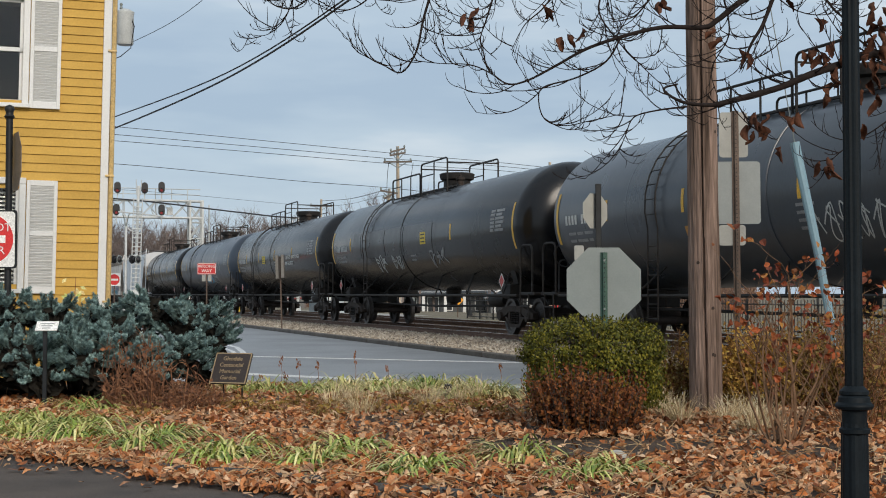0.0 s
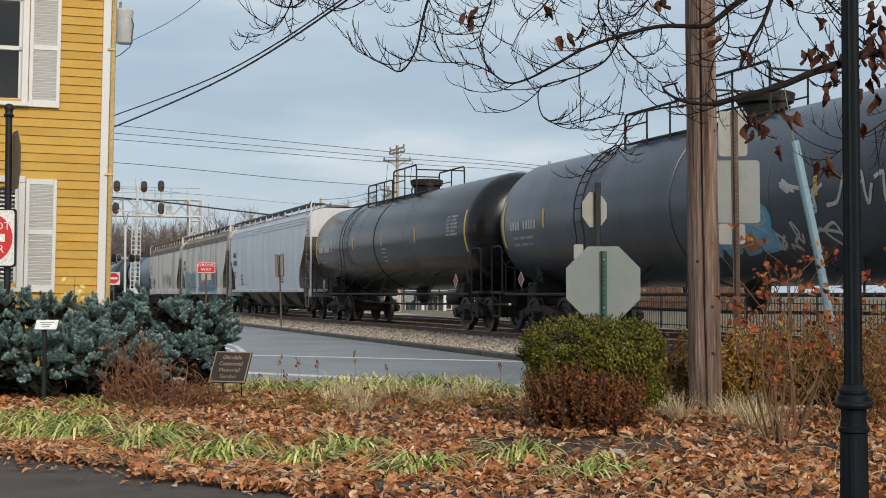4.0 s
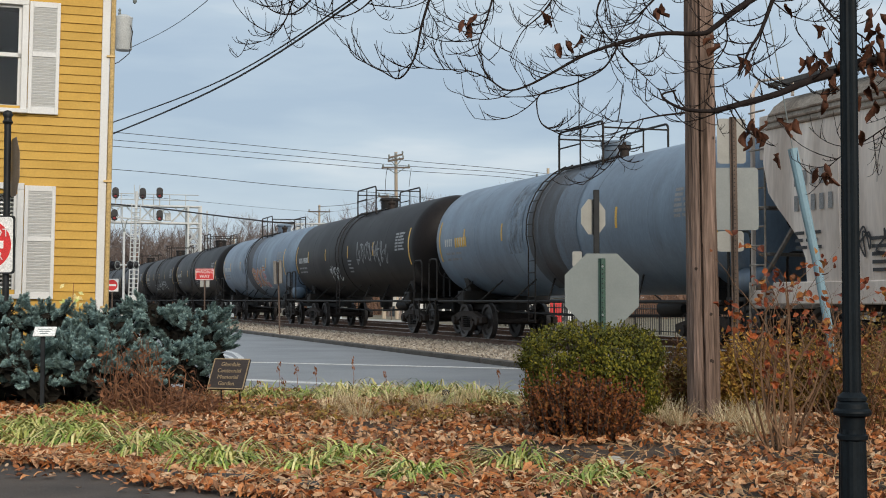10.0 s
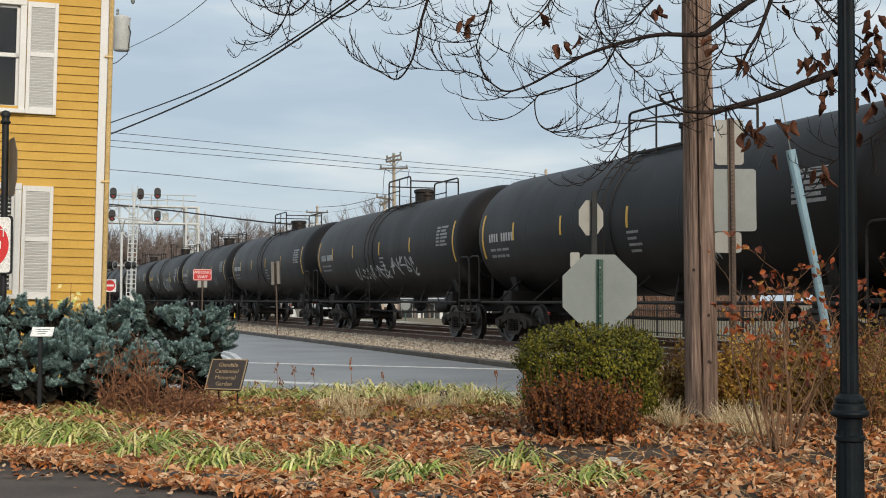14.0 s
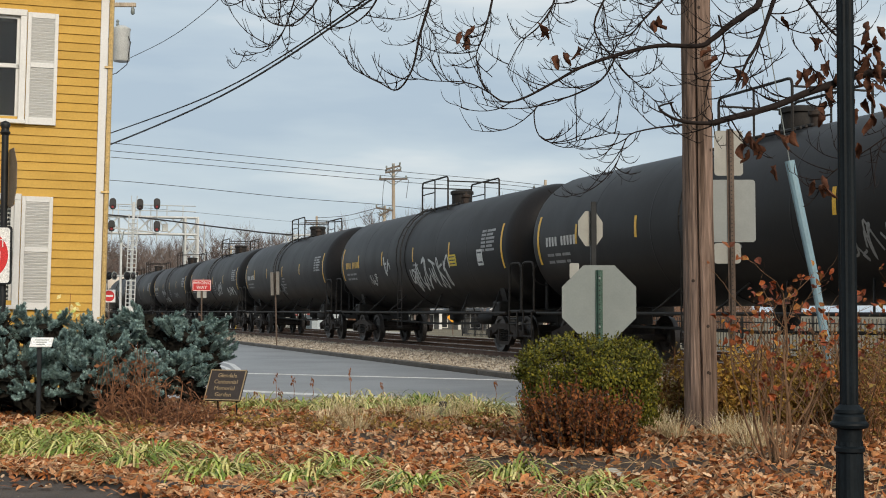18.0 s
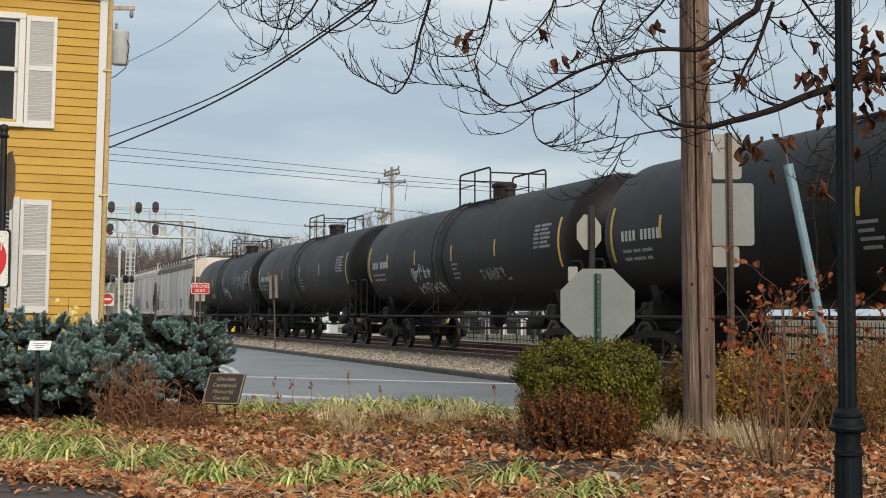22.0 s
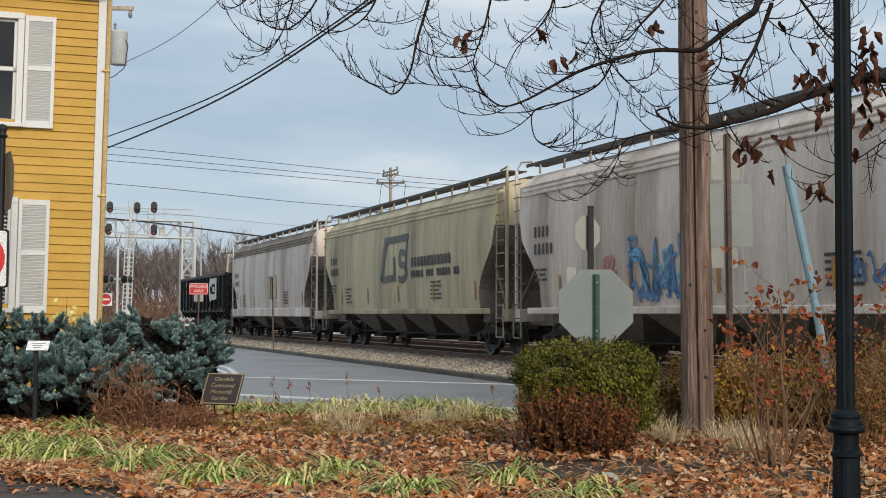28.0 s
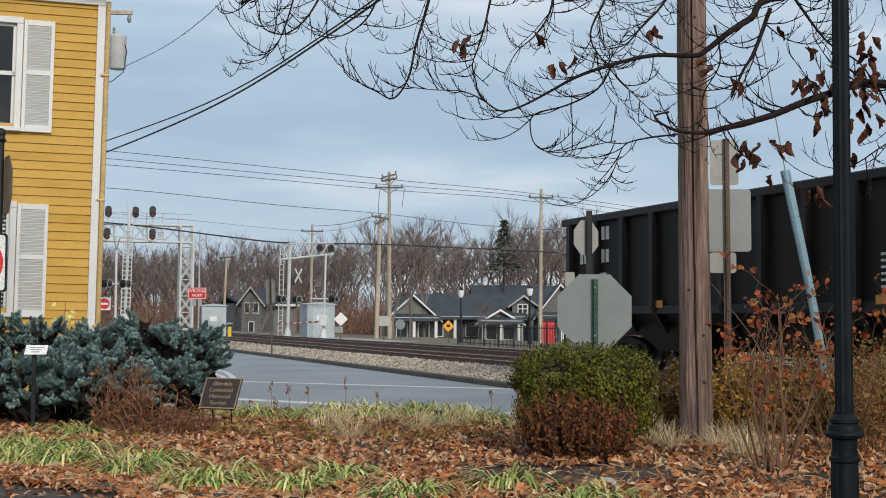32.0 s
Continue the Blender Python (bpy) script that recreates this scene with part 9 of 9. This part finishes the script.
for dy in (0, 10, 15):
    cable("line_wire", [(-36.09, 80.00, 12.47), (-21.45, 88.00, 12.19), (-3.49, 100.00, 11.67), (7.90, 108.00, 11.42), (25.28, 118.00, 10.20)] if dy == 0 else ([(-36.08, 80.00, 12.00), (-21.44, 88.00, 11.68), (-3.49, 100.00, 11.26), (7.90, 108.00, 11.15), (25.28, 118.00, 9.71)] if dy == 10 else [(-36.07, 80.00, 11.53), (-21.44, 88.00, 11.27), (-3.82, 100.00, 10.92), (7.90, 108.00, 10.79), (25.28, 118.00, 9.12)]), 0.02, "distant overhead line wire")
cable("line_wire", [(-32.72, 80.00, 9.60), (-20.70, 85.00, 9.48), (-10.42, 95.00, 9.25), (-3.90, 100.00, 9.13), (3.28, 104.00, 8.62), (9.68, 108.00, 8.54)], 0.02, "distant overhead line wire")
cable("line_wire", [(-36.78, 90.00, 8.46), (-24.34, 100.00, 9.05), (-12.49, 138.00, 10.27), (-4.15, 99.00, 8.56)], 0.014, "thin distant overhead wire")
cable("line_wire", [(-12.67, 140.00, 10.92), (-8.51, 125.00, 10.10), (-4.15, 99.00, 8.93)], 0.025, "distant overhead line wire")
cable("span_cable", [(-23.69, 90.00, 7.79), (-18.78, 88.00, 7.28), (-12.99, 86.00, 6.50), (-9.21, 86.00, 6.14), (-3.14, 90.00, 6.29), (8.96, 100.00, 6.35)], 0.05, "thick black cable strung over the street")

# station houses behind the fence
def gable_house(name, at, w, d, eave, ridge, label, turn=0, porch=False, front=True):
    """A low house: gable to the front or ridge along it."""
    ob = thing(name, label, "house", at @ pose(0, 0, 0, 0, 0, turn))
    part("wall", Geo().box(0, d / 2, eave / 2, w, d, eave, 0.0), BACK_WALL, ob)
    if front:
        part("gable", Geo().prism([(-w / 2, eave), (w / 2, eave), (0, ridge - 0.1)], "y", 0.0, 0.2), BACK_WALL, ob)
        for s in (-1, 1):
            part("roof", Geo().prism([(s * (w / 2 + 0.5), eave - 0.3), (0, ridge), (0, ridge - 0.2), (s * (w / 2 + 0.5), eave - 0.5)], "y", -0.5, d), BACK_ROOF, ob)
            part("bargeboard", Geo().prism([(s * (w / 2 + 0.55), eave - 0.3), (0, ridge + 0.05), (0, ridge - 0.2), (s * (w / 2 + 0.55), eave - 0.5)], "y", -0.62, -0.5), WHITE_TRIM if porch else DIM_TRIM, ob)
    else:
        part("roof", Geo().prism([(-0.6, eave - 0.1), (d / 2, ridge), (d + 0.6, eave - 0.1), (d + 0.6, eave - 0.3), (d / 2, ridge - 0.25), (-0.6, eave - 0.3)], "x", -w / 2 - 0.4, w / 2 + 0.4), BACK_ROOF, ob)
        part("fascia", Geo().box(0, -0.62, eave - 0.2, w + 0.8, 0.1, 0.25, 0.01), WHITE_TRIM, ob)
    if porch:
        part("porch_wall", Geo().box(0, -0.03, eave * 0.42, w * 0.98, 0.06, eave * 0.8, 0.0), BACK_DIM, ob)
        part("porch_beam", Geo().box(0, -1.6, eave * 0.95, w, 0.25, 0.4, 0.02), WHITE_TRIM, ob)
        part("porch_roof", Geo().prism([(-2.0, eave * 0.98), (0.1, eave + 0.5), (0.1, eave + 0.4), (-2.0, eave * 0.9)], "x", -w / 2 - 0.3, w / 2 + 0.3), BACK_ROOF, ob)
        n = max(3, int(w / 2.6))
        for k in range(n):
            x = -w / 2 + 0.3 + k * (w - 0.6) / (n - 1)
            part("porch_column", Geo().box(x, -1.6, eave * 0.47, 0.32, 0.32, eave * 0.94, 0.02), WHITE_TRIM, ob)
        for k in range(n - 1):
            x = -w / 2 + 0.3 + (k + 0.5) * (w - 0.6) / (n - 1)
            win = part("window", Geo().box(x, -0.08, eave * 0.5, 1.3, 0.06, 1.7, 0.01), WHITE_TRIM, ob)
            part("pane", Geo().box(x, -0.12, eave * 0.5, 1.1, 0.03, 1.5, 0.0), DARK_GLASS, win)
    return ob


GZ = -1.15
gable_house("station_house", Matrix.Translation((-2.3, 150.0, GZ)), 5.4, 12, 2.7, 5.3, "grey cottage with slate roof and white gable trim", 6, True)
gable_house("station_house", Matrix.Translation((*(4.26, 156.00, 0.12)[:2], GZ)), 12.0, 9, 2.9, 5.6, "long slate-roofed cottage with white porch", 2, True, False)
gable_house("station_house", Matrix.Translation((*(11.47, 162.00, 0.07)[:2], GZ)), 13.0, 9, 3.5, 6.8, "larger slate-roofed house with white trim", 2, True, False)
gable_house("porch_gable", Matrix.Translation((7.3, 150.0, GZ)), 4.4, 4, 2.4, 3.7, "small white-trimmed porch gable", 2, True)
dormer = gable_house("dormer", Matrix.Translation((10.3, 156.6, GZ + 2.9)), 2.6, 4, 1.5, 2.5, "white-trimmed dormer on a slate roof", 2, False)
win = part("window", Geo().box(-0.1, -0.1, 0.95, 1.2, 0.08, 1.1, 0.01), WHITE_TRIM, dormer)
for x in (-0.37, 0.17):
    for z in (0.7, 1.2):
        part("pane", Geo().box(x, -0.15, z, 0.42, 0.03, 0.4, 0.0), DARK_GLASS, win)
gable_house("porch_gable", Matrix.Translation((*(14.10, 152.00, 0.15)[:2], GZ)), 5.0, 4, 3.0, 6.6, "white-trimmed front gable of a house", 2, True)
gable_house("grey_house", Matrix.Translation((*(-19.75, 165.00, 0.05)[:2], GZ)), 7.0, 9, 4.4, 5.4, "plain grey two-storey house by the woods", 30, False, False)
gh = gable_house("grey_house", Matrix.Translation((*(-21.33, 160.00, 0.09)[:2], GZ)), 2.4, 9, 4.4, 6.3, "narrow grey gabled house by the woods", -8, False)
for x, z in ((-0.7, 3.8), (0.7, 3.8), (0.0, 1.6)):
    win = part("window", Geo().box(x * 0.75, -0.03, z, 0.72, 0.08, 1.3, 0.01), WHITE_TRIM, gh)
    part("pane", Geo().box(x * 0.75, -0.08, z, 0.54, 0.03, 1.1, 0.0), DARK_GLASS, win)
red = thing("red_shed", "small red kiosk beside the station houses", "kiosk", pose(*(9.99, 120.00, 0.39)))
red.location.z = -0.9
part("wall", Geo().box(0, 0, 1.1, 1.2, 1.0, 2.2, 0.02), SIGN_RED, red)
part("roof", Geo().box(0, 0, 2.25, 1.5, 1.3, 0.12, 0.02), BACK_ROOF, red)

# black picket fence along the far side of the tracks
fence = thing("iron_fence", "black iron picket fence along the railway", "fence")
post_me = Geo().box(0, 0, 0.62, 0.07, 0.07, 1.3, 0.01).mesh("post", FENCE_IRON)
picket_me = Geo().box(0, 0, 0.58, 0.022, 0.022, 1.12, 0.003).mesh("picket", FENCE_IRON)
fa, fb = by_track(-66, 23.5), by_track(-14, 22.5)
for i in range(27):
    part("post", post_me, None, fence, at=Matrix.Translation(fa.lerp(fb, i / 26) + Vector((0, 0, -0.02))))
for z in (0.2, 1.0):
    part("rail", Geo().tube([fa + Vector((0, 0, z)), fb + Vector((0, 0, z))], 0.02, 4), FENCE_IRON, fence)
for i in range(290):
    part("picket", picket_me, None, fence, at=Matrix.Translation(fa.lerp(fb, (i + 0.5) / 290)))

# street lamps by the station
for at, h in (((1.83, 92.00, 0.60), 3.7), ((6.34, 90.00, 0.62), 3.8)):
    ob = thing("street_lamp", "slim dark street lamp with a pale lantern", "street lamp", pose(at[0], at[1], -0.25), "station lamps")
    part("post", Geo().tube([(0, 0, 0), (0, 0, h - 0.6)], [0.09, 0.05], 8), BLACK_PAINT, ob)
    part("base", Geo().turned([(0, 0.16), (0.5, 0.13), (0.55, 0.07)], n=10), BLACK_PAINT, ob)
    part("lantern", Geo().turned([(h - 0.6, 0.1), (h - 0.5, 0.17), (h - 0.15, 0.21), (h - 0.1, 0.2)], n=10), SIGN_WHITE, ob, "pale glass lantern")
    part("cap", Geo().turned([(h - 0.1, 0.24), (h, 0.12), (h + 0.12, 0.03), (h + 0.2, 0.0)], n=10), BLACK_PAINT, ob)

# crossing street beyond the tracks
g = Geo().sheet([[by_track(-100, 20.7, 0.10), by_track(-72, 20.7, 0.10)], [by_track(-101, 24, 0.10), by_track(-73, 24, 0.10)]])
tagged(part("crossing_apron", g, CONCRETE), "pale concrete apron by the crossing", "pavement", kind="structure")

# bare winter woods behind everything
rng = random.Random(77)


def bare_tree_into(g, base, h, rng, spread=0.5):
    """Forking limbs that curve outwards and end in short, fine, upturned twigs."""
    def grow(p, d, length, r, depth):
        out = Vector((rng.gauss(0, 0.12), rng.gauss(0, 0.1), rng.uniform(-0.02, 0.16)))
        mid = p + d * length * 0.5
        d2 = (d + out * 2.2).normalized()
        q = mid + d2 * length * 0.5
        if depth == 0:
            g.tube([p, mid, q], [r, r * 0.7, r * 0.35], 3, False)
            return
        g.tube([p, mid, q], [r, r * 0.84, r * 0.66], 3, False)
        for _ in range(4 if depth == 4 else 3 if depth > 1 else 10):
            wide = spread * (0.75 if depth == 4 else 1.15)
            nd = (d2 + Vector((rng.gauss(0, wide), rng.gauss(0, wide), rng.uniform(-0.2, 0.4)))).normalized()
            k = rng.uniform(0.6, 0.85) if depth > 1 else rng.uniform(0.35, 0.7)
            grow(mid.lerp(q, rng.uniform(0.1, 1.0)), nd, length * k, r * 0.56, depth - 1)
    grow(Vector(base), Vector((rng.gauss(0, 0.06), 0, 1)).normalized(), h * 0.32, h * 0.011, 4)


g, br = Geo(), Geo()
for i in range(210):
    u = -0.31 + 0.52 * (i + rng.random()) / 210
    d = rng.uniform(185, 235)
    tall = 17.0 if u < -0.12 else 17.0 + 5.0 * min((u + 0.12) / 0.1, 1)
    if u > -0.06 and rng.random() < 0.5:
        continue
    h = tall * rng.uniform(0.82, 1.15)
    bare_tree_into(g, (u * d, d, -1.4), h, rng)
tagged(part("winter_woods", g, WOOD_TWIGS), "bare brown winter woods along the horizon", "trees", kind="stuff")
for _ in range(40000):
    u = -0.32 + 0.55 * rng.random()
    d = rng.uniform(178, 236)
    z = -1.2 + abs(rng.gauss(0, 2.6))
    p = Vector((u * d, d, z))
    e = p + Vector((rng.gauss(0, 0.5), rng.gauss(0, 0.4), rng.uniform(0.3, 1.6)))
    br.tube([p, e], [0.055, 0.02], 3, False)
tagged(part("undergrowth", br, WOOD_LEAF), "rusty brown undergrowth below the winter woods", "undergrowth", kind="stuff")
for x, d, h in ((-3.9, 130, 15), (-2.4, 136, 14.5), (-1.0, 150, 15), (-5.0, 128, 13.5), (5.7, 175, 19), (7.2, 178, 20), (3.6, 172, 17), (9.5, 168, 15), (11.5, 172, 17), (16.1, 180, 19), (-10.7, 140, 11), (-14.2, 112, 7.5), (-15.2, 150, 12), (-23.9, 150, 11), (-24.2, 165, 13), (-28.8, 150, 10), (0.8, 165, 15), (13.9, 176, 18), (4.6, 141, 6.2), (-15.2, 112, 5.5)):
    g = Geo()
    bare_tree_into(g, (x, d, -0.9), h, rng, 0.45)
    ob = thing("bare_tree", "bare spreading winter tree beyond the railway", "tree")
    tagged(part("crown", g, WOOD_TWIGS, ob), kind="stuff")
pine = thing("pine_tree", "thin dark pine standing above the roofs", "tree", pose(8.5, 165.0, -1.1))
part("trunk", Geo().tube([(0, 0, 0), (0, 0, 14.6)], [0.2, 0.03], 6), BARK, pine)
lf = Geo()
for _ in range(420):
    z = rng.uniform(8.5, 14.6)
    r = (15.3 - z) * 0.34 * rng.random() ** 0.5
    a = rng.uniform(0, 6.3)
    scatter_leafy(lf, (r * math.cos(a), r * math.sin(a), z), (rng.gauss(0, 0.4), rng.gauss(0, 0.4), 1), (math.cos(a), math.sin(a), 0.1), 0.35, 0.9, 0.2)
part("crown", lf, PINE, pine)


motions()
